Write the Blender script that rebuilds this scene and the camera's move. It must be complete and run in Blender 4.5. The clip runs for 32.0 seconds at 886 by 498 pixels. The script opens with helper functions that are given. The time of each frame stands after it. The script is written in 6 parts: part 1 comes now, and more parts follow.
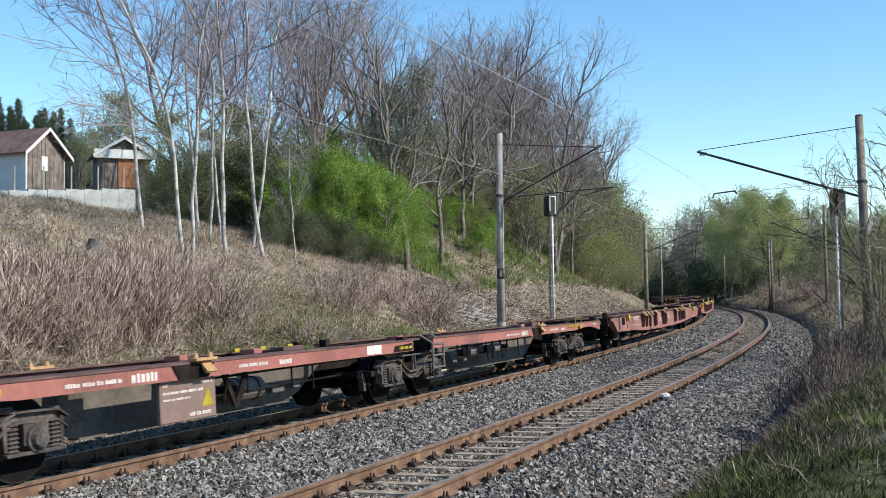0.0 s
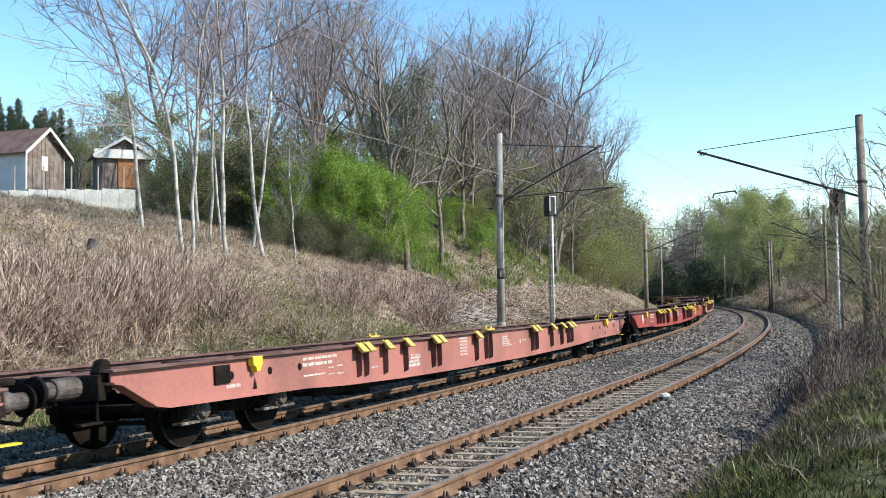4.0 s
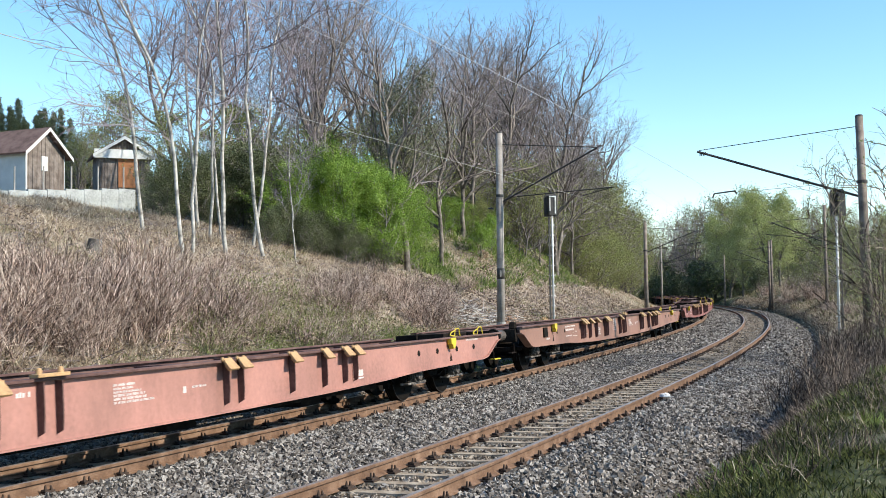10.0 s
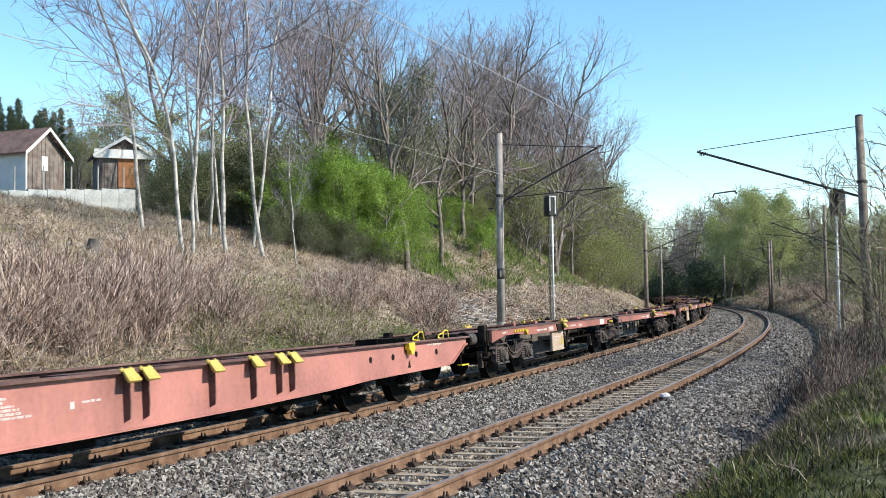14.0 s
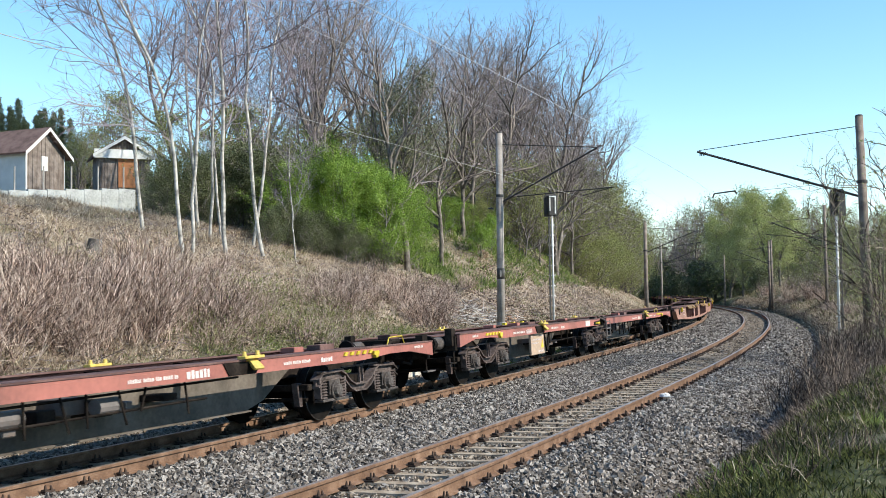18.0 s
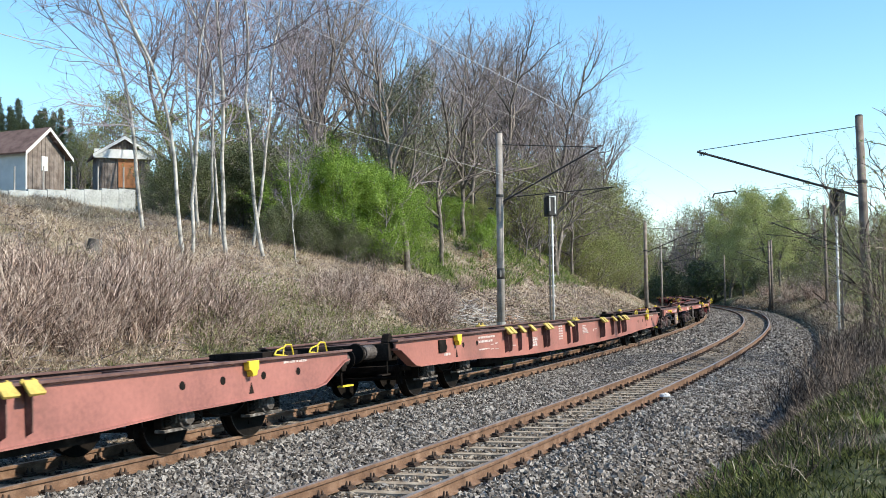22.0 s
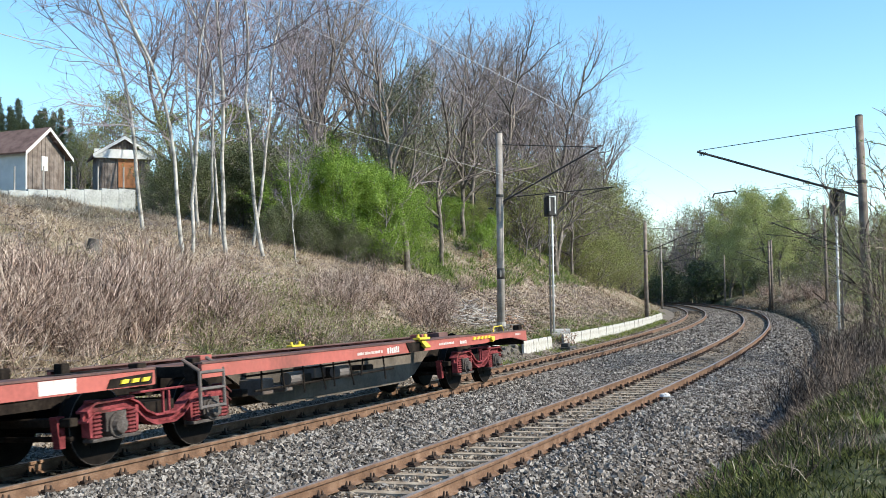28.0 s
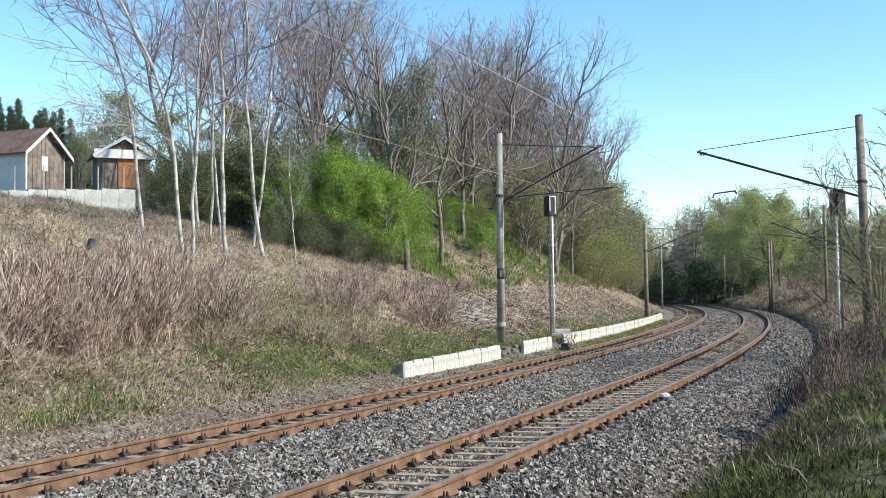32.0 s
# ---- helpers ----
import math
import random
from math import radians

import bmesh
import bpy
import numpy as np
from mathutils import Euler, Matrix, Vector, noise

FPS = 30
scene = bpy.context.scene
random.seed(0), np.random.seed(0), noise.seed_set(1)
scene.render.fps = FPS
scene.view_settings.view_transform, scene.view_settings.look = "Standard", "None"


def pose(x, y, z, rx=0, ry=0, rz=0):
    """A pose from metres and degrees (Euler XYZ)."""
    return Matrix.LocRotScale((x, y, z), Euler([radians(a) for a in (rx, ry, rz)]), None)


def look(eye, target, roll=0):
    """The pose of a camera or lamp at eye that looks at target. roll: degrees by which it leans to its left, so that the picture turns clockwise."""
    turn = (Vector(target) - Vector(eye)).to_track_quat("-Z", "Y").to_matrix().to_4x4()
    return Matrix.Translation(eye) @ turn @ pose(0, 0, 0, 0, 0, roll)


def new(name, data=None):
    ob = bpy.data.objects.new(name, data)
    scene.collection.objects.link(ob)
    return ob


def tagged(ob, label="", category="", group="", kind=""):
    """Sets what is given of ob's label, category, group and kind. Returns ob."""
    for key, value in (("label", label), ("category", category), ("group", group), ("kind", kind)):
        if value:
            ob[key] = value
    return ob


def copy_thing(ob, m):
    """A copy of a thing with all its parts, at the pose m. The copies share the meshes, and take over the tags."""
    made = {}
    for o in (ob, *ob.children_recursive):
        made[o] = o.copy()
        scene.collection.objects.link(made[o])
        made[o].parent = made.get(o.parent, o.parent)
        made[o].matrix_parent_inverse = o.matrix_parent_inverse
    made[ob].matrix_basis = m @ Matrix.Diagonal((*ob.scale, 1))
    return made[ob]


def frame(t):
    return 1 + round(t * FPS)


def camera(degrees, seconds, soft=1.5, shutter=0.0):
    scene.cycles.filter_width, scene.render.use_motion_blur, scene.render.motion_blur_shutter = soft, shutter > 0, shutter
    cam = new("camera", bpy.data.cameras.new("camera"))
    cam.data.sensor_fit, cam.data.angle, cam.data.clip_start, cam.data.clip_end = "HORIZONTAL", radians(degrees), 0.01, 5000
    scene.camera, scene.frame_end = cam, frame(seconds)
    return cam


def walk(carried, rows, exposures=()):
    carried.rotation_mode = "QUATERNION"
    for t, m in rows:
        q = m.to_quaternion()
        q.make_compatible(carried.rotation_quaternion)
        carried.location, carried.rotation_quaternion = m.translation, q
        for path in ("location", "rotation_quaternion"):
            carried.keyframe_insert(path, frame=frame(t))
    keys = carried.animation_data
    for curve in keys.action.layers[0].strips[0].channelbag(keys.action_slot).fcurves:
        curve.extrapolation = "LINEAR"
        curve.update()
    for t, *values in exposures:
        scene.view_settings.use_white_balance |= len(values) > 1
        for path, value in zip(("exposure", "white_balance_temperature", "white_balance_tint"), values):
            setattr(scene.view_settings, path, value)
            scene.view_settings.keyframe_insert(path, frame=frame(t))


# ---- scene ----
cam = camera(45.717, 32.0, soft=0.7, shutter=0.04)
EYE = Vector((0, 0, 2.002))
VIEW = look(EYE, EYE + Vector((0, math.cos(0.04396), math.sin(0.04396))), -0.687)
walk(cam, [(0.0, VIEW), (32.0, VIEW)], [(0.0, 0.28, 6350, 6), (1.0, 0.50, 6550, 6), (2.5, 0.55, 6600, 6), (5.5, 0.55, 6600, 6), (32.0, 0.56, 6600, 5)])

# ---- daylight ----
SUN_AZ = Vector((0.945, -0.33))
SUN_EL = radians(36)
world = bpy.data.worlds.new("sky")
scene.world = world
world.use_nodes = True
wn = world.node_tree
sky = wn.nodes.new("ShaderNodeTexSky")
sky.sky_type, sky.sun_disc = "NISHITA", False
sky.sun_elevation, sky.sun_rotation = SUN_EL, math.atan2(SUN_AZ.x, SUN_AZ.y)
sky.air_density, sky.dust_density, sky.ozone_density = 1.0, 0.02, 2.0
rich = wn.nodes.new("ShaderNodeHueSaturation")
rich.inputs["Saturation"].default_value = 1.2
rich.inputs["Hue"].default_value = 0.498
wn.links.new(sky.outputs[0], rich.inputs["Color"])
wn.links.new(rich.outputs[0], wn.nodes["Background"].inputs[0])
wn.nodes["Background"].inputs[1].default_value = 0.175
sun = new("sun", bpy.data.lights.new("sun", "SUN"))
sun.data.energy, sun.data.angle, sun.data.color = 5.2, radians(0.53), (1.0, 0.94, 0.85)
sun.matrix_world = look(Vector((SUN_AZ.x * math.cos(SUN_EL), SUN_AZ.y * math.cos(SUN_EL), math.sin(SUN_EL))) * 60, (0, 0, 0))

# ---- the line of the track: a curve of constant radius ----
CURVE = 0.0024135
RADIUS = 1 / CURVE
HEAD = 1.12583
START = Vector((-8.0, 5.5))
MID = START + RADIUS * Vector((-math.sin(HEAD), math.cos(HEAD)))
GRADE = 0.00282
SPACING = 4.154
HALF_GAUGE = 0.737
CANT = 0.085


def along(s, n, z=0.0):
    """The point s metres along the far track, n metres to its inner side, z over the rails."""
    a = HEAD + CURVE * s
    r = RADIUS - n
    return Vector((MID.x + r * math.sin(a), MID.y - r * math.cos(a), GRADE * min(330, max(-300, s)) + z))


def along_np(s, n, z):
    a = HEAD + CURVE * s
    r = RADIUS - n
    return np.stack([MID.x + r * np.sin(a), MID.y - r * np.cos(a), GRADE * np.clip(s, -300, 330) + z], -1)


def rail_pose(s, n=0.0, z=0.0):
    """A pose whose x runs along the track and y to its inner side, canted."""
    m = Matrix.Translation(along(s, n, z)) @ Matrix.Rotation(HEAD + CURVE * s, 4, "Z")
    return m @ Matrix.Rotation(-CANT / (2 * HALF_GAUGE), 4, "X")


def track_coords(x, y):
    dx, dy = x - MID.x, y - MID.y
    r = np.hypot(dx, dy)
    a = np.arctan2(dx, -dy)
    return (a - HEAD) / CURVE, RADIUS - r


def smooth(a, b, x):
    t = np.clip((np.asarray(x, float) - a) / (b - a), 0, 1)
    return t * t * (3 - 2 * t)


def waves(x, y, size, seed=0.0):
    """Smooth uneven ground, about -1 to 1."""
    u, v = np.asarray(x, float) / size, np.asarray(y, float) / size
    return (np.sin(u * 1.7 + 1.3 * np.sin(v * 1.1 + seed) + seed * 3.1) + np.sin(v * 2.1 + 1.7 * np.sin(u * 0.9 - seed) + seed)
            + 0.6 * np.sin(3.9 * u + 2.3 * v + seed * 2) + 0.5 * np.sin(-2.9 * u + 4.7 * v + seed * 5)) / 3.1


SLOPE_N = [-60, -30, -20, -14, -10, -8.9, -8.3, -7.8, -7.4, -6.8, -5, 0, 1.9, 2.4, 2.7, 3.6, 6, 10, 15, 20, 29, 45, 60, 110, 400]
SLOPE_Z = [0.9, 0.8, 0.75, 0.7, 0.62, 0.55, 0.38, 0.02, -0.42, -0.6, -0.7, -0.7, -0.33, -0.17, -0.04, 0.24, 1.35, 3.15, 4.7, 5.35, 6.6, 9.4, 12, 19, 30]


def shoulder(s, n):
    """The outer shoulder of the ballast lies nearer to the rails before the curve opens."""
    return n - 0.42 * (1 - smooth(7, 15, s)) * smooth(-5.4, -6.2, n) * smooth(-14, -9, n)


def ground_sn(s, n):
    s, n = np.asarray(s, float), np.asarray(n, float)
    n = shoulder(s, n)
    z = np.interp(n, SLOPE_N, SLOPE_Z)
    z = z + smooth(42, 95, s) * smooth(-9, -19, n) * 2.7 * (1 - smooth(-60, -160, n))
    z = z + 1.7 * smooth(42, 55, s) * smooth(86, 66, s) * smooth(6.2, 11.5, n) * smooth(45, 22, n)
    rough = smooth(2.8, 7, n) + smooth(-7.6, -9.5, n)
    return z + rough * (0.22 * waves(s, n, 3.4) + 0.12 * waves(s, n, 1.1, 2.0) + 0.05 * waves(s, n, 0.45, 3.0)) + smooth(8, 25, n) * 0.3 * waves(s, n, 9, 1.0)


def ground_at(x, y):
    s, n = track_coords(x, y)
    return ground_sn(s, n) + GRADE * np.clip(s, -300, 330)


def spot(bearing, away):
    """A place on the ground at a bearing (sideways over forwards) and a distance ahead of the camera's foot."""
    x = bearing * away
    return Vector((x, away, float(ground_at(x, away))))


# ---- small tools for meshes ----
def mesh_np(name, verts, faces, smooth_shade=False):
    """A mesh from arrays of points and of faces of one size."""
    verts, faces = np.asarray(verts, np.float32), np.asarray(faces, np.int32)
    me = bpy.data.meshes.new(name)
    k = faces.shape[1]
    me.vertices.add(len(verts))
    me.vertices.foreach_set("co", verts.ravel())
    me.loops.add(faces.size)
    me.loops.foreach_set("vertex_index", faces.ravel())
    me.polygons.add(len(faces))
    me.polygons.foreach_set("loop_start", np.arange(0, faces.size, k, dtype=np.int32))
    me.update(calc_edges=True)
    me.polygons.foreach_set("use_smooth", np.full(len(faces), smooth_shade, bool))
    return me


def put(name, me, material, parent=None, m=None, label=""):
    """An object on a mesh, under a parent if there is one."""
    ob = new(name, me)
    if material is not None and not me.materials:
        me.materials.append(material)
    if parent is not None:
        ob.parent = parent
    if m is not None:
        ob.matrix_basis = m
    if label:
        ob["label"] = label
    return ob


def finish(bm, name, bevel=0.0, smooth_shade=False):
    if bevel:
        bmesh.ops.bevel(bm, geom=bm.edges[:], offset=bevel, segments=1, affect="EDGES", clamp_overlap=True)
    bmesh.ops.recalc_face_normals(bm, faces=bm.faces[:])
    me = bpy.data.meshes.new(name)
    bm.to_mesh(me)
    bm.free()
    if smooth_shade:
        me.polygons.foreach_set("use_smooth", np.ones(len(me.polygons), bool))
    return me


def part(name, bm, material, parent, label="", bevel=0.0, smooth_shade=False, m=None):
    return put(name, finish(bm, name, bevel, smooth_shade), material, parent, m, label)


def box(bm, x0, x1, y0, y1, z0, z1, m=None):
    vs = [bm.verts.new(((x1 if i & 1 else x0), (y1 if i & 2 else y0), (z1 if i & 4 else z0))) for i in range(8)]
    for f in ((0, 2, 3, 1), (4, 5, 7, 6), (0, 1, 5, 4), (2, 6, 7, 3), (0, 4, 6, 2), (1, 3, 7, 5)):
        bm.faces.new([vs[i] for i in f])
    if m is not None:
        bmesh.ops.transform(bm, matrix=m, verts=vs)
    return vs


def rod(bm, p, q, r0, r1=None, sides=8):
    """A round bar from p to q."""
    p, q = Vector(p), Vector(q)
    r1 = r0 if r1 is None else r1
    m = (q - p).to_track_quat("Z", "Y").to_matrix()
    rings = []
    for c, r in ((p, r0), (q, r1)):
        rings.append([bm.verts.new(c + m @ Vector((r * math.cos(2 * math.pi * i / sides), r * math.sin(2 * math.pi * i / sides), 0))) for i in range(sides)])
    for i in range(sides):
        j = (i + 1) % sides
        bm.faces.new((rings[0][i], rings[0][j], rings[1][j], rings[1][i]))
    bm.faces.new(rings[0][::-1])
    bm.faces.new(rings[1])


def slab(bm, outline, y0, y1):
    """A plate with an outline in x and z, from y0 to y1."""
    a = [bm.verts.new((x, y0, z)) for x, z in outline]
    b = [bm.verts.new((x, y1, z)) for x, z in outline]
    n = len(a)
    bm.faces.new(a)
    bm.faces.new(b[::-1])
    for i in range(n):
        j = (i + 1) % n
        bm.faces.new((a[j], a[i], b[i], b[j]))


def tubes(segs, sides=3):
    """Many tapered bars as arrays: segs is rows of p, q, r0, r1."""
    segs = np.asarray(segs, float)
    p, q, r0, r1 = segs[:, 0:3], segs[:, 3:6], segs[:, 6], segs[:, 7]
    d = q - p
    d /= np.maximum(np.linalg.norm(d, axis=1, keepdims=True), 1e-9)
    ref = np.where(np.abs(d[:, 2:3]) > 0.9, np.array([[1.0, 0, 0]]), np.array([[0, 0, 1.0]]))
    u = np.cross(d, ref)
    u /= np.linalg.norm(u, axis=1, keepdims=True)
    w = np.cross(d, u)
    ang = 2 * np.pi * np.arange(sides) / sides
    ring = u[:, None] * np.cos(ang)[None, :, None] + w[:, None] * np.sin(ang)[None, :, None]
    V = np.concatenate([p[:, None] + ring * r0[:, None, None], q[:, None] + ring * r1[:, None, None]], 1)
    base = (np.arange(len(segs)) * 2 * sides)[:, None, None]
    i = np.arange(sides)
    j = (i + 1) % sides
    F = np.stack([i, j, j + sides, i + sides], 1)[None] + base
    return V.reshape(-1, 3), F.reshape(-1, 4)


# ---- materials ----
def material(name, colours, scale=8.0, fine=60.0, rough=0.8, bump=0.3, metal=0.0, stain=None, island=0.0, own_colour=False, detail=6.0, spread=0.5, thin=False, blotch=1.0, spec=0.3):
    """Colours mixed by coarse and fine noise, with grain, bump and, if given, a stain colour in patches."""
    mt = bpy.data.materials.new(name)
    mt.use_nodes = True
    nt = mt.node_tree
    nd, lk = nt.nodes, nt.links
    bsdf = nd["Principled BSDF"]
    tc = nd.new("ShaderNodeTexCoord")
    n1, n2 = nd.new("ShaderNodeTexNoise"), nd.new("ShaderNodeTexNoise")
    n1.inputs["Scale"].default_value, n2.inputs["Scale"].default_value = scale, fine
    n1.inputs["Detail"].default_value, n2.inputs["Detail"].default_value = detail, 4.0
    lk.new(tc.outputs["Object"], n1.inputs["Vector"])
    lk.new(tc.outputs["Object"], n2.inputs["Vector"])
    add = nd.new("ShaderNodeMath")
    add.operation = "MULTIPLY_ADD"
    lk.new(n2.outputs["Fac"], add.inputs[0])
    add.inputs[1].default_value = 0.5
    lk.new(n1.outputs["Fac"], add.inputs[2])
    fac = add.outputs[0]
    if island:
        geo = nd.new("ShaderNodeNewGeometry")
        more = nd.new("ShaderNodeMath")
        more.operation = "MULTIPLY_ADD"
        lk.new(geo.outputs["Random Per Island"], more.inputs[0])
        more.inputs[1].default_value = island
        sub = nd.new("ShaderNodeMath")
        sub.operation = "SUBTRACT"
        lk.new(fac, sub.inputs[0])
        sub.inputs[1].default_value = island / 2
        lk.new(sub.outputs[0], more.inputs[2])
        fac = more.outputs[0]
    ramp = nd.new("ShaderNodeValToRGB")
    el = ramp.color_ramp.elements
    k = len(colours)
    while len(el) < k:
        el.new(0.5)
    for i, c in enumerate(colours):
        el[i].position = 0.75 - spread / 2 + spread * i / max(1, k - 1)
        el[i].color = (*c, 1)
    lk.new(fac, ramp.inputs[0])
    col = ramp.outputs[0]
    if own_colour:
        info = nd.new("ShaderNodeObjectInfo")
        mul = nd.new("ShaderNodeMix")
        mul.data_type, mul.blend_type = "RGBA", "MULTIPLY"
        mul.inputs[0].default_value = 1.0
        lk.new(col, mul.inputs[6])
        lk.new(info.outputs["Color"], mul.inputs[7])
        col = mul.outputs[2]
    if stain:
        n3 = nd.new("ShaderNodeTexNoise")
        n3.inputs["Scale"].default_value, n3.inputs["Detail"].default_value, n3.inputs["Roughness"].default_value = scale * 0.6, 8.0, 0.7
        mp = nd.new("ShaderNodeMapping")
        mp.inputs["Scale"].default_value = (1.0, 1.0, 0.35)
        lk.new(tc.outputs["Object"], mp.inputs["Vector"])
        lk.new(mp.outputs[0], n3.inputs["Vector"])
        r3 = nd.new("ShaderNodeValToRGB")
        r3.color_ramp.elements[0].position, r3.color_ramp.elements[1].position = 0.5, 0.72
        r3.color_ramp.elements[1].color = (blotch, blotch, blotch, 1)
        lk.new(n3.outputs["Fac"], r3.inputs[0])
        mx = nd.new("ShaderNodeMix")
        mx.data_type = "RGBA"
        lk.new(r3.outputs[0], mx.inputs[0])
        lk.new(col, mx.inputs[6])
        mx.inputs[7].default_value = (*stain, 1)
        col = mx.outputs[2]
    lk.new(col, bsdf.inputs["Base Color"])
    bsdf.inputs["Roughness"].default_value, bsdf.inputs["Metallic"].default_value = rough, metal
    bsdf.inputs["Specular IOR Level"].default_value = spec
    if bump:
        bp = nd.new("ShaderNodeBump")
        bp.inputs["Strength"].default_value, bp.inputs["Distance"].default_value = bump, 0.02
        lk.new(fac, bp.inputs["Height"])
        lk.new(bp.outputs[0], bsdf.inputs["Normal"])
    if thin:
        tr = nd.new("ShaderNodeBsdfTranslucent")
        lk.new(col, tr.inputs["Color"])
        mix = nd.new("ShaderNodeMixShader")
        mix.inputs[0].default_value = 0.4
        lk.new(bsdf.outputs[0], mix.inputs[1])
        lk.new(tr.outputs[0], mix.inputs[2])
        lk.new(mix.outputs[0], nd["Material Output"].inputs[0])
    return mt


def zoned(mt, attribute, colours):
    """Lets a second set of colours take over where the mesh's attribute is high."""
    nd, lk = mt.node_tree.nodes, mt.node_tree.links
    bsdf = nd["Principled BSDF"]
    old = bsdf.inputs["Base Color"].links[0].from_socket
    ramp = [n for n in nd if n.type == "VALTORGB"][0]
    r2 = nd.new("ShaderNodeValToRGB")
    el = r2.color_ramp.elements
    while len(el) < len(colours):
        el.new(0.5)
    for i, c in enumerate(colours):
        el[i].position, el[i].color = 0.5 + 0.5 * i / max(1, len(colours) - 1), (*c, 1)
    lk.new(ramp.inputs[0].links[0].from_socket, r2.inputs[0])
    at = nd.new("ShaderNodeAttribute")
    at.attribute_name = attribute
    mx = nd.new("ShaderNodeMix")
    mx.data_type = "RGBA"
    lk.new(at.outputs["Fac"], mx.inputs[0])
    lk.new(old, mx.inputs[6])
    lk.new(r2.outputs[0], mx.inputs[7])
    lk.new(mx.outputs[2], bsdf.inputs["Base Color"])
    return mt


EARTH = zoned(material("earth", [(0.075, 0.054, 0.039), (0.215, 0.166, 0.124), (0.41, 0.34, 0.27)], 1.1, 22, 0.95, 0.9), "green",
              [(0.028, 0.033, 0.012), (0.075, 0.08, 0.03), (0.14, 0.135, 0.06)])
EARTH = zoned(EARTH, "soil", [(0.055, 0.045, 0.036), (0.125, 0.103, 0.083), (0.21, 0.177, 0.145)])
BALLAST = material("ballast_stone", [(0.033, 0.0275, 0.023), (0.111, 0.094, 0.081), (0.196, 0.170, 0.148), (0.312, 0.28, 0.248)], 6, 40, 0.95, 0.15, island=1.0, spread=0.95, stain=(0.10, 0.08, 0.066), blotch=0.45)
DUSTY = material("dusty_ballast", [(0.038, 0.028, 0.02), (0.118, 0.09, 0.065), (0.20, 0.158, 0.118), (0.30, 0.25, 0.20)], 6, 40, 0.95, 0.15, island=0.9, spread=0.9, stain=(0.07, 0.05, 0.036), blotch=0.7)
OILY = material("oily_ballast", [(0.018, 0.013, 0.010), (0.055, 0.042, 0.031), (0.10, 0.078, 0.059), (0.16, 0.13, 0.10)], 6, 40, 0.95, 0.15, island=0.9, spread=0.9, stain=(0.04, 0.03, 0.022), blotch=0.7)
BED = material("ballast_bed", [(0.02, 0.016, 0.013), (0.075, 0.062, 0.05), (0.17, 0.145, 0.12)], 26, 60, 0.95, 1.0, spread=0.4)
RUST = material("rusty_rail", [(0.08, 0.043, 0.025), (0.15, 0.084, 0.05), (0.24, 0.148, 0.096)], 5, 60, 0.75, 0.3)
RAIL_TOP = material("rail_head", [(0.20, 0.14, 0.11), (0.30, 0.24, 0.20), (0.38, 0.32, 0.28)], 3, 60, 0.45, 0.1, metal=0.5)
CONCRETE = material("sleeper_concrete", [(0.19, 0.138, 0.092), (0.31, 0.238, 0.168), (0.43, 0.352, 0.265)], 6, 50, 0.9, 0.4, stain=(0.16, 0.11, 0.07), blotch=0.7)
CLIP = material("rusty_clip", [(0.028, 0.018, 0.013), (0.07, 0.042, 0.028)], 20, 90, 0.8, 0.3)
MAST = material("mast_concrete", [(0.13, 0.108, 0.093), (0.28, 0.243, 0.215), (0.40, 0.358, 0.322)], 2, 30, 0.9, 0.3, stain=(0.10, 0.085, 0.075), blotch=0.8)
WHITEWASH = material("whitewashed_concrete", [(0.22, 0.20, 0.17), (0.44, 0.415, 0.37), (0.62, 0.60, 0.55)], 2.5, 18, 0.9, 0.5, stain=(0.13, 0.10, 0.075), blotch=1.0)
STEEL = material("dark_steel", [(0.03, 0.028, 0.026), (0.07, 0.062, 0.058)], 6, 40, 0.6, 0.2)
WIRE = material("wire_copper", [(0.2, 0.195, 0.18), (0.32, 0.31, 0.29)], 6, 40, 0.6, 0.0)
GALV = material("signal_white", [(0.24, 0.222, 0.20), (0.38, 0.358, 0.33)], 6, 40, 0.5, 0.1, stain=(0.2, 0.16, 0.13), blotch=0.7)
BIRCH = material("birch_bark", [(0.05, 0.043, 0.04), (0.36, 0.335, 0.30), (0.58, 0.55, 0.51)], 2.2, 12, 0.85, 0.3, spread=0.55)
BARK = material("grey_bark", [(0.04, 0.034, 0.03), (0.10, 0.088, 0.078), (0.22, 0.195, 0.17)], 4, 30, 0.95, 0.6)
WOOD_BARK = material("brown_bark", [(0.05, 0.041, 0.035), (0.15, 0.125, 0.105), (0.30, 0.255, 0.215)], 3, 24, 0.95, 0.6)
TWIG = material("bare_twigs", [(0.10, 0.08, 0.08), (0.22, 0.18, 0.178), (0.36, 0.305, 0.298)], 0.7, 9, 0.9, 0.0, island=0.4)
BIRCH_TWIG = material("birch_twigs", [(0.14, 0.112, 0.124), (0.25, 0.208, 0.228), (0.37, 0.322, 0.345)], 0.7, 9, 0.9, 0.0, island=0.4)
LEAF_SPRING = material("spring_leaves", [(0.10, 0.165, 0.022), (0.20, 0.31, 0.045), (0.31, 0.43, 0.085)], 0.9, 6, 0.6, 0.0, island=0.7, thin=True)
LEAF_DARK = material("evergreen_leaves", [(0.045, 0.055, 0.022), (0.085, 0.10, 0.04), (0.135, 0.15, 0.065)], 0.9, 6, 0.6, 0.0, island=0.7)
LEAF_WILLOW = material("willow_leaves", [(0.20, 0.235, 0.075), (0.34, 0.375, 0.135), (0.45, 0.475, 0.21)], 0.7, 6, 0.6, 0.0, island=0.6, thin=True)
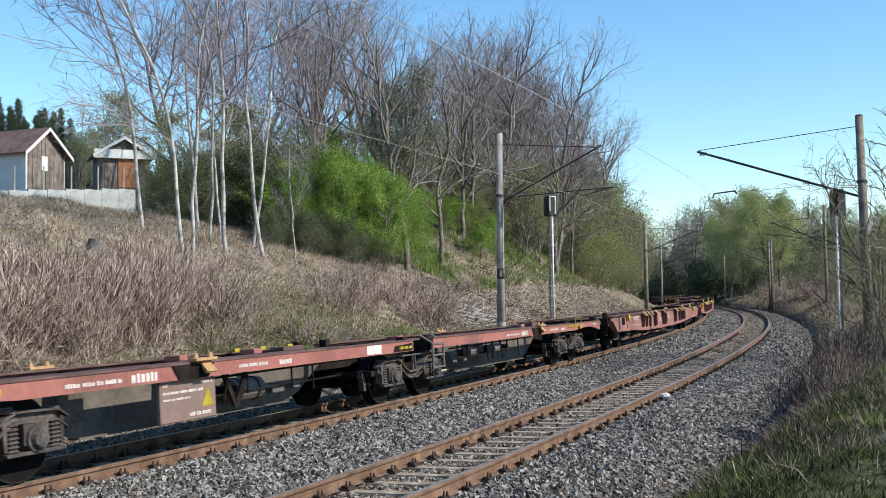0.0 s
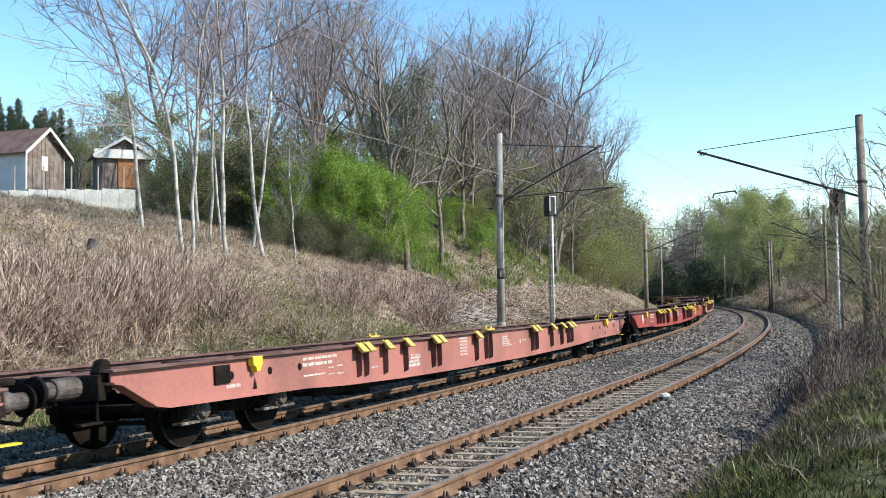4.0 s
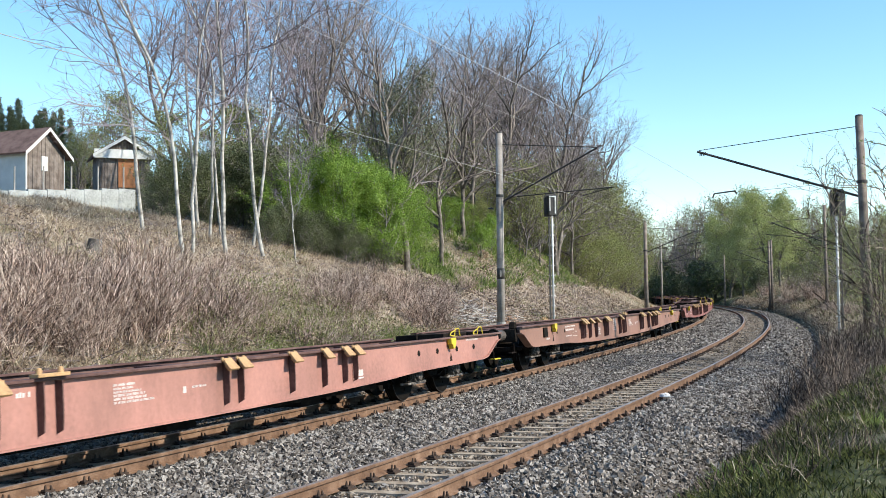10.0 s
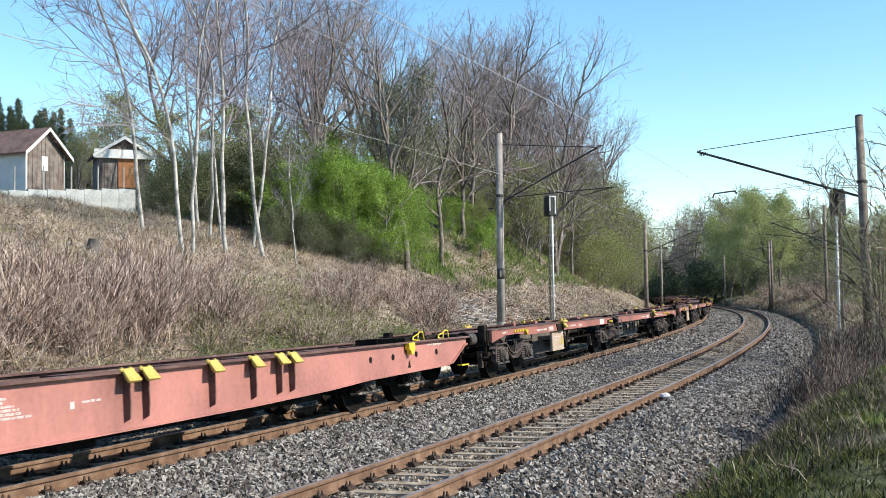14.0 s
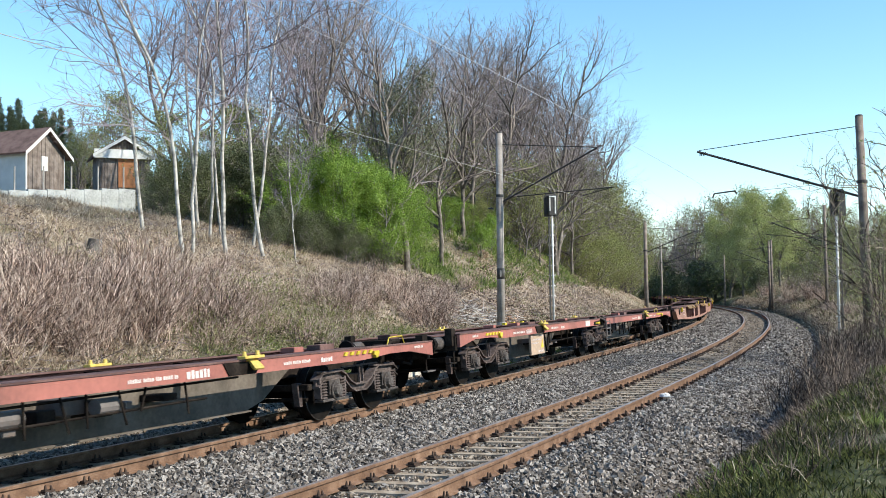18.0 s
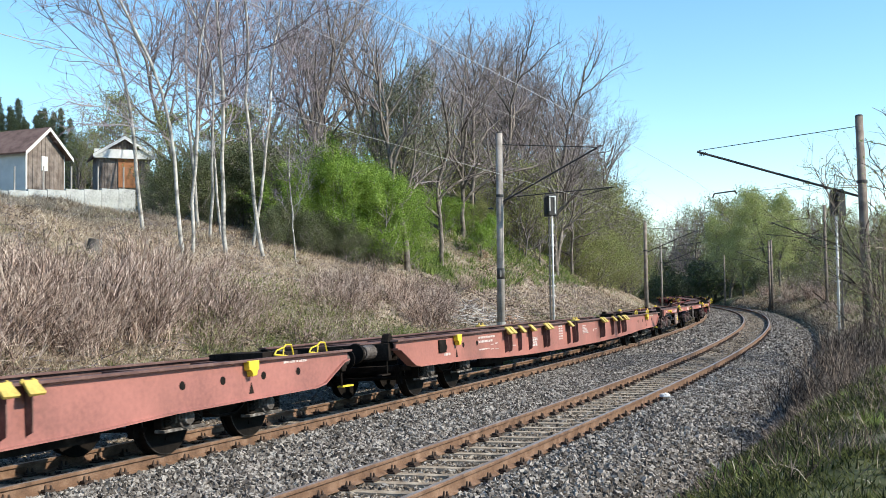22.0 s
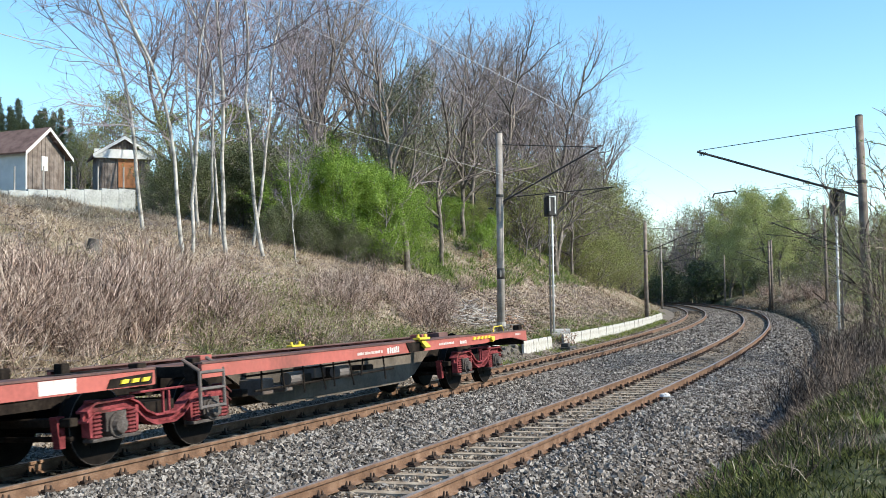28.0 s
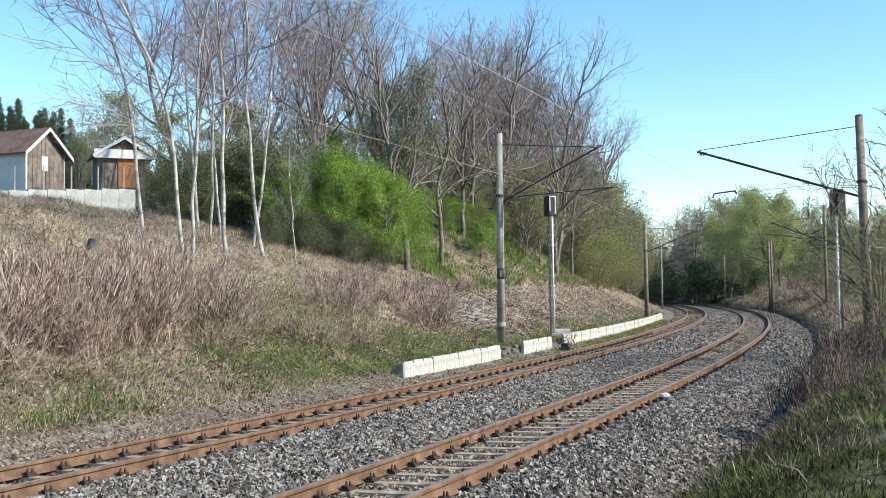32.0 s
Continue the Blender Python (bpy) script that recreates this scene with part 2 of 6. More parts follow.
LEAF_BUD = material("budding_leaves", [(0.12, 0.14, 0.045), (0.23, 0.245, 0.085), (0.34, 0.345, 0.14)], 0.7, 6, 0.7, 0.0, island=0.6, thin=True)
LEAF_SPRUCE = material("spruce_needles", [(0.022, 0.034, 0.016), (0.045, 0.062, 0.03), (0.08, 0.10, 0.05)], 0.9, 6, 0.7, 0.0, island=0.7)
GRASS_FRESH = material("fresh_grass", [(0.06, 0.10, 0.02), (0.145, 0.205, 0.05), (0.26, 0.31, 0.09)], 0.5, 4, 0.8, 0.0, island=0.8, thin=True)
# green grass with the verge's partial shade and dark gaps put into its colours
SHADED_VERGE_GRASS = material("verge_grass", [(0.010, 0.014, 0.004), (0.032, 0.043, 0.012), (0.13, 0.138, 0.042)], 0.9, 5, 0.8, 0.0, island=0.9, thin=True)
LEAF_OLIVE = material("olive_leaves", [(0.085, 0.088, 0.048), (0.15, 0.152, 0.088), (0.22, 0.22, 0.135)], 0.7, 6, 0.7, 0.0, island=0.7)
STRAW = material("dry_grass", [(0.20, 0.14, 0.09), (0.47, 0.37, 0.262), (0.72, 0.61, 0.465)], 0.5, 4, 0.9, 0.0, island=0.8, thin=True)
GRASS = material("green_grass", [(0.05, 0.075, 0.014), (0.13, 0.17, 0.035), (0.25, 0.275, 0.08)], 0.5, 4, 0.8, 0.0, island=0.8, thin=True)
STEM = material("red_brown_stems", [(0.055, 0.036, 0.028), (0.31, 0.205, 0.16), (0.66, 0.525, 0.435)], 0.6, 5, 0.9, 0.0, island=0.7)

# brown of dead weeds, darkened to carry the shade of the ditch
SHADED_WEED = material("shaded_weeds", [(0.025, 0.017, 0.013), (0.085, 0.06, 0.047), (0.27, 0.21, 0.165)], 0.6, 5, 0.9, 0.0, island=0.7)

# ---- ground, one sheet round the curve to the horizon ----
S_LINE = np.concatenate([np.arange(-1300, -60, 40), np.arange(-60, -8, 4), np.arange(-8, 75, 0.6), np.arange(75, 135, 2.0), np.arange(135, 330, 10), np.arange(330, 1301.5, 40)])
N_LINE = np.concatenate([[-2400, -1200, -600, -300, -160, -100, -70, -50], np.arange(-40, -12, 2.5), np.arange(-12, -6, 0.3), np.arange(-6, 1.5, 1.5),
                         np.arange(1.5, 18, 0.4), np.arange(18, 40, 2.0), [45, 55, 70, 90, 120, 170, 250, 350, 405]])


def grid_mesh(name, ss, nn, zf):
    gs, gn = np.meshgrid(ss, nn, indexing="ij")
    P = along_np(gs, gn, zf(gs, gn)).reshape(-1, 3)
    a, b = len(ss), len(nn)
    i = (np.arange(a - 1)[:, None] * b + np.arange(b - 1)[None]).ravel()
    return mesh_np(name, P, np.stack([i, i + 1, i + b + 1, i + b], 1), True), gs.ravel(), gn.ravel()


me, gs, gn = grid_mesh("ground", S_LINE, N_LINE, ground_sn)
green = smooth(6.0, 3.2, gn) * smooth(2.3, 3.0, gn) * (0.75 + 0.3 * waves(gs, gn, 1.5, 4)) + smooth(-7.7, -8.3, gn) * 0.8 * np.maximum(smooth(2, -3, gs - 12 + 5 * (gn + 8)), smooth(24, 34, gs) * 0.7)
green += smooth(7, 12, gn) * smooth(38, 50, gs) * 0.7 + smooth(24, 40, gn) * 0.7
green += 0.6 * smooth(0.15, 0.7, waves(gs, gn, 2.7, 7)) * smooth(3, 5, gn) + 1.3 * smooth(1.0, 0.5, np.hypot((gs - 21.5) / 4.5, (gn - 5.6) / 1.7))
# near verge ground takes the dark green almost fully, for soil and part shade
me.attributes.new("green", "FLOAT", "POINT").data.foreach_set("value", np.clip(green * 0.5 + 0.95 * smooth(-6.9, -7.4, gn) * smooth(-20, -14, gn), 0, 1).astype(np.float32))
me.attributes.new("soil", "FLOAT", "POINT").data.foreach_set("value", np.clip(smooth(3.4, 2.7, gn) * smooth(1.2, 1.6, gn), 0, 1).astype(np.float32))
tagged(put("ground", me, EARTH), "grassy cutting slope and verge of dry straw and soil", "ground", kind="structure")

# ---- ballast ----
BED_N = [-7.45, -7.05, -6.4, -5.85, -5.45, -5.1, -4.96, -4.15, -3.35, -3.2, -2.9, -2.5, -1.8, -1.2, -0.95, -0.82, 0.82, 0.95, 1.2, 1.6, 2.0]
BED_Z = [-0.60, -0.43, -0.12, -0.06, -0.06, -0.08, -0.135, -0.155, -0.135, -0.08, -0.07, -0.05, -0.05, -0.07, -0.08, -0.155, -0.155, -0.09, -0.10, -0.18, -0.33]


def bed_z(s, n):
    n = np.asarray(n, float)
    edge = shoulder(s, n)
    lean = -n / HALF_GAUGE * CANT * 0.5
    near = -(n + SPACING) / HALF_GAUGE * CANT * 0.5
    tilt = lean * smooth(1.75, 1.1, np.abs(n)) + near * smooth(1.75, 1.1, np.abs(n + SPACING))
    return np.interp(edge, BED_N, BED_Z) - 0.07 + tilt * 0.8


me, _, _ = grid_mesh("ballast_bed", np.concatenate([np.arange(-600, -20, 12), np.arange(-20, 120, 1.0), np.arange(120, 640, 10)]), np.arange(-7.45, 2.05, 0.09), bed_z)
tagged(put("ballast_bed", me, BED), "grey crushed stone bed under the two tracks", "ballast", kind="structure")


def crushed_stones(name, count, s0, s1, n0, n1, near, size):
    rng = np.random.default_rng(len(name))
    s = s0 + (s1 - s0) * rng.random(count) ** near
    n = rng.uniform(n0, n1, count)
    keep = ~((np.abs(np.abs(n) - HALF_GAUGE) < 0.09) | (np.abs(np.abs(n + SPACING) - HALF_GAUGE) < 0.09))
    on_sleeper = ((s - 8.11) / 0.578 + 0.5) % 1.0
    tie = (np.abs(on_sleeper - 0.5) < 0.2) & ((np.abs(n) < 0.92) | (np.abs(n + SPACING) < 0.92))
    keep &= ~tie
    keep &= ~((n > 1.7) & (rng.random(count) < 0.8 * smooth(21, 25, s)))
    s, n = s[keep], n[keep]
    k = len(s)
    r = size * rng.uniform(0.55, 1.35, k)
    c = along_np(s, n, np.maximum(bed_z(s, n), np.where(n > 1.95, ground_sn(s, n) - 0.01, -9)) + r * rng.uniform(0.0, 0.7, k))
    base = np.array([[x, y, z] for x in (-1.0, 1.0) for y in (-1.0, 1.0) for z in (-1.0, 1.0)]) * 0.72
    faces = np.array([[0, 1, 3, 2], [4, 6, 7, 5], [0, 4, 5, 1], [2, 3, 7, 6], [0, 2, 6, 4], [1, 5, 7, 3]])
    V = (base[None] + rng.uniform(-0.5, 0.5, (k, 8, 3))) * r[:, None, None] * rng.uniform(0.5, 1.35, (k, 1, 3))
    q = rng.normal(size=(k, 4))
    q /= np.linalg.norm(q, axis=1, keepdims=True)
    w, x, y, z = q.T
    M = np.stack([np.stack([1 - 2 * (y * y + z * z), 2 * (x * y - z * w), 2 * (x * z + y * w)], -1),
                  np.stack([2 * (x * y + z * w), 1 - 2 * (x * x + z * z), 2 * (y * z - x * w)], -1),
                  np.stack([2 * (x * z - y * w), 2 * (y * z + x * w), 1 - 2 * (x * x + y * y)], -1)], 1)
    V = np.einsum("kij,kvj->kvi", M, V) + c[:, None]
    F = faces[None] + (np.arange(k) * 8)[:, None, None]
    me = mesh_np(name, V.reshape(-1, 3), F.reshape(-1, 4))
    me.materials.append(BALLAST)
    me.materials.append(DUSTY)
    me.materials.append(OILY)
    kind = np.where(np.abs(n) < 0.8, 2, np.where(n > 1.3, 1, np.where((np.abs(n + SPACING) < 0.75) & (rng.random(k) < 0.75), 1, 0)))
    me.polygons.foreach_set("material_index", np.repeat(kind.astype(np.int32), 6))
    ob = put(name, me, None)
    return tagged(ob, "grey crushed stone ballast between and beside the rails", "ballast stones", kind="stuff")


crushed_stones("ballast_stones", 165000, 5, 34, -7.4, 2.1, 1.2, 0.0235)
crushed_stones("ballast_stones_behind", 26000, -16, 5.2, -7.4, 2.1, 0.7, 0.032)
crushed_stones("foot_gravel", 40000, 4, 60, 1.85, 2.95, 1.3, 0.020)
crushed_stones("ballast_stones_beyond", 46000, 33, 105, -7.3, 1.9, 1.25, 0.038)

# ---- two tracks: rails, sleepers, clips ----
RAIL_SHAPE = [(-0.075, -0.159), (0.075, -0.159), (0.075, -0.147), (0.012, -0.128), (0.010, -0.045), (0.036, -0.036), (0.037, -0.008), (0.028, 0.0),
              (-0.028, 0.0), (-0.037, -0.008), (-0.036, -0.036), (-0.010, -0.045), (-0.012, -0.128), (-0.075, -0.147)]


def rail_mesh(n, z):
    ss = np.concatenate([np.arange(-600, -10, 8), np.arange(-10, 130, 1.5), np.arange(130, 641, 6)])
    k = len(RAIL_SHAPE)
    V = np.concatenate([along_np(ss, np.full(len(ss), n + x), np.full(len(ss), z + h))[:, None] for x, h in RAIL_SHAPE], 1)
    i = np.arange(len(ss) - 1)[:, None] * k
    j = np.arange(k)[None]
    F = np.stack([i + j, i + (j + 1) % k, i + k + (j + 1) % k, i + k + j], -1).reshape(-1, 4)
    me = mesh_np("rail", V.reshape(-1, 3), F[:, ::-1])
    me.materials.append(RUST)
    me.materials.append(RAIL_TOP)
    top = np.tile(np.arange(k) == 7, len(ss) - 1)
    me.polygons.foreach_set("material_index", top.astype(np.int32))
    return me


def sleeper_mesh():
    bm = bmesh.new()
    rows = []
    for x, w, z in ((-1.28, 0.13, -0.20), (-0.80, 0.13, -0.160), (-0.45, 0.115, -0.172), (0.0, 0.10, -0.188), (0.45, 0.115, -0.172), (0.80, 0.13, -0.160), (1.28, 0.13, -0.20)):
        rows.append([bm.verts.new(p) for p in ((-w, x, -0.33), (-w * 0.75, x, z), (w * 0.75, x, z), (w, x, -0.33))])
    for a, b in zip(rows, rows[1:]):
        for i in range(3):
            bm.faces.new((a[i], a[i + 1], b[i + 1], b[i]))
    bm.faces.new(rows[0])
    bm.faces.new(rows[-1][::-1])
    return finish(bm, "sleeper")


def fastening_mesh():
    bm = bmesh.new()
    box(bm, -0.085, 0.085, -0.17, 0.17, -0.165, -0.142)
    for side in (-1, 1):
        box(bm, -0.07, 0.07, side * 0.115 - 0.03, side * 0.115 + 0.03, -0.142, -0.118)
        for x, top in ((-0.045, -0.055), (0.045, -0.07)):
            rod(bm, (x, side * 0.115, -0.118), (x * 0.8, side * 0.115, top), 0.02, 0.009, 6)
        box(bm, -0.03, 0.03, side * 0.07 - 0.03, side * 0.07 + 0.03, -0.142, -0.112)
    return finish(bm, "rail_fastening")


SLEEPER, FASTENING = sleeper_mesh(), fastening_mesh()
SLEEPER.materials.append(CONCRETE)
FASTENING.materials.append(CLIP)


def build_track(name, n, label):
    t = tagged(new(name), label, "railway track", kind="structure")
    for side, z in ((1, -CANT / 2), (-1, CANT / 2)):
        put("rail", rail_mesh(n + side * HALF_GAUGE, z), None, t)
    for i in range(-6, 150):
        s = 8.11 + 0.578 * i
        a = put("sleeper", SLEEPER, None, t, rail_pose(s, n) @ pose(random.uniform(-0.02, 0.02), random.uniform(-0.02, 0.02), 0, 0, 0, random.uniform(-0.6, 0.6)))
        if i < 75:
            for side in (1, -1):
                put("rail_fastening", FASTENING, None, a, pose(0, side * HALF_GAUGE, 0))
    return t


build_track("track_far", 0.0, "rusty rails on concrete sleepers, the used track")
build_track("track_near", -SPACING, "rusty rails on pale concrete sleepers in ballast")


# ---- trees and shrubs ----
def unit(v):
    return v / max(1e-9, math.sqrt(float(v @ v)))


def limb(rng, segs, p, d, length, r0, r1, pieces, wander, lift):
    """A bent limb as pieces; returns its points and directions."""
    pts = [(p.copy(), d.copy(), r0)]
    for i in range(pieces):
        d = unit(d + rng.normal(0, wander, 3) + np.array([0, 0, lift]))
        q = p + d * (length / pieces)
        ra, rb = r0 + (r1 - r0) * i / pieces, r0 + (r1 - r0) * (i + 1) / pieces
        segs.append((*p, *q, ra, rb))
        p = q
        pts.append((p.copy(), d.copy(), rb))
    return pts


def off_axis(rng, d, angle):
    side = unit(np.cross(d, rng.normal(size=3)))
    return unit(d * math.cos(angle) + side * math.sin(angle))


def grow(seed, height, girth, bare_from, limbs, spread, reach, twigs, fine, droop=0.0, lean=0.0, wander=0.05, limb_girth=0.55, lift=0.10):
    """Trunk pieces, twig pieces and the twig ends of a leafless tree."""
    rng = np.random.default_rng(seed)
    trunk, crown, tips = [], [], []
    d = unit(np.array([rng.normal(0, lean), rng.normal(0, lean), 1.0]))
    spine = limb(rng, trunk, np.zeros(3) - d * 0.4, d, height, girth, girth * 0.2, 12, wander, 0.02)
    for i in range(limbs):
        u = bare_from + (0.98 - bare_from) * (i + rng.random()) / limbs
        k = min(11, int(u * 12))
        f = u * 12 - k
        p = spine[k][0] * (1 - f) + spine[k + 1][0] * f
        r = spine[k][2] * limb_girth
        ln = height * reach * (1.15 - u) * rng.uniform(0.7, 1.3) + 0.5
        pts = limb(rng, trunk if r > 0.03 else crown, p, off_axis(rng, spine[k][1], spread * rng.uniform(0.7, 1.3)), ln, r, 0.012, 5, 0.14, lift)
        for j in range(twigs):
            a = pts[rng.integers(1, 6)]
            l2 = ln * rng.uniform(0.25, 0.55)
            sub = limb(rng, crown, a[0], off_axis(rng, a[1], rng.uniform(0.4, 0.9)), l2, max(0.010, a[2] * 0.6), 0.006, 3, 0.16, 0.06 - droop)
            for _ in range(fine):
                b = sub[rng.integers(1, 4)]
                end = limb(rng, crown, b[0], off_axis(rng, b[1], rng.uniform(0.3, 0.9)), l2 * rng.uniform(0.35, 0.8), 0.006, 0.003, 1, 0.2, 0.03 - droop * 2)
                tips.append(end[-1][0])
                tips.append((b[0] + end[1][0]) / 2)
    return trunk, crown, np.array(tips)


def grow_fine(seed, height, girth, bare_from, boughs, spread, reach, twigs=7, fine=6, ends=3, droop=0.0, lean=0.04, wander=0.07, bough_girth=0.5, lift=0.07, top=0.9):
    """A leafless tree whose boughs rise and part four times into fine twigs."""
    rng = np.random.default_rng(seed)
    trunk, crown, tips = [], [], []
    d = unit(np.array([rng.normal(0, lean), rng.normal(0, lean), 1.0]))
    spine = limb(rng, trunk, np.zeros(3) - d * 0.4, d, height * top, girth, girth * 0.22, 14, wander, 0.03)
    for i in range(boughs):
        u = bare_from + (0.99 - bare_from) * (i + rng.random()) / boughs
        k = min(13, int(u * 14))
        p, r = spine[k][0] + (spine[k + 1][0] - spine[k][0]) * (u * 14 - k), spine[k][2] * bough_girth
        v = (u - bare_from) / (1 - bare_from)
        ln = height * reach * (0.45 + 0.75 * math.sin(math.pi * (0.22 + 0.72 * v))) * rng.uniform(0.7, 1.25)
        pts = limb(rng, trunk if r > 0.028 else crown, p, off_axis(rng, spine[k][1], spread * (1.25 - 0.65 * v) * rng.uniform(0.75, 1.2)), ln, r, 0.013, 7, 0.17, lift)
        for j in range(twigs):
            at = rng.integers(2, 8)
            a = pts[at]
            l2 = ln * (0.55 - 0.035 * at) * rng.uniform(0.6, 1.3)
            sub = limb(rng, crown, a[0], off_axis(rng, a[1], rng.uniform(0.35, 0.85)), l2, max(0.014, a[2] * 0.6), 0.007, 4, 0.15, lift - droop)
            for _ in range(fine):
                b = sub[rng.integers(1, 5)]
                l3 = l2 * rng.uniform(0.3, 0.6)
                end = limb(rng, crown, b[0], off_axis(rng, b[1], rng.uniform(0.35, 0.9)), l3, 0.007, 0.0045, 2, 0.16, 0.08 - droop * 2)
                tips.append(end[-1][0])
                for _ in range(ends):
                    c = end[rng.integers(1, 3)]
                    e = limb(rng, crown, c[0], off_axis(rng, c[1], rng.uniform(0.3, 0.9)), l3 * rng.uniform(0.35, 0.7), 0.0045, 0.003, 1, 0.15, 0.06 - droop * 2)
                    tips.append(e[-1][0])
    tips = np.array(tips)
    k = height / max(1.0, float(tips[:, 2].max()))
    scale_up = np.array([1, 1, k, 1, 1, k, 1, 1])
    return np.array(trunk) * scale_up, np.array(crown) * scale_up, tips * np.array([1, 1, k])


def leaf_cards(points, per, scatter, size, seed, flat=0.0):
    """Small four-cornered leaves scattered round points."""
    rng = np.random.default_rng(seed)
    c = np.repeat(points, per, 0)
    c = c + rng.normal(0, scatter, c.shape)
    k = len(c)
    a = rng.normal(size=(k, 3))
    a[:, 2] *= 1 - flat
    a /= np.linalg.norm(a, axis=1, keepdims=True)
    b = np.cross(a, rng.normal(size=(k, 3)))
    b /= np.linalg.norm(b, axis=1, keepdims=True)
    r = size * rng.uniform(0.6, 1.4, (k, 1))
    V = np.stack([c - a * r, c + b * r * 0.5, c + a * r, c - b * r * 0.5], 1)
    return V.reshape(-1, 3), np.arange(k * 4).reshape(-1, 4)


def tree(name, label, category, seed, bark, twig, leaf=None, leaf_per=0, leaf_scatter=0.2, leaf_size=0.05, twig_grow=1.0, shape=grow, **kw):
    trunk, crown, tips = shape(seed, **kw)
    t = tagged(new(name), label, category)
    put("trunk", mesh_np("trunk", *tubes(trunk, 6), True), bark, t)
    if len(crown):
        crown = np.array(crown)
        crown[:, 6:8] *= twig_grow
        put("crown", mesh_np("crown", *tubes(crown, 3)), twig, t)
    if leaf is not None and leaf_per:
        put("foliage", mesh_np("foliage", *leaf_cards(tips, leaf_per, leaf_scatter, leaf_size, seed)), leaf, t)
    return t


def plant(kind, places, group=""):
    """Puts the first of a list of built trees at the places, with copies of all in turn. Places: bearing, away, size, turn."""
    used = set()
    for i, (b, away, size, turn) in enumerate(places):
        src = kind[i % len(kind)]
        p = spot(b, away)
        m = Matrix.Translation(p) @ Matrix.Rotation(radians(turn), 4, "Z")
        if src.name in used:
            ob = copy_thing(src, m)
        else:
            used.add(src.name)
            ob = src
            ob.matrix_basis = m
        ob.scale = (size, size, size)
        if group:
            ob["group"] = group


birches = [tree("birch_tree", "slender white-barked birch, bare, on the slope", "tree", 10 + i, BIRCH, BIRCH_TWIG, shape=grow_fine, height=17, girth=0.07, bare_from=0.24, boughs=24,
                spread=0.82, reach=0.20, twigs=6, fine=5, ends=3, droop=0.01, lean=0.05, wander=0.085, bough_girth=0.36, lift=0.06) for i in range(4)]
plant(birches, [(-0.247, 31.6, 0.98, 0), (-0.239, 31.9, 0.9, 80), (-0.206, 33.9, 1.05, 150), (-0.171, 35.1, 1.0, 220), (-0.285, 33.8, 0.97, 30), (-0.222, 36.5, 0.85, 300),
                (-0.140, 36.0, 0.42, 100), (-0.182, 36.8, 0.95, 10), (-0.211, 38.5, 0.8, 60), (-0.232, 39.0, 1.0, 200)], "birches on the slope")

bares = [tree("bare_tree", "tall leafless deciduous tree with grey-brown twigs", "tree", 40 + i, WOOD_BARK, TWIG, shape=grow_fine, height=17.2, girth=0.19, bare_from=0.18, boughs=14,
              spread=0.66, reach=0.29, twigs=8, fine=4, ends=3, lean=0.05, wander=0.11, bough_girth=0.8, lift=0.07, top=0.86) for i in range(5)]
spots = []
rng = random.Random(5)
for i in range(64):
    b = -0.27 + 0.46 * (i + rng.random()) / 64
    if (b < -0.13 and i % 2) or (b < 0.0 and i % 3 == 0) or b > 0.165:
        continue
    away = rng.uniform(43, 68) if b < 0.02 else rng.uniform(58, 88) if b < 0.11 else rng.uniform(85, 135)
    top = np.interp(b, [-0.06, 0.0, 0.05, 0.09, 0.12, 0.15, 0.18, 0.2], [0.345, 0.285, 0.275, 0.262, 0.205, 0.145, 0.08, 0.06])
    x = b * away
    if track_coords(x, away)[1] < (9.5 if b < 0.1 else 5.5):
        continue
    size = ((top * rng.uniform(0.85, 1.02)) * away + 2.0 - float(ground_at(x, away))) / 17.2
    spots.append((b, away, min(1.4, max(0.3, size)), rng.uniform(0, 360)))
for i in range(18):
    b = 0.02 + 0.105 * (i + rng.random()) / 18
    away = rng.uniform(70, 105)
    if track_coords(b * away, away)[1] < 8:
        continue
    top = np.interp(b, [0, 0.05, 0.09, 0.12, 0.15, 0.18], [0.268, 0.265, 0.245, 0.19, 0.14, 0.09])
    spots.append((b, away, (top * rng.uniform(0.8, 1.0) * away + 2.0 - float(ground_at(b * away, away))) / 17.2, rng.uniform(0, 360)))
spots += [(0.142, 96, 0.62, 30), (0.15, 99, 0.66, 140), (0.156, 104, 0.6, 250), (0.163, 108, 0.56, 80), (0.168, 113, 0.5, 190)]
plant(bares, spots, "bare woodland")

shrubs = [tree("spring_shrub", "dense shrub with fresh bright green leaves", "shrub", 70 + i, BARK, TWIG, LEAF_SPRING, 46, 0.15, 0.04, height=4.6, girth=0.06, bare_from=0.03, limbs=22,
               spread=0.95, reach=0.46, twigs=4, fine=3, lean=0.1, wander=0.1) for i in range(3)]
spots = []
for i in range(26):
    b = -0.148 + 0.115 * (i + rng.random()) / 26
    away = 42.5 + 7.5 * ((i * 7) % 5) / 4 + 4 * float(smooth(-0.065, -0.04, b))
    top = np.interp(b, [-0.155, -0.14, -0.117, -0.095, -0.07, -0.045, -0.025], [0.118, 0.135, 0.152, 0.148, 0.128, 0.108, 0.09]) * rng.uniform(0.72, 1.0)
    high = top * away + 2.0 - float(ground_at(b * away, away))
    spots.append((b, away, max(0.3, high / 4.9), rng.uniform(0, 360)))
plant(shrubs, spots + [(0.002, 56, 0.45, 40), (0.018, 58, 0.4, 150), (0.036, 55, 0.36, 210), (0.046, 58, 0.42, 90), (0.115, 84, 0.6, 20), (0.135, 92, 0.7, 200)], "green shrubs at the wood's edge")
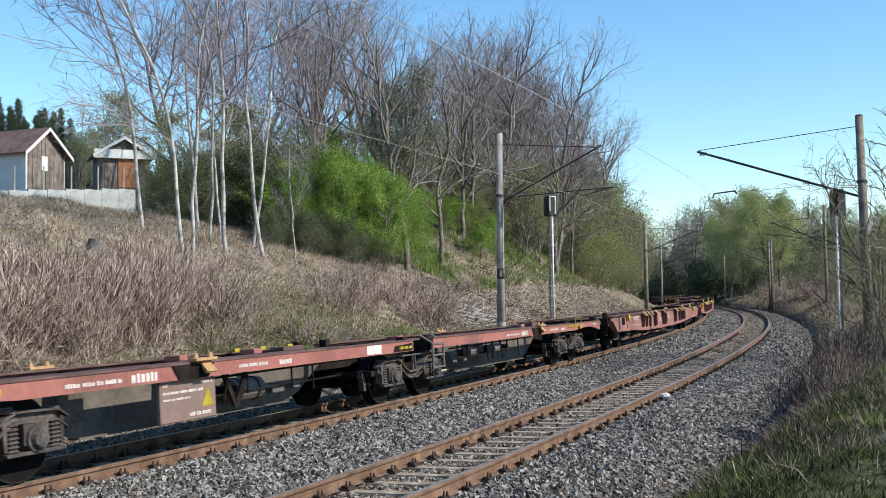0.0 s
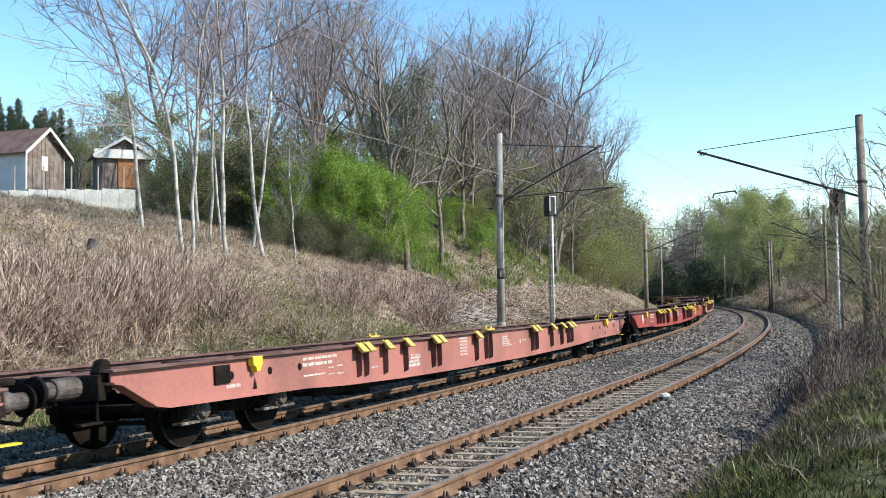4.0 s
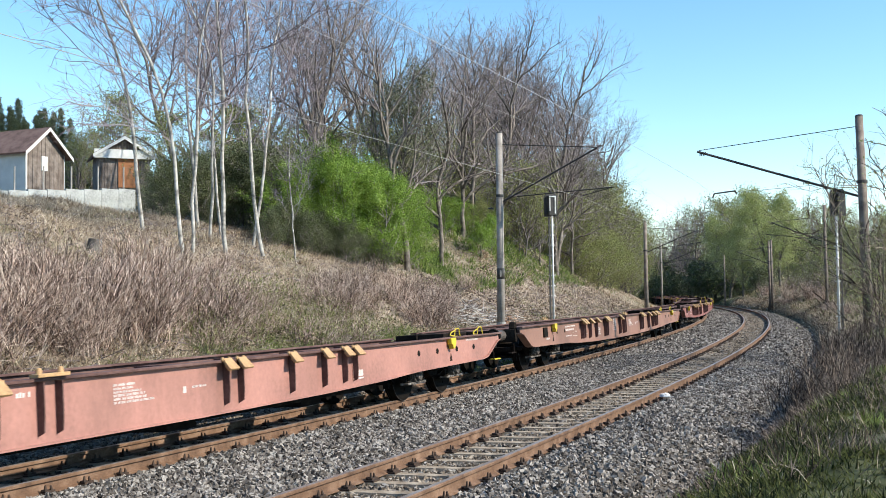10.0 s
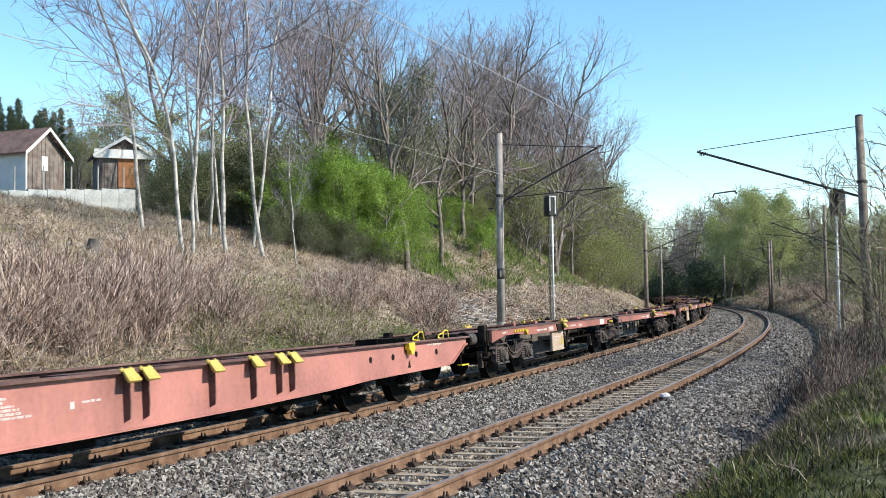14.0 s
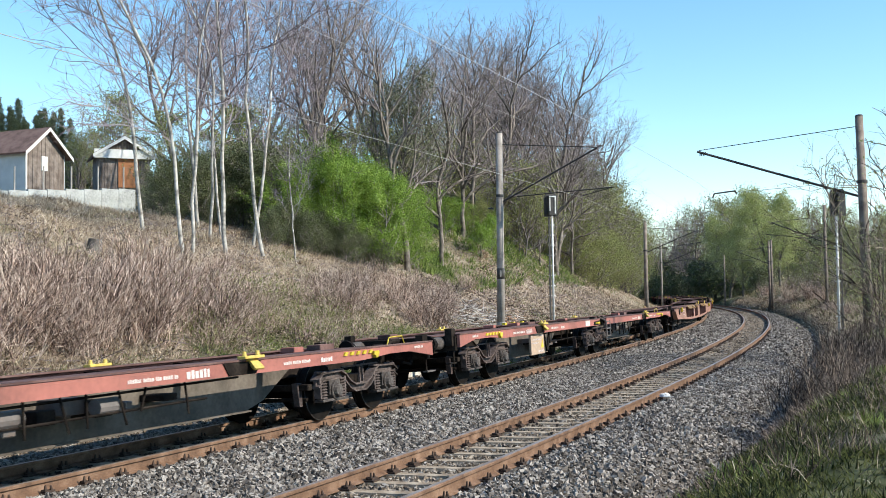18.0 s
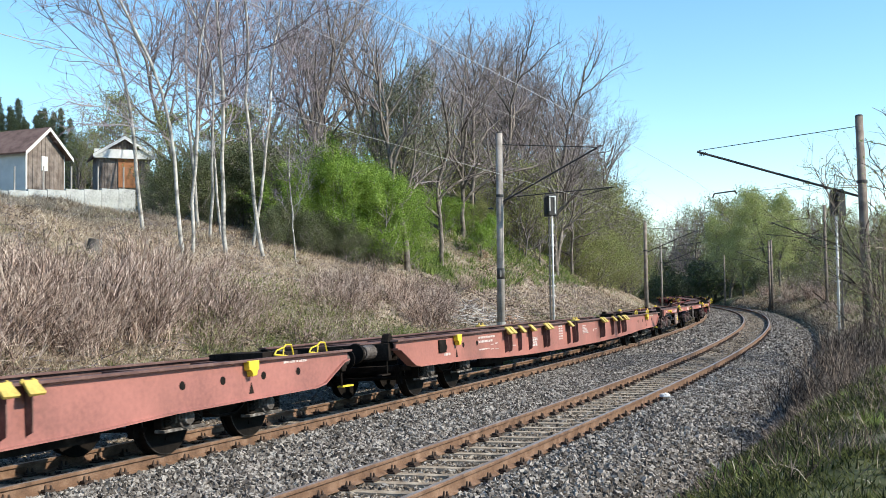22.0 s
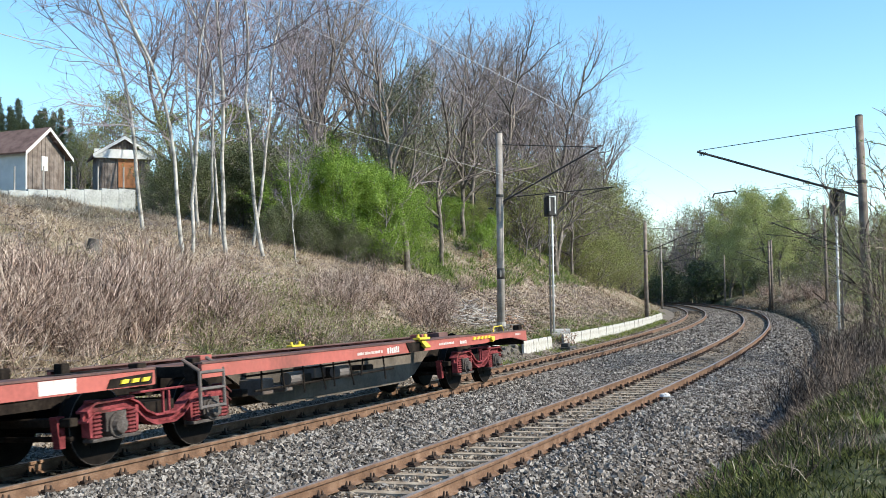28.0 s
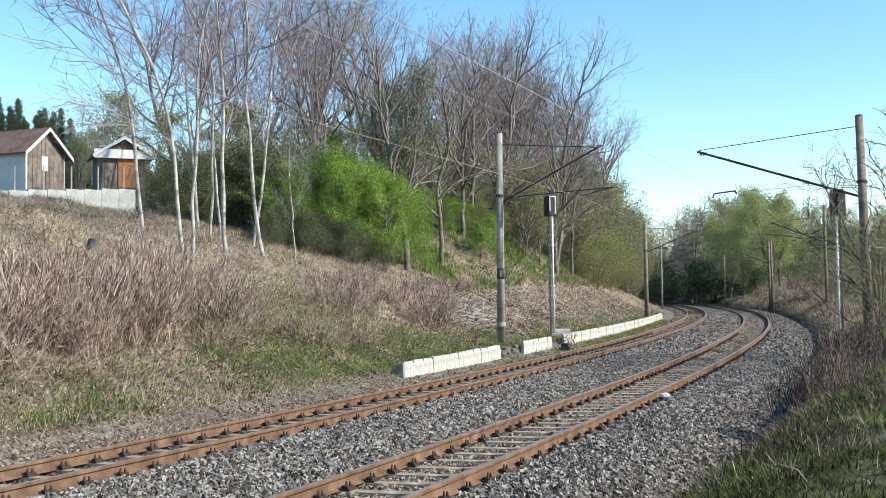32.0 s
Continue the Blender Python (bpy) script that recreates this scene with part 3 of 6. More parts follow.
budding = [tree("budding_shrub", "half-bare shrub with small young leaves", "shrub", 80 + i, BARK, TWIG, LEAF_BUD, 6, 0.18, 0.055, height=6.0, girth=0.06, bare_from=0.03, limbs=22,
                spread=0.8, reach=0.42, twigs=6, fine=3, lean=0.08, wander=0.09, twig_grow=1.5) for i in range(3)]
spots = []
for i in range(52):
    b = -0.03 + 0.225 * (i + rng.random()) / 52
    away = rng.uniform(56, 78) + max(0, b - 0.08) * 500
    if track_coords(b * away, away)[1] < 5.5:
        continue
    spots.append((b, away, rng.uniform(0.6, 1.2), rng.uniform(0, 360)))
for i in range(20):
    spots.append((rng.uniform(-0.25, -0.03), rng.uniform(46, 58), rng.uniform(0.5, 1.0), rng.uniform(0, 360)))
for i in range(40):
    b = -0.2 + 0.29 * (i + rng.random()) / 40
    spots.append((b, rng.uniform(82, 112), rng.uniform(0.7, 1.1), rng.uniform(0, 360)))
spots = [q for q in spots if not (0.0 < q[0] < 0.108 and q[1] < 76)]
for i in range(22):
    b, away = -0.055 + 0.15 * (i + 0.5) / 22, 64 + (i * 7) % 12
    top = np.interp(b, [-0.06, 0.0, 0.05, 0.09], [0.135, 0.152, 0.142, 0.125]) * (0.82, 1.0, 0.9)[i % 3]
    spots.append((b, away, max(0.4, (top * away + 2.0 - float(ground_at(b * away, away))) / 6.4), i * 43))
for i in range(20):
    b, away = 0.098 + 0.076 * (i + 0.5) / 20, 94 + (i * 11) % 24 + (12 if i > 13 else 0)
    if float(track_coords(b * away, away)[1]) > 6:
        top = np.interp(b, [0.095, 0.13, 0.155, 0.175], [0.15, 0.132, 0.108, 0.078]) * (0.85, 1.0, 0.93)[i % 3]
        spots.append((b, away, (top * away + 2.0 - float(ground_at(b * away, away))) / 6.6, i * 61))
plant(budding, spots, "undergrowth of the wood")
leafing = [tree("leafing_shrub", "dense shrub in pale green young leaf", "shrub", 130 + i, BARK, TWIG, LEAF_BUD, 13, 0.22, 0.05, height=5.2, girth=0.06, bare_from=0.03, limbs=24,
                spread=0.85, reach=0.42, twigs=6, fine=4, lean=0.08, wander=0.1) for i in range(2)]
spots = []
for i in range(18):
    b, away = 0.108 + 0.068 * (i + 0.5) / 18, 82 + (i * 7) % 13 + 60 * max(0, i - 11) / 11
    if float(track_coords(b * away, away)[1]) > 5.2:
        top = np.interp(b, [0.10, 0.13, 0.15, 0.165, 0.18], [0.082, 0.084, 0.072, 0.058, 0.045]) * (0.78, 1.0, 0.88)[i % 3]
        spots.append((b, away, max(0.35, (top * away + 2.0 - float(ground_at(b * away, away))) / 6.0), i * 67))
for i in range(16):
    b, away = -0.038 + 0.095 * (i + 0.5) / 16, 59 + (i * 7) % 11
    top = np.interp(b, [-0.04, 0.0, 0.03, 0.06], [0.10, 0.112, 0.10, 0.085]) * (0.75, 1.0, 0.87)[i % 3]
    spots.append((b, away, max(0.35, (top * away + 2.0 - float(ground_at(b * away, away))) / 6.0), i * 59))
plant(leafing, spots, "young-leaved shrubs at the wood's edge")
olive = tree("olive_tree", "tall tree in early olive-green leaf inside the wood", "tree", 60, BARK, TWIG, LEAF_OLIVE, 10, 0.35, 0.065, height=14, girth=0.16, bare_from=0.35, limbs=26, spread=0.8, reach=0.28, twigs=6, fine=5)
plant([olive], [(-0.048, 50, 0.66, 0), (-0.026, 53, 0.62, 120), (0.03, 62, 0.5, 60)], "olive-leaved trees")

evergreens = [tree("evergreen_shrub", "dark evergreen shrub behind the birches", "shrub", 90 + i, BARK, TWIG, LEAF_DARK, 16, 0.24, 0.042, height=4.5, girth=0.06, bare_from=0.03, limbs=22,
                   spread=0.8, reach=0.40, twigs=5, fine=5, lean=0.08) for i in range(2)]
plant(evergreens, [(-0.262, 41, 0.42, 90), (-0.235, 42, 0.55, 30), (-0.215, 43, 0.6, 60), (-0.165, 44, 0.65, 200), (-0.19, 44, 0.7, 250)] + [(-0.166 + 0.11 * i / 12, 38.6 + (i * 5) % 4 * 0.4 + 0.34 * i, 0.27 + 0.05 * (i % 3), i * 77) for i in range(13)] + [(-0.278 + 0.178 * i / 17, 43 + (i * 7) % 11, 0.36 + 0.02 * min(i, 12) + 0.1 * (i % 3), i * 50) for i in range(18)] + [(-0.16 + 0.30 * i / 23, 72 + (i * 11) % 24, 0.6 + 0.08 * (i % 3), i * 70) for i in range(13)], "evergreen shrubs")

willows = [tree("willow_tree", "weeping willow in pale green spring leaf", "tree", 95 + i, BARK, TWIG, LEAF_WILLOW, 9, 0.28, 0.075, height=13, girth=0.22, bare_from=0.1, limbs=26,
                spread=0.6, reach=0.36, twigs=7, fine=6, droop=0.26, lean=0.05) for i in range(2)]
plant(willows, [(0.272, 146, 0.98, 0), (0.297, 150, 1.05, 100), (0.312, 140, 1.0, 200), (0.328, 150, 0.9, 40), (0.258, 156, 0.9, 300), (0.285, 142, 0.7, 20), (0.32, 138, 0.7, 70)], "willows by the curve")
far = []
for i in range(64):
    b = 0.185 + 0.26 * (i + rng.random()) / 64
    away = rng.uniform(160, 215)
    top = np.interp(b, [0.18, 0.22, 0.25, 0.29, 0.34, 0.37, 0.45], [0.075, 0.085, 0.103, 0.10, 0.09, 0.085, 0.085])
    size = (top * rng.uniform(0.8, 1.0) * away + 2.0 - float(ground_at(b * away, away))) / (6.2 if i % 4 > 2 else 17.2)
    far.append((b, away, size, rng.uniform(0, 360)))
plant([copy_thing(bares[0], Matrix()), copy_thing(bares[1], Matrix()), copy_thing(bares[2], Matrix()), copy_thing(budding[1], Matrix())], far, "trees beyond the curve")
hollow = []
for i in range(40):
    b, away = 0.195 + 0.11 * (i + 0.5) / 40, 124 + (i * 13) % 36
    if not -11 < float(track_coords(b * away, away)[1]) < 6:
        hollow.append((b, away, 0.62 + 0.1 * (i % 3), i * 53))
thickets = [tree("dark_thicket", "dense dark thicket at the foot of the far trees", "shrub", 120 + i, BARK, TWIG, LEAF_DARK, 5, 0.35, 0.10, height=5.5, girth=0.06, bare_from=0.02, limbs=24, spread=0.9, reach=0.44,
                 twigs=5, fine=5, lean=0.08, wander=0.1) for i in range(2)]
plant(thickets, [(0.15 + 0.045 * (i + 0.5) / 9, 128 + 3 * i, 0.7, i * 50) for i in range(9)] + [(0.192 + 0.20 * (i + rng.random()) / 34, rng.uniform(150, 185), rng.uniform(0.8, 1.25), rng.uniform(0, 360)) for i in range(34)] + [(0.17 + 0.24 * (i + 0.5) / 26, 215 + (i * 17) % 40, 1.25, i * 47) for i in range(26)] + hollow, "dark thickets beyond the curve")
plant([copy_thing(budding[2], Matrix()), copy_thing(budding[0], Matrix())], [(0.335 + 0.11 * (i + rng.random()) / 22, rng.uniform(70, 120), rng.uniform(0.5, 0.9), rng.uniform(0, 360)) for i in range(22)], "bushes on the far verge")


def stem_bush(seed, stems, height, spread, name, label, mat_, buds=None, side=4, thick=0.009, per=3, scatter=0.06, size=0.022):
    """A bush of thin stems that rise from one root."""
    rng = np.random.default_rng(seed)
    segs, tips = [], []
    for _ in range(stems):
        p = np.array([*rng.normal(0, 0.22 * spread, 2), -0.05])
        d = unit(np.array([*rng.normal(0, 0.33 * spread, 2), 1.0]))
        pts = limb(rng, segs, p, d, height * rng.uniform(0.55, 1.15), thick, 0.004, 4, 0.09, 0.0)
        for _ in range(side):
            a = pts[rng.integers(1, 5)]
            e = limb(rng, segs, a[0], off_axis(rng, a[1], rng.uniform(0.3, 0.8)), height * rng.uniform(0.12, 0.4), 0.005, 0.003, 2, 0.15, 0.05)
            tips.append(e[-1][0])
    t = tagged(new(name), label, "shrub")
    put("stem_clump", mesh_np("stem_clump", *tubes(segs, 3)), mat_, t)["kind"] = "stuff"
    if buds is not None:
        put("leafage", mesh_np("leafage", *leaf_cards(np.array(tips), per, scatter, size, seed)), buds, t)["kind"] = "stuff"
    return t


dry = [stem_bush(200 + i, 105, 1.3, 1.4, "dry_shrub", "leafless red-brown thicket shrub on the slope", STEM, None, 7, 0.006) for i in range(4)]
spots = []
for i in range(62):
    s, n = rng.uniform(7, 21), rng.uniform(4.9, 7.0)
    n += (s - 14) * 0.06
    p = along(s, n)
    spots.append((p.x / p.y, p.y, rng.uniform(0.65, 1.15) * (1.0 - 0.3 * smooth(19, 24, s)), rng.uniform(0, 360)))
for s, n, k in ((27, 6.6, 0.9), (27.6, 7.2, 0.8), (31.5, 6.6, 0.9), (32.5, 6.9, 0.85), (33.4, 6.3, 0.8), (30.8, 7.4, 0.8), (28.4, 6.2, 0.7), (35, 6.0, 0.6), (24, 8.8, 0.6), (37, 7.0, 0.6), (41, 7.2, 0.6), (31, 4.9, 0.9), (31.8, 5.3, 0.9), (30.4, 5.4, 0.8), (26, 5.9, 0.9), (26.6, 6.4, 0.9), (25.4, 6.2, 0.8)):
    p = along(s, n)
    spots.append((p.x / p.y, p.y, k, rng.uniform(0, 360)))
plant(dry, spots, "dry shrubs on the slope")

brambles = [stem_bush(300 + i, 40, 0.7, 1.6, "bramble_bush", "low olive-green bramble on the slope", STEM, LEAF_BUD, 5, 0.006, 2, 0.15, 0.026) for i in range(3)]
spots = []
for i in range(48):
    s, n = rng.uniform(17.5, 24.5), rng.uniform(4.3, 7.6)
    p = along(s, n)
    spots.append((p.x / p.y, p.y, rng.uniform(0.7, 1.15), rng.uniform(0, 360)))
plant(brambles, spots, "brambles on the slope")

verge_bush = [tree("verge_shrub", "budding bare shrub on the near verge", "shrub", 220 + i, BARK, SHADED_WEED, LEAF_WILLOW, 2, 0.03, 0.026, shape=grow_fine, height=5.8, girth=0.03, bare_from=0.05, boughs=12,
                   spread=0.6, reach=0.42, twigs=4, fine=3, ends=2, lean=0.1, wander=0.08, bough_girth=0.7, lift=0.06) for i in range(3)]
plant(verge_bush, [(0.418, 29.5, 0.95, 0), (0.43, 28.5, 1.15, 60), (0.412, 29.0, 0.62, 130), (0.435, 24.5, 0.75, 200), (0.44, 22.0, 0.55, 260), (0.445, 26.5, 1.05, 20), (0.415, 33.0, 0.6, 80), (0.43, 31.5, 1.1, 170),
                   (0.405, 31.0, 0.4, 300), (0.427, 27.0, 0.55, 90)], "shrubs round the near mast")
weeds = [stem_bush(240 + i, 50, 0.6, 1.0, "dry_weeds", "tall dead red-brown weeds along the ditch", SHADED_WEED, None, 3, 0.005) for i in range(3)]
spots = []
for i in range(96):
    s, n = rng.uniform(11, 34), rng.uniform(-9.2, -7.75)
    if s < 15 + 5 * (-n - 8) + rng.uniform(-1, 1):
        continue
    p = along(s, n)
    spots.append((p.x / p.y, p.y, rng.choice((0.35, 0.5, 0.6, 0.8, 1.05)), rng.uniform(0, 360)))
plant(weeds, spots, "dead weeds along the ditch")
spots = []
for i in range(60):
    s, n = rng.uniform(40, 135), rng.uniform(-24, -8.3)
    p = along(s, n)
    if 0.30 < p.x / p.y < 0.40 and (s > 72 or n > -9.3):
        spots.append((p.x / p.y, p.y, rng.uniform(0.5, 1.0) * (1.5 if s > 70 else 0.8), rng.uniform(0, 360)))
plant([copy_thing(dry[0], Matrix()), copy_thing(dry[1], Matrix()), copy_thing(weeds[0], Matrix())], spots, "brush on the far verge")


def spruce(seed):
    rng = np.random.default_rng(seed)
    t = tagged(new("spruce_tree"), "dark green spruce behind the sheds", "tree")
    h = 14.0
    put("trunk", mesh_np("trunk", *tubes([(0, 0, -0.3, 0, 0, h, 0.18, 0.02)], 6), True), BARK, t)
    segs, pts = [], []
    for i in range(150):
        z = 1.0 + (h - 1.1) * (i / 150)
        ln = ((h - z) * 0.23 + 0.2) * rng.uniform(0.7, 1.2)
        a = rng.uniform(0, 6.28)
        q = np.array([math.cos(a) * ln, math.sin(a) * ln, z - ln * 0.25])
        segs.append((0, 0, z, *q, 0.03, 0.008))
        for u in np.linspace(0.2, 1, max(3, int(ln * 5))):
            pts.append(np.array([0, 0, z]) * (1 - u) + q * u)
    put("crown", mesh_np("crown", *tubes(segs, 3)), BARK, t)
    put("foliage", mesh_np("foliage", *leaf_cards(np.array(pts), 20, 0.17, 0.10, seed)), LEAF_SPRUCE, t)
    return t


spots = [(-0.425, 125, 1.05, 0), (-0.40, 135, 0.9, 50), (-0.385, 130, 1.0, 100), (-0.375, 138, 0.95, 30), (-0.365, 128, 1.02, 70), (-0.35, 140, 0.7, 120), (-0.41, 140, 1.0, 200),
                               (-0.31, 130, 0.75, 0), (-0.295, 134, 0.78, 20)] + [(-0.43 + 0.16 * i / 13, 118 + (i * 5) % 9, 0.6 + 0.07 * (i % 3), i * 40) for i in range(14)] + [(-0.43 + 0.075 * i / 9, 124 + (i * 7) % 10, 0.86 + 0.06 * (i % 4), i * 65) for i in range(10)]
plant([spruce(1), spruce(2)], [(b, away, size * 0.78, turn) for b, away, size, turn in spots], "spruces behind the sheds")
plant([copy_thing(budding[1], Matrix()), copy_thing(budding[2], Matrix())], [(-0.325, 100, 1.75, 0), (-0.318, 96, 1.6, 90), (-0.345, 72, 0.75, 60), (-0.338, 74, 0.8, 20), (-0.35, 75, 0.7, 0), (-0.355, 73, 0.6, 140)], "garden trees")

# ---- rough growth on the slopes ----
def blades(name, label, s, n, length, width, mat_, seed, tilt=0.5, bent=True):
    """Blades of grass: bent ones of three faces, or plain ones of one face."""
    rng = np.random.default_rng(seed)
    k = len(s)
    p = along_np(s, n, ground_sn(s, n) - 0.02)
    a = rng.uniform(0, 2 * np.pi, k)
    lean = rng.normal(0, tilt, (k, 2))
    L = length * rng.uniform(0.5, 1.4, k)
    up = np.stack([lean[:, 0], lean[:, 1], np.ones(k)], 1)
    up /= np.linalg.norm(up, axis=1, keepdims=True)
    side = np.stack([np.cos(a), np.sin(a), np.zeros(k)], 1) * (width * rng.uniform(0.6, 1.4, k))[:, None]
    mid = p + up * (L * 0.55)[:, None]
    tip = p + up * L[:, None] + np.stack([lean[:, 0], lean[:, 1], -0.4 * np.hypot(lean[:, 0], lean[:, 1])], 1) * (L * 0.5)[:, None]
    if bent:
        V = np.stack([p - side, p + side, mid + side * 0.7, tip, mid - side * 0.7], 1)
        i = np.arange(k)[:, None] * 5
        F = np.concatenate([i + np.array([[0, 1, 2]]), i + np.array([[0, 2, 4]]), i + np.array([[4, 2, 3]])], 0)
    else:
        V = np.stack([p - side, p + side, tip], 1)
        F = np.arange(k * 3).reshape(-1, 3)
    return tagged(put(name, mesh_np(name, V.reshape(-1, 3), F), mat_), label, "grass", kind="stuff")


def tufts(s, n, per, size):
    """Gathers points into tufts of so many blades."""
    k = len(s)
    return np.repeat(s, per) + rg.normal(0, size, k * per), np.repeat(n, per) + rg.normal(0, size, k * per)


rg = np.random.default_rng(3)


def strew(count, s0, s1, n0, n1, near=1.0, keep=None):
    s, n = s0 + (s1 - s0) * rg.random(count) ** near, rg.uniform(n0, n1, count)
    if keep is not None:
        ok = rg.random(count) < keep(s, n)
        s, n = s[ok], n[ok]
    return s, n


blades("dry_grass", "dry straw grass over the cutting slope", *tufts(*strew(30000, 3, 60, 3.2, 20, 1.35, lambda s, n: (0.6 + 0.5 * waves(s, n, 1.6, 3)) * (1 - 0.5 * smooth(16, 18, s) * smooth(27, 24, s) * smooth(8.5, 7, n)) * (1 - 0.5 * smooth(4.6, 5.2, n) * smooth(7.6, 7.0, n) * smooth(21, 19, s)) * (1 - 0.65 * smooth(34, 39, s) * smooth(9.5, 8, n))), 9, 0.07), 0.20, 0.011, STRAW, 1, 0.9, False)
blades("dry_grass_beyond", "dry straw grass over the slope farther on", *tufts(*strew(4200, 45, 110, 3.2, 16), 5, 0.12), 0.30, 0.025, STRAW, 11, 0.7, False)
blades("green_grass", "green grass along the foot of the slope", *tufts(*strew(12000, 4, 90, 2.65, 6.2, 1.4, lambda s, n: np.clip(0.7 - (n - 2.6) / 3.4 + 0.7 * waves(s, n, 0.8, 5), 0, 1) * (0.55 + 0.45 * smooth(15, 20, s))), 9, 0.06), 0.16, 0.009, GRASS, 2, 0.5, False)
blades("slope_grass", "patches of green grass on the slope", *tufts(*strew(13000, 6, 90, 4, 18, 1.25, lambda s, n: smooth(0.0, 0.7, waves(s, n, 2.7, 7))), 8, 0.07), 0.17, 0.010, GRASS, 3, 0.5, False)
blades("verge_grass", "green grass on the near verge", *tufts(*strew(60000, -6, 40, -13, -7.35, 1.3, lambda s, n: (n < -7.38 - 0.42 * smooth(7, 15, s)) * (0.85 + 0.4 * waves(s, n, 0.7, 2)) * np.maximum(smooth(3.5, -0.5, s - 12 + 5 * (n + 8)), 0.3) * (0.75 + 0.25 * smooth(-0.3, 0.3, waves(s, n, 1.4, 8)))), 11, 0.05), 0.10, 0.009, SHADED_VERGE_GRASS, 4, 0.6, False)
blades("verge_tussocks", "bright green grass tussocks on the near verge", *tufts(*strew(900, 2, 22, -10.5, -7.5, 1.0, lambda s, n: (n < -7.45 - 0.42 * smooth(7, 15, s)) * smooth(0.1, 0.6, waves(s, n, 0.9, 6))), 16, 0.05), 0.15, 0.007, GRASS_FRESH, 61, 0.5, False)
blades("verge_thatch", "dead grass matted in the near verge", *tufts(*strew(4200, -8, 45, -13, -7.6, 1.4), 8, 0.05), 0.10, 0.006, STRAW, 8, 1.0, False)
blades("foot_straw", "matted straw at the foot of the slope", *tufts(*strew(8000, 3, 45, 2.5, 7.0, 1.2, lambda s, n: 0.5 + 0.5 * waves(s, n, 1.2, 6)), 9, 0.07), 0.15, 0.011, STRAW, 9, 1.0, False)
blades("verge_straw", "dry stalks in the near verge", *strew(2600, -8, 75, -16, -7.6, 1.4), 0.22, 0.0035, STRAW, 5, 0.65)
blades("bank_grass", "dry grass on the bank beyond the signal", *strew(45000, 40, 150, -32, -7.4, 1.2), 0.34, 0.02, STRAW, 6, 0.5, False)
blades("bank_green", "green grass on the bank beyond the signal", *strew(80000, 26, 110, -20, -7.9, 1.3, lambda s, n: 0.75 + 0.5 * waves(s, n, 4, 2)), 0.24, 0.02, GRASS, 7, 0.5, False)


blades("straw_tussocks", "pale dead grass tussocks low on the slope", *tufts(*strew(1700, 4, 19, 2.6, 5.6, 1.0, lambda s, n: 0.6 + 0.5 * waves(s, n, 1.0, 9)), 20, 0.06), 0.24, 0.009, STRAW, 31, 0.95, False)
blades("crest_straw", "long bleached straw along the top of the slope", *tufts(*strew(15000, 2, 36, 7.2, 22, 1.0, lambda s, n: 0.6 + 0.5 * waves(s, n, 1.9, 8)), 16, 0.09), 0.28, 0.012, STRAW, 32, 1.0, False)
blades("bright_grass", "fresh green grass patches along the slope's foot", *tufts(*strew(2200, 4, 60, 2.75, 4.4, 1.1, lambda s, n: 0.15 + 0.85 * smooth(-0.1, 0.5, waves(s, n, 1.9, 1))), 14, 0.06), 0.24, 0.012, GRASS_FRESH, 33, 0.5, False)
blades("foot_green", "lush green grass at the foot of the brambles", *tufts(*strew(560, 17, 30, 2.9, 5.0, 1.0, lambda s, n: 0.6 + 0.5 * waves(s, n, 1.3, 5)), 16, 0.07), 0.26, 0.012, GRASS_FRESH, 35, 0.5, False)
blades("bank_patch", "bright green grass among the brush on the slope", *tufts(*strew(4600, 41, 76, 7.6, 14.0, 1.0, lambda s, n: 0.5 + 0.6 * waves(s, n, 2.2, 3)), 14, 0.1), 0.38, 0.022, GRASS_FRESH, 34, 0.5, False)


blades("wall_grass", "green grass behind the low wall", *tufts(*strew(2200, 22.5, 75, 2.52, 3.5, 1.1, lambda s, n: 0.45 + 0.6 * waves(s, n, 1.1, 4)), 12, 0.06), 0.18, 0.011, GRASS, 36, 0.5, False)
blades("wall_foot_grass", "sparse grass between the low wall and the rail", *tufts(*strew(1300, 25, 75, 1.75, 2.32, 1.0, lambda s, n: 0.25 + 0.6 * waves(s, n, 1.5, 2) + 0.5 * smooth(37, 42, s)), 11, 0.07), 0.19, 0.010, GRASS, 37, 0.6, False)


blades("ditch_weeds", "dead brown weeds matted in the ditch", *tufts(*strew(9000, 6, 36, -10.1, -7.6, 1.0, lambda s, n: 0.13 + 0.85 * smooth(0.5, 3.5, s - 12 + 5 * (n + 8)) * smooth(-9.9, -8.7, n)), 10, 0.06), 0.24, 0.007, SHADED_WEED, 41, 0.7, False)
blades("ditch_beyond", "brown weeds along the outer edge of the ballast", *tufts(*strew(5000, 32, 140, -9.8, -7.35, 1.2), 7, 0.12), 0.30, 0.016, SHADED_WEED, 42, 0.6, False)
blades("ditch_straw", "dry grass along the outer edge of the ballast", *tufts(*strew(6000, 32, 140, -10.3, -7.4, 1.2), 6, 0.14), 0.30, 0.014, STRAW, 43, 0.6, False)


def litter(name, label, count, length, width, mat_, seed):
    """Dead leaves and bits lying on the slope."""
    s, n = strew(count, 4, 75, 3.2, 16, 1.25)
    c = along_np(s, n, ground_sn(s, n) + 0.03)
    V, F = leaf_cards(c, 1, 0.02, length, seed, 0.5)
    return tagged(put(name, mesh_np(name, V, F), mat_), label, "leaf litter", kind="stuff")


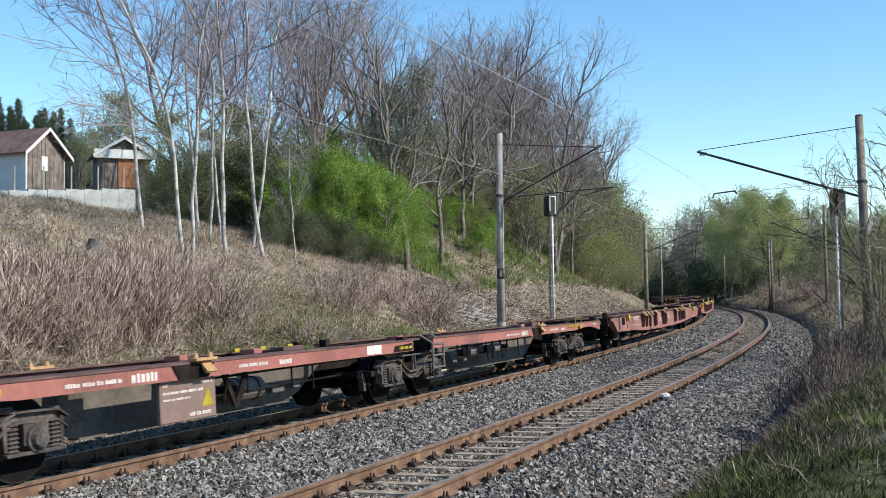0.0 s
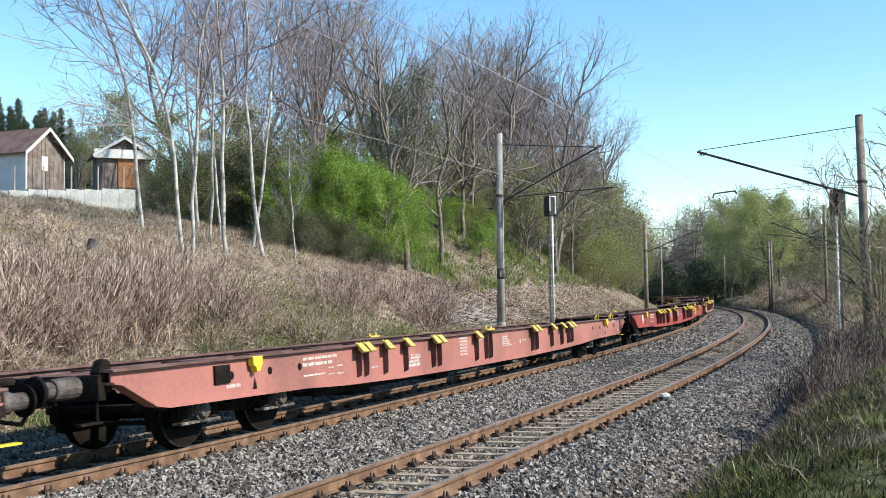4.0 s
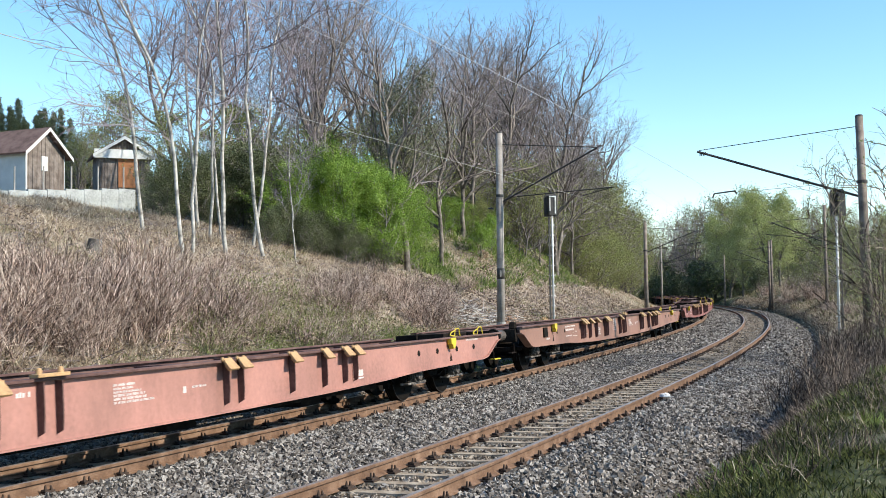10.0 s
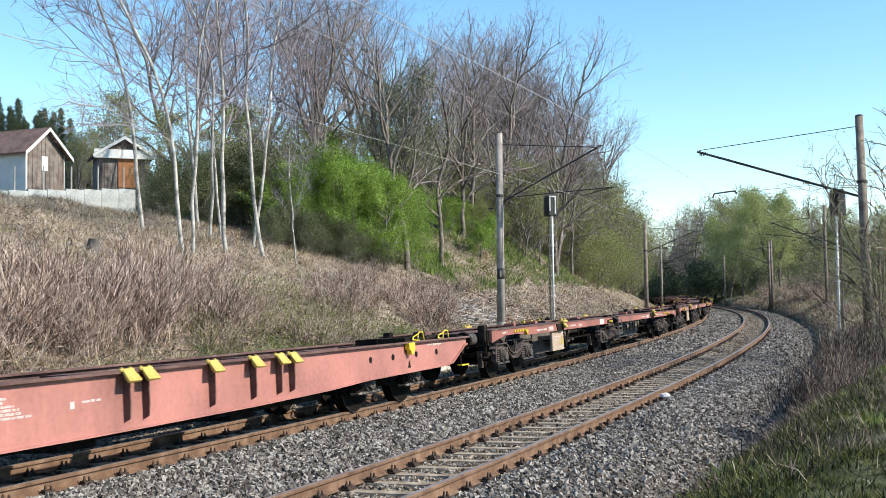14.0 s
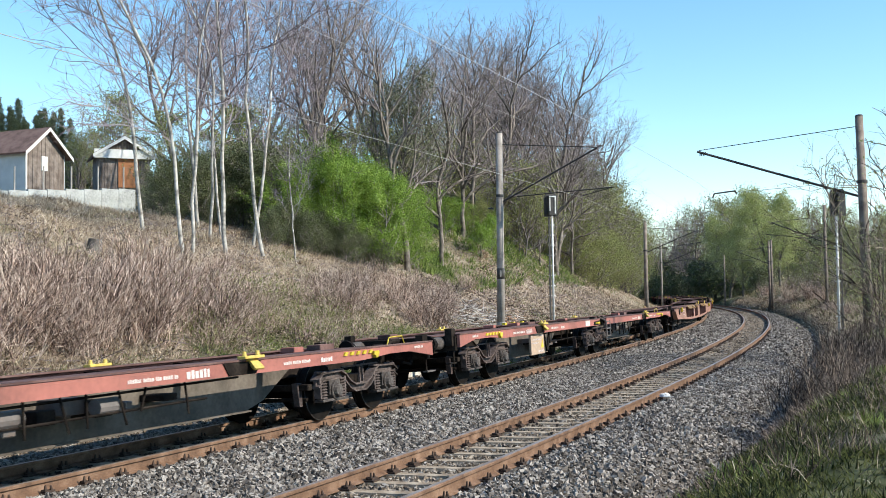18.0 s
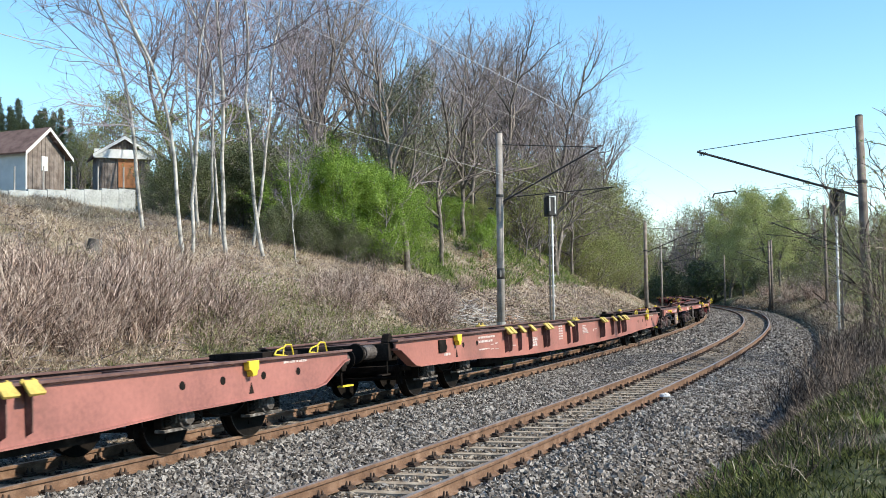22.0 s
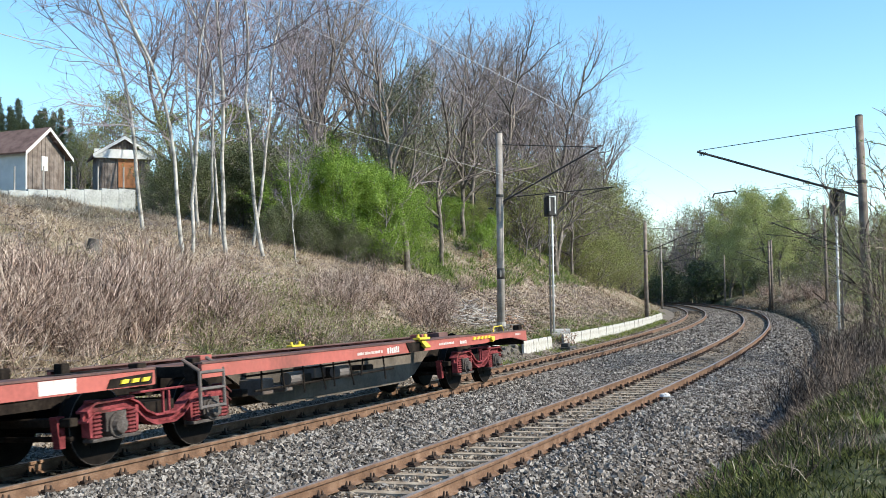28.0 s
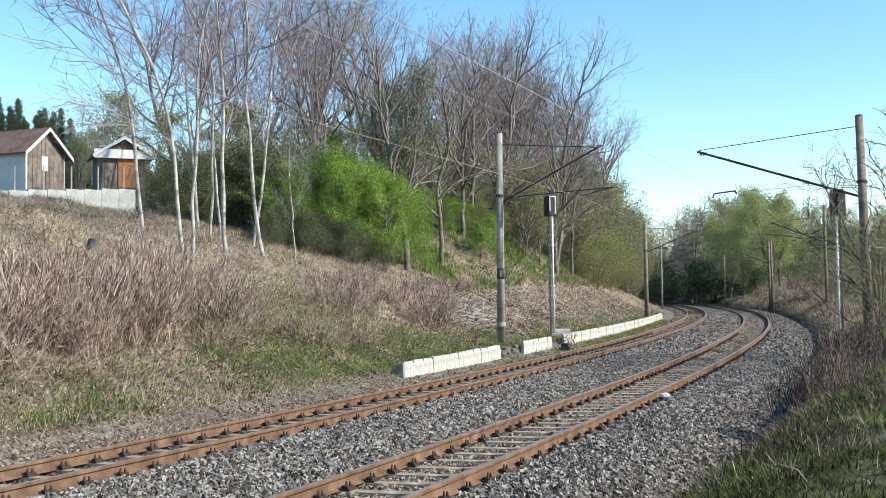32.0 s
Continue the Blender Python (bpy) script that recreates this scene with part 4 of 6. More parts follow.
LITTER = material("dead_leaves", [(0.06, 0.04, 0.03), (0.22, 0.152, 0.118), (0.40, 0.31, 0.25)], 0.6, 5, 0.9, 0.0, island=1.0)
litter("leaf_litter", "dead leaves strewn over the slope", 60000, 0.038, 0.03, LITTER, 21)
s, n = strew(3800, 4, 70, 3.6, 16, 1.2)
c = along_np(s, n, ground_sn(s, n) + 0.05)
a = rg.uniform(0, 2 * np.pi, len(s))
ln = rg.uniform(0.15, 0.6, len(s))
dv = np.stack([np.cos(a), np.sin(a), rg.normal(0.1, 0.25, len(s))], 1) * ln[:, None]
tagged(put("fallen_sticks", mesh_np("fallen_sticks", *tubes(np.concatenate([c - dv, c + dv, np.full((len(s), 1), 0.010), np.full((len(s), 1), 0.006)], 1), 3)), TWIG), "dead sticks lying over the slope", "sticks", kind="stuff")

COVER = material("ground_cover", [(0.08, 0.07, 0.038), (0.19, 0.175, 0.09), (0.33, 0.30, 0.165)], 0.8, 5, 0.85, 0.0, island=0.9, thin=True)
s, n = strew(70000, 15.5, 34, 2.9, 8.4, 1.0, lambda s, n: (0.45 + 0.55 * waves(s, n, 0.9, 4)) * smooth(15.5, 18, s) * (1 - 0.7 * smooth(24, 27, s) * smooth(4.0, 5.0, n)))
c = along_np(s, n, ground_sn(s, n) + rg.uniform(0.01, 0.16, len(s)))
tagged(put("ground_cover", mesh_np("ground_cover", *leaf_cards(c, 1, 0.03, 0.035, 51, 0.4)), COVER), "low olive and brown weeds matted over the slope", "weeds", kind="stuff")
s, n = strew(40000, 4, 22, 2.7, 6.2, 1.0, lambda s, n: 0.55 + 0.5 * waves(s, n, 0.7, 6))
c = along_np(s, n, ground_sn(s, n) + rg.uniform(0.0, 0.06, len(s)))
tagged(put("foot_litter", mesh_np("foot_litter", *leaf_cards(c, 1, 0.02, 0.032, 52, 0.4)), LITTER), "dead brown leaves matted at the slope's foot", "leaf litter", kind="stuff")

s, n = strew(34000, 35, 80, 3.3, 9.0, 1.2, lambda s, n: 0.6 + 0.5 * waves(s, n, 1.3, 6))
c = along_np(s, n, ground_sn(s, n) + rg.uniform(0.02, 0.09, len(s)))
tagged(put("slope_leaves", mesh_np("slope_leaves", *leaf_cards(c, 1, 0.03, 0.05, 53, 0.4)), LITTER), "brown dead leaves over the slope beyond the mast", "leaf litter", kind="stuff")
RUSTY = material("rusty_leaves", [(0.16, 0.085, 0.05), (0.34, 0.20, 0.13), (0.52, 0.36, 0.26)], 0.8, 5, 0.9, 0.0, island=1.0)
s, n = np.concatenate([rg.normal(38.5, 1.1, 420), rg.normal(51, 1.2, 260)]), np.concatenate([rg.normal(4.4, 0.4, 420), rg.normal(9.3, 0.5, 260)])
c = along_np(s, n, ground_sn(s, n) + rg.uniform(0.03, 0.18, len(s)))
tagged(put("rusty_leaves", mesh_np("rusty_leaves", *leaf_cards(c, 1, 0.03, 0.055, 54, 0.3)), RUSTY), "patches of rust-brown fallen leaves", "leaf litter", kind="stuff")

# a heap of cut branches by the mast
CUT = material("cut_branches", [(0.13, 0.115, 0.105), (0.33, 0.30, 0.275), (0.55, 0.52, 0.48)], 0.8, 6, 0.9, 0.0, island=0.8)
k = 150
s, n = rg.normal(36.2, 1.5, k), rg.normal(5.0, 0.6, k)
c = along_np(s, n, ground_sn(s, n) + rg.uniform(0.04, 0.22, k))
a = rg.uniform(0, 2 * np.pi, k)
dv = np.stack([np.cos(a), np.sin(a), rg.normal(0.15, 0.35, k)], 1) * rg.uniform(0.15, 0.6, k)[:, None]
tagged(put("brush_heap", mesh_np("brush_heap", *tubes(np.concatenate([c - dv, c + dv, np.full((k, 1), 0.015), np.full((k, 1), 0.008)], 1), 4)), CUT), "heap of pale cut branches on the slope", "branches", kind="stuff")


# ---- masts, wires, signals, low wall, sheds ----
def round_mast(name, label, s, n, height, r0=0.11, r1=0.08, lean=0.0, mat_=None):
    p = along(s, n)
    p.z = float(ground_at(p.x, p.y)) - 0.1
    t = tagged(new(name), label, "mast", "masts of the line")
    t.matrix_basis = Matrix.Translation(p) @ Matrix.Rotation(HEAD + CURVE * s, 4, "Z") @ pose(0, 0, 0, lean)
    bm = bmesh.new()
    rod(bm, (0, 0, -0.3), (0, 0, height), r0, r1, 14)
    part("pole", bm, mat_ or MAST, t, smooth_shade=True)
    bm = bmesh.new()
    rod(bm, (0, 0, height), (0, 0, height + 0.04), r1 * 1.05, r1 * 0.8, 14)
    part("cap", bm, STEEL, t)
    for z in (height * 0.70,):
        bm = bmesh.new()
        rod(bm, (0, 0, z), (0, 0, z + 0.09), r0 * 1.02, r0 * 1.0, 14)
        part("band", bm, STEEL, t)
    return t


BROWN_MAST = material("brown_mast", [(0.10, 0.075, 0.06), (0.19, 0.15, 0.125), (0.30, 0.25, 0.21)], 3, 30, 0.9, 0.4)


def arm(t, name, bars, r=0.03):
    bm = bmesh.new()
    for p, q in bars:
        rod(bm, p, q, r, r, 7)
    return part(name, bm, STEEL, t)


def cantilever(t, reach, top, low, wire_z):
    arm(t, "top_tie", [((0, 0, top), (0, reach, top - 0.30))], 0.018)
    arm(t, "strut", [((0, 0, low), (0, reach, top - 0.32))], 0.032)
    arm(t, "steady_tube", [((0, reach * 0.18, low + 0.22), (0, reach * 1.15, wire_z + 0.25))], 0.02)
    arm(t, "steady_arm", [((0, reach * 1.15, wire_z + 0.25), (0, reach * 0.85, wire_z))], 0.014)
    for y in (0.35, reach - 0.1):
        bm = bmesh.new()
        z = low + (top - 0.32 - low) * y / reach
        for k in range(4):
            rod(bm, (0, y + (k - 1.5) * 0.045 * (1 if reach > 0 else -1), z), (0, y + (k - 1.2) * 0.045 * (1 if reach > 0 else -1), z + 0.02), 0.07, 0.05, 8)
        part("insulator", bm, STEEL, t)


mast = round_mast("overhead_mast", "round concrete mast of the overhead line on the slope's foot", 33.2, 3.27, 7.6, 0.145, 0.115, 0.2)
cantilever(mast, -3.52, 7.2, 5.1, 5.25)
bm = bmesh.new()
rod(bm, (0, 0, 2.42), (0, 0, 2.80), 0.142, 0.14, 14)
plate = part("mast_plate", bm, STEEL, mast, "dark sheet wrapped round the mast", smooth_shade=True)
bm = bmesh.new()
box(bm, 0.139, 0.149, -0.03, 0.03, 2.50, 2.72)
part("plate_mark", bm, WHITEWASH, plate, "white bar on the dark sheet", m=Matrix.Rotation(radians(-162), 4, "Z"))
bm = bmesh.new()
rod(bm, (0, 0, 0.75), (0, 0, 0.9), 0.165, 0.165, 14)
part("foot_band", bm, GALV, mast)
mast = round_mast("overhead_mast", "round concrete mast of the overhead line beside the curve", 69.5, 2.9, 6.7, 0.155, 0.11, mat_=BROWN_MAST)
cantilever(mast, -3.3, 6.3, 4.6, 5.0)
mast = round_mast("overhead_mast", "distant concrete mast beside the curve", 106, 2.9, 6.8)
cantilever(mast, -3.3, 6.3, 4.6, 5.0)
for s, n in ((140, -7.2), (104, -7.6), (106, -7.6), (69.5, -8.6), (150, 3.4), (143, 6.0)):
    mast = round_mast("overhead_mast", "distant concrete mast beside the curve", s, n, 7.0, mat_=BROWN_MAST)
    if n < 0 and s != 106:
        cantilever(mast, 3.3, 6.3, 4.6, 5.0)
mast = round_mast("overhead_mast", "weathered wooden-brown mast in the bushes with a long bracket", 31.6, -8.75, 6.75, 0.16, 0.115, -1.0, BROWN_MAST)
arm(mast, "bracket", [((0, 0, 4.3), (0, 4.8, 6.05))], 0.038)
arm(mast, "top_tie", [((0, 0, 6.45), (0, 4.75, 6.08))], 0.012)
arm(mast, "steady_arm", [((0, 4.38, 4.55), (0, 4.33, 4.68)), ((0, 4.33, 4.68), (0, 3.68, 4.73)), ((0, 3.68, 4.73), (0, 3.66, 4.64))], 0.022)
arm(mast, "steady_wire", [((0, 3.66, 4.68), (0, 0, 4.80))], 0.006)
for y in (1.5, 4.55):
    bm = bmesh.new()
    for k in range(4):
        rod(bm, (0, y + k * 0.05, 4.3 + y * 0.365), (0, y + 0.02 + k * 0.05, 4.305 + y * 0.365), 0.075, 0.05, 8)
    part("insulator", bm, STEEL, mast)


def wire(name, pts, r):
    k = 5
    V = np.array([(p.x, p.y + r * math.cos(6.2832 * i / k), p.z + r * math.sin(6.2832 * i / k)) for p in pts for i in range(k)])
    F = np.array([(a * k + i, a * k + (i + 1) % k, (a + 1) * k + (i + 1) % k, (a + 1) * k + i) for a in range(len(pts) - 1) for i in range(k)])
    return tagged(put(name, mesh_np(name, V, F), WIRE), "thin overhead wire along the track", "wire", "overhead wires")


def span(n, posts, at_post, sag):
    """Points of a wire that hangs from post to post."""
    pts = []
    for s0, s1 in zip(posts, posts[1:]):
        for k in range(8):
            u = k / 8
            pts.append(along(s0 + (s1 - s0) * u, n, at_post - sag * 4 * u * (1 - u)))
    return pts


FAR_POSTS, NEAR_POSTS = (-41, -4, 33.2, 69.5, 106, 142, 180), (-45, -7, 30.5, 69.5, 104, 140, 178)
wire("contact_wire", span(0.38, FAR_POSTS, 5.25, 0.12), 0.006)
wire("contact_wire", span(-SPACING + 0.22, NEAR_POSTS, 5.31, 0.10), 0.006)
wire("messenger_wire", span(0.1, FAR_POSTS, 6.96, 0.30), 0.005)


POST_WHITE = material("white_post_paint", [(0.46, 0.44, 0.41), (0.64, 0.62, 0.59), (0.76, 0.74, 0.71)], 5, 40, 0.5, 0.1, stain=(0.25, 0.2, 0.16), blotch=0.5)


def light_signal(label, s, n, height, facing, faces_us):
    p = along(s, n)
    p.z = float(ground_at(p.x, p.y)) - 0.05
    t = tagged(new("light_signal"), label, "signal")
    t.matrix_basis = Matrix.Translation(p) @ Matrix.Rotation(radians(facing), 4, "Z")
    bm = bmesh.new()
    rod(bm, (0, 0, 0), (0, 0, height - 0.2), 0.046, 0.044, 10)
    part("post", bm, POST_WHITE, t, "white steel post", smooth_shade=True)
    bm = bmesh.new()
    box(bm, -0.17, 0.17, -0.17, 0.17, -0.2, 0.2)
    part("footing", bm, MAST, t, bevel=0.02)
    bm = bmesh.new()
    slab(bm, [(-0.29, height - 0.97), (0.29, height - 0.97), (0.29, height - 0.12), (0.2, height), (-0.2, height), (-0.29, height - 0.12)], -0.16, -0.12)
    part("target_board", bm, STEEL, t, "black rounded target board", m=Matrix())
    bm = bmesh.new()
    box(bm, -0.18, 0.18, -0.12, 0.12, height - 0.94, height - 0.1)
    part("lamp_case", bm, STEEL, t, bevel=0.02)
    for i in range(4):
        bm = bmesh.new()
        rod(bm, (0, -0.16, height - 0.18 - 0.2 * i), (0, -0.34, height - 0.18 - 0.2 * i), 0.09, 0.10, 10)
        part("lens_hood", bm, STEEL, t)
    if faces_us:
        bm = bmesh.new()
        box(bm, -0.12, -0.07, 0.13, 0.15, height - 0.86, height - 0.18)
        box(bm, -0.12, 0.17, 0.13, 0.15, height - 0.18, height - 0.13)
        box(bm, 0.12, 0.16, 0.13, 0.15, height - 0.75, height - 0.2)
        part("back_bracket", bm, POST_WHITE, t, "white bracket on the back of the case")
    for z in np.arange(0.5, height - 1.2, 0.42):
        bm = bmesh.new()
        rod(bm, (-0.10, 0, z), (0.19, 0, z), 0.02, 0.02, 5)
        part("rung", bm, POST_WHITE, t)
    bm = bmesh.new()
    box(bm, 0.10, 0.17, -0.02, 0.02, 0.2, height - 0.9)
    part("ladder_rail", bm, STEEL, t, "dark ladder rail beside the post")
    return t


light_signal("white-posted light signal with a black head on the slope's foot", 40.2, 3.15, 6.03, 195, True)
light_signal("light signal on a pale post in the bushes, seen from behind", 38.0, -7.9, 5.5, 5, False)

# a white beam, a young tree and a cable box by the signal
bm = bmesh.new()
box(bm, -0.5, 0.5, -0.1, 0.1, -0.4, 0.1)
p = along(41.6, 3.3)
tagged(put("concrete_beam", finish(bm, "concrete_beam", 0.02), POST_WHITE, m=Matrix.Translation((p.x, p.y, float(ground_at(p.x, p.y)) + 0.14))), "short white concrete beam at the signal's foot", "beam")
sapling = stem_bush(330, 9, 0.6, 0.9, "sapling", "young sapling with rust-brown leaves at the signal's foot", STEM, RUSTY, 4, 0.006, 5, 0.09, 0.04)
p = along(38.3, 2.25)
sapling.matrix_basis = Matrix.Translation((p.x, p.y, float(ground_at(p.x, p.y))))

bm = bmesh.new()
box(bm, -0.55, 0.55, -0.22, 0.22, 0, 0.16)
box(bm, -0.5, -0.2, -0.15, 0.15, 0.16, 0.30)
tagged(put("cable_trough", finish(bm, "cable_trough", 0.02), STEEL, m=rail_pose(37.6, 1.95, -0.30)), "dark steel cable trough beside the far rail", "cable trough")

# low whitewashed wall of slabs
wall = tagged(new("retaining_wall"), "low whitewashed concrete slab wall, chipped and stained", "wall", kind="structure")


def wall_panel_mesh(h, seed):
    """A slab with an uneven top and a chipped upper corner."""
    rng = random.Random(seed)
    bm = bmesh.new()
    k = 6
    top = [(-0.315 + 0.56 * i / k, h + rng.uniform(-0.012, 0.008)) for i in range(k + 1)]
    chip = rng.choice((0.0, 0.05, 0.08))
    top += [(0.25, h - chip), (0.315, h - chip - 0.004)]
    slab(bm, [(-0.315, -0.4), (0.315, -0.4)] + top[::-1], -0.05, 0.05)
    return finish(bm, "wall_slab")


WALL_SLABS = [wall_panel_mesh(0.27, i) for i in range(7)]
for me in WALL_SLABS:
    me.materials.append(WHITEWASH)
for i in range(85):
    s = 22.95 + i * 0.645
    if 30.3 < s < 33.2 or 37.1 < s < 38.5:
        continue
    put("wall_slab", WALL_SLABS[(i * 5) % 7], None, wall, rail_pose(s, 2.42 + 0.006 * (i % 3), -0.04 + 0.05 * float(smooth(22, 31, s)) + random.uniform(-0.008, 0.008)) @ pose(0, 0, 0, random.uniform(-2, 2), random.uniform(-0.5, 0.5), random.uniform(-1, 1)))
# added narrow dark post, standing in for the shaded end face of the wall
bm = bmesh.new()
box(bm, -0.05, 0.05, -0.06, 0.16, -0.35, 0.2)
put("end_post", finish(bm, "end_post", 0.01), MAST, wall, rail_pose(22.56, 2.42))

# litter and field stones
RAG = material("white_plastic", [(0.55, 0.52, 0.50), (0.78, 0.75, 0.73)], 14, 40, 0.5, 0.5)
RUBBLE = material("earthy_rubble", [(0.06, 0.05, 0.04), (0.13, 0.11, 0.09), (0.24, 0.21, 0.18)], 6, 30, 0.95, 0.5)
FIELD_STONE = material("pale_stone", [(0.35, 0.32, 0.28), (0.55, 0.52, 0.47)], 6, 40, 0.9, 0.4)


def lump(name, label, category, p, r, mat_, seed, flat=0.7):
    bm = bmesh.new()
    bmesh.ops.create_icosphere(bm, subdivisions=2, radius=1.0)
    rng = random.Random(seed)
    for v in bm.verts:
        v.co *= 0.75 + 0.5 * noise.noise(v.co * 1.3 + Vector((seed, 0, 0)))
        v.co.z *= flat
    ob = put(name, finish(bm, name), mat_)
    ob.matrix_basis = Matrix.Translation(p) @ pose(0, 0, 0, 0, 0, seed * 40) @ Matrix.Scale(r, 4)
    return tagged(ob, label, category)


lump("plastic_bag", "crumpled white plastic bag beside the near rail", "litter", along(18.2, -SPACING - 0.98, 0.0), 0.13, RAG, 1, 0.45)
p = along(8.0, -7.0)
lump("plastic_scrap", "small white scrap of plastic in the ditch grass", "litter", Vector((p.x, p.y, float(ground_at(p.x, p.y)) + 0.05)), 0.08, RAG, 2)
for i, (b, a) in enumerate(((-0.127, 30.3), (-0.131, 31.0), (-0.105, 35.0), (-0.09, 33.0), (-0.14, 28.5), (-0.12, 29.0), (0.03, 38.0), (-0.118, 32.5))):
    lump("field_stone", "pale stone lying on the slope", "stone", spot(b, a) + Vector((0, 0, 0.03)), 0.13 - 0.008 * i, FIELD_STONE, 10 + i, 0.6)
for i, (s, n, r) in enumerate(((30.6, 2.5, 0.26), (31.1, 2.65, 0.3), (31.8, 2.7, 0.34), (32.4, 2.6, 0.28), (32.9, 2.7, 0.3))):
    p = along(s, n)
    lump("broken_block", "dark broken block in the wall's gap", "stone", Vector((p.x, p.y, float(ground_at(p.x, p.y)) + 0.0)), r, RUBBLE, 30 + i, 0.8)
bm = bmesh.new()
rod(bm, (0, 0, -0.2), (0.05, 0, 0.32), 0.24, 0.18, 9)
tagged(put("tree_stump", finish(bm, "tree_stump", 0.02), BARK, m=Matrix.Translation(spot(-0.333, 28.6))), "weathered dark tree stump on the slope", "stump")

# ---- the sheds above the slope ----
PLANK = material("weathered_plank", [(0.10, 0.08, 0.068), (0.18, 0.148, 0.13), (0.27, 0.23, 0.205)], 3, 30, 0.9, 0.4, stain=(0.09, 0.06, 0.045), blotch=0.7)
TILE = material("brown_roof_tile", [(0.09, 0.055, 0.045), (0.16, 0.10, 0.085), (0.21, 0.14, 0.12)], 2, 12, 0.9, 0.6)
PLASTER = material("pale_plaster", [(0.42, 0.45, 0.47), (0.55, 0.57, 0.58)], 2, 20, 0.9, 0.2)
TRIM = material("white_board", [(0.62, 0.61, 0.58), (0.78, 0.77, 0.74)], 3, 20, 0.7, 0.2)
YARD = material("stained_white_wall", [(0.18, 0.19, 0.18), (0.36, 0.375, 0.37), (0.48, 0.5, 0.5)], 1.2, 14, 0.9, 0.2, stain=(0.17, 0.19, 0.15), blotch=0.7)
DOOR_WOOD = material("orange_wood", [(0.30, 0.12, 0.05), (0.42, 0.18, 0.08)], 2, 20, 0.7, 0.3)


def shed(label, p, turn, wide, deep, eave, ridge, gable_mat, side_mat, trim_mat, door):
    t = tagged(new("garden_shed"), label, "shed")
    t.matrix_basis = Matrix.Translation(p) @ pose(0, 0, 0, 0, 0, turn)
    w, d = wide / 2, deep / 2
    bm = bmesh.new()
    for side in (-1, 1):
        box(bm, side * w - 0.06, side * w + 0.06, -d, d, -1.0, eave)
    box(bm, -w + 0.06, w - 0.06, d - 0.12, d, -1.0, eave)
    part("wall", bm, side_mat, t)
    k = int(wide / 0.16)
    for i in range(k):
        x0 = -w + wide * i / k
        x1 = x0 + wide / k - 0.012
        zt = eave + (ridge - eave) * (1 - abs((x0 + x1) / 2) / w)
        bm = bmesh.new()
        y = -d - 0.02 - 0.015 * (i % 2)
        vs = box(bm, x0, x1, y, -d + 0.08, -1.0, zt)
        part("plank", bm, gable_mat, t)
    over = 0.38
    for side in (-1, 1):
        bm = bmesh.new()
        run = w + over
        drop = (ridge - eave) / w * run
        a, b = Vector((0, 0, ridge + 0.1)), Vector((side * run, 0, ridge + 0.1 - drop))
        for y0, y1 in ((-d - over, d + over),):
            vs = [bm.verts.new((q.x, y, q.z + z)) for z in (0, 0.09) for y in (y0, y1) for q in (a, b)]
            for f in ((0, 1, 3, 2), (4, 6, 7, 5), (0, 4, 5, 1), (2, 3, 7, 6), (0, 2, 6, 4), (1, 5, 7, 3)):
                bm.faces.new([vs[i] for i in f])
        roof = part("roof", bm, TILE, t)
        bm = bmesh.new()
        L = (b - a).length
        n = 9
        for j in range(n):
            u = (j + 0.5) / n
            q = a + (b - a) * u
            ang = math.atan2(drop, run) * side
            box(bm, -L / n / 2 - 0.03, L / n / 2 + 0.03, -d - over + 0.01, d + over - 0.01, 0, 0.03, Matrix.Translation((q.x, 0, q.z + 0.10)) @ Matrix.Rotation(ang + side * 0.05, 4, "Y"))
        part("tile_course", bm, TILE, roof)
        bm = bmesh.new()
        y = -d - over - 0.03
        vs = [bm.verts.new((q.x, yy, q.z + z)) for z in (-0.10, 0.11) for yy in (y, y + 0.03) for q in (a, b)]
        for f in ((0, 1, 3, 2), (4, 6, 7, 5), (0, 4, 5, 1), (2, 3, 7, 6), (0, 2, 6, 4), (1, 5, 7, 3)):
            bm.faces.new([vs[i] for i in f])
        part("barge_board", bm, trim_mat, t)
    if door:
        bm = bmesh.new()
        box(bm, -0.35, 0.85, -d - 0.09, -d - 0.03, 0, 1.95)
        part("door", bm, DOOR_WOOD, t, "orange-brown wooden door")
        bm = bmesh.new()
        box(bm, -w - 0.3, w + 0.3, -d - 0.30, -d - 0.04, eave - 0.25, eave + 0.30)
        part("canopy", bm, TRIM, t, "white board canopy")
    else:
        bm = bmesh.new()
        box(bm, -0.35, 0.1, -d - 0.08, -d - 0.03, 1.15, 2.0)
        part("shutter", bm, TRIM, t, "white closed window shutter")
        bm = bmesh.new()
        rod(bm, (-w - 0.05, -d - 0.08, -0.5), (-w - 0.05, -d - 0.08, eave), 0.06, 0.06, 8)
        part("downpipe", bm, TRIM, t)
    return t


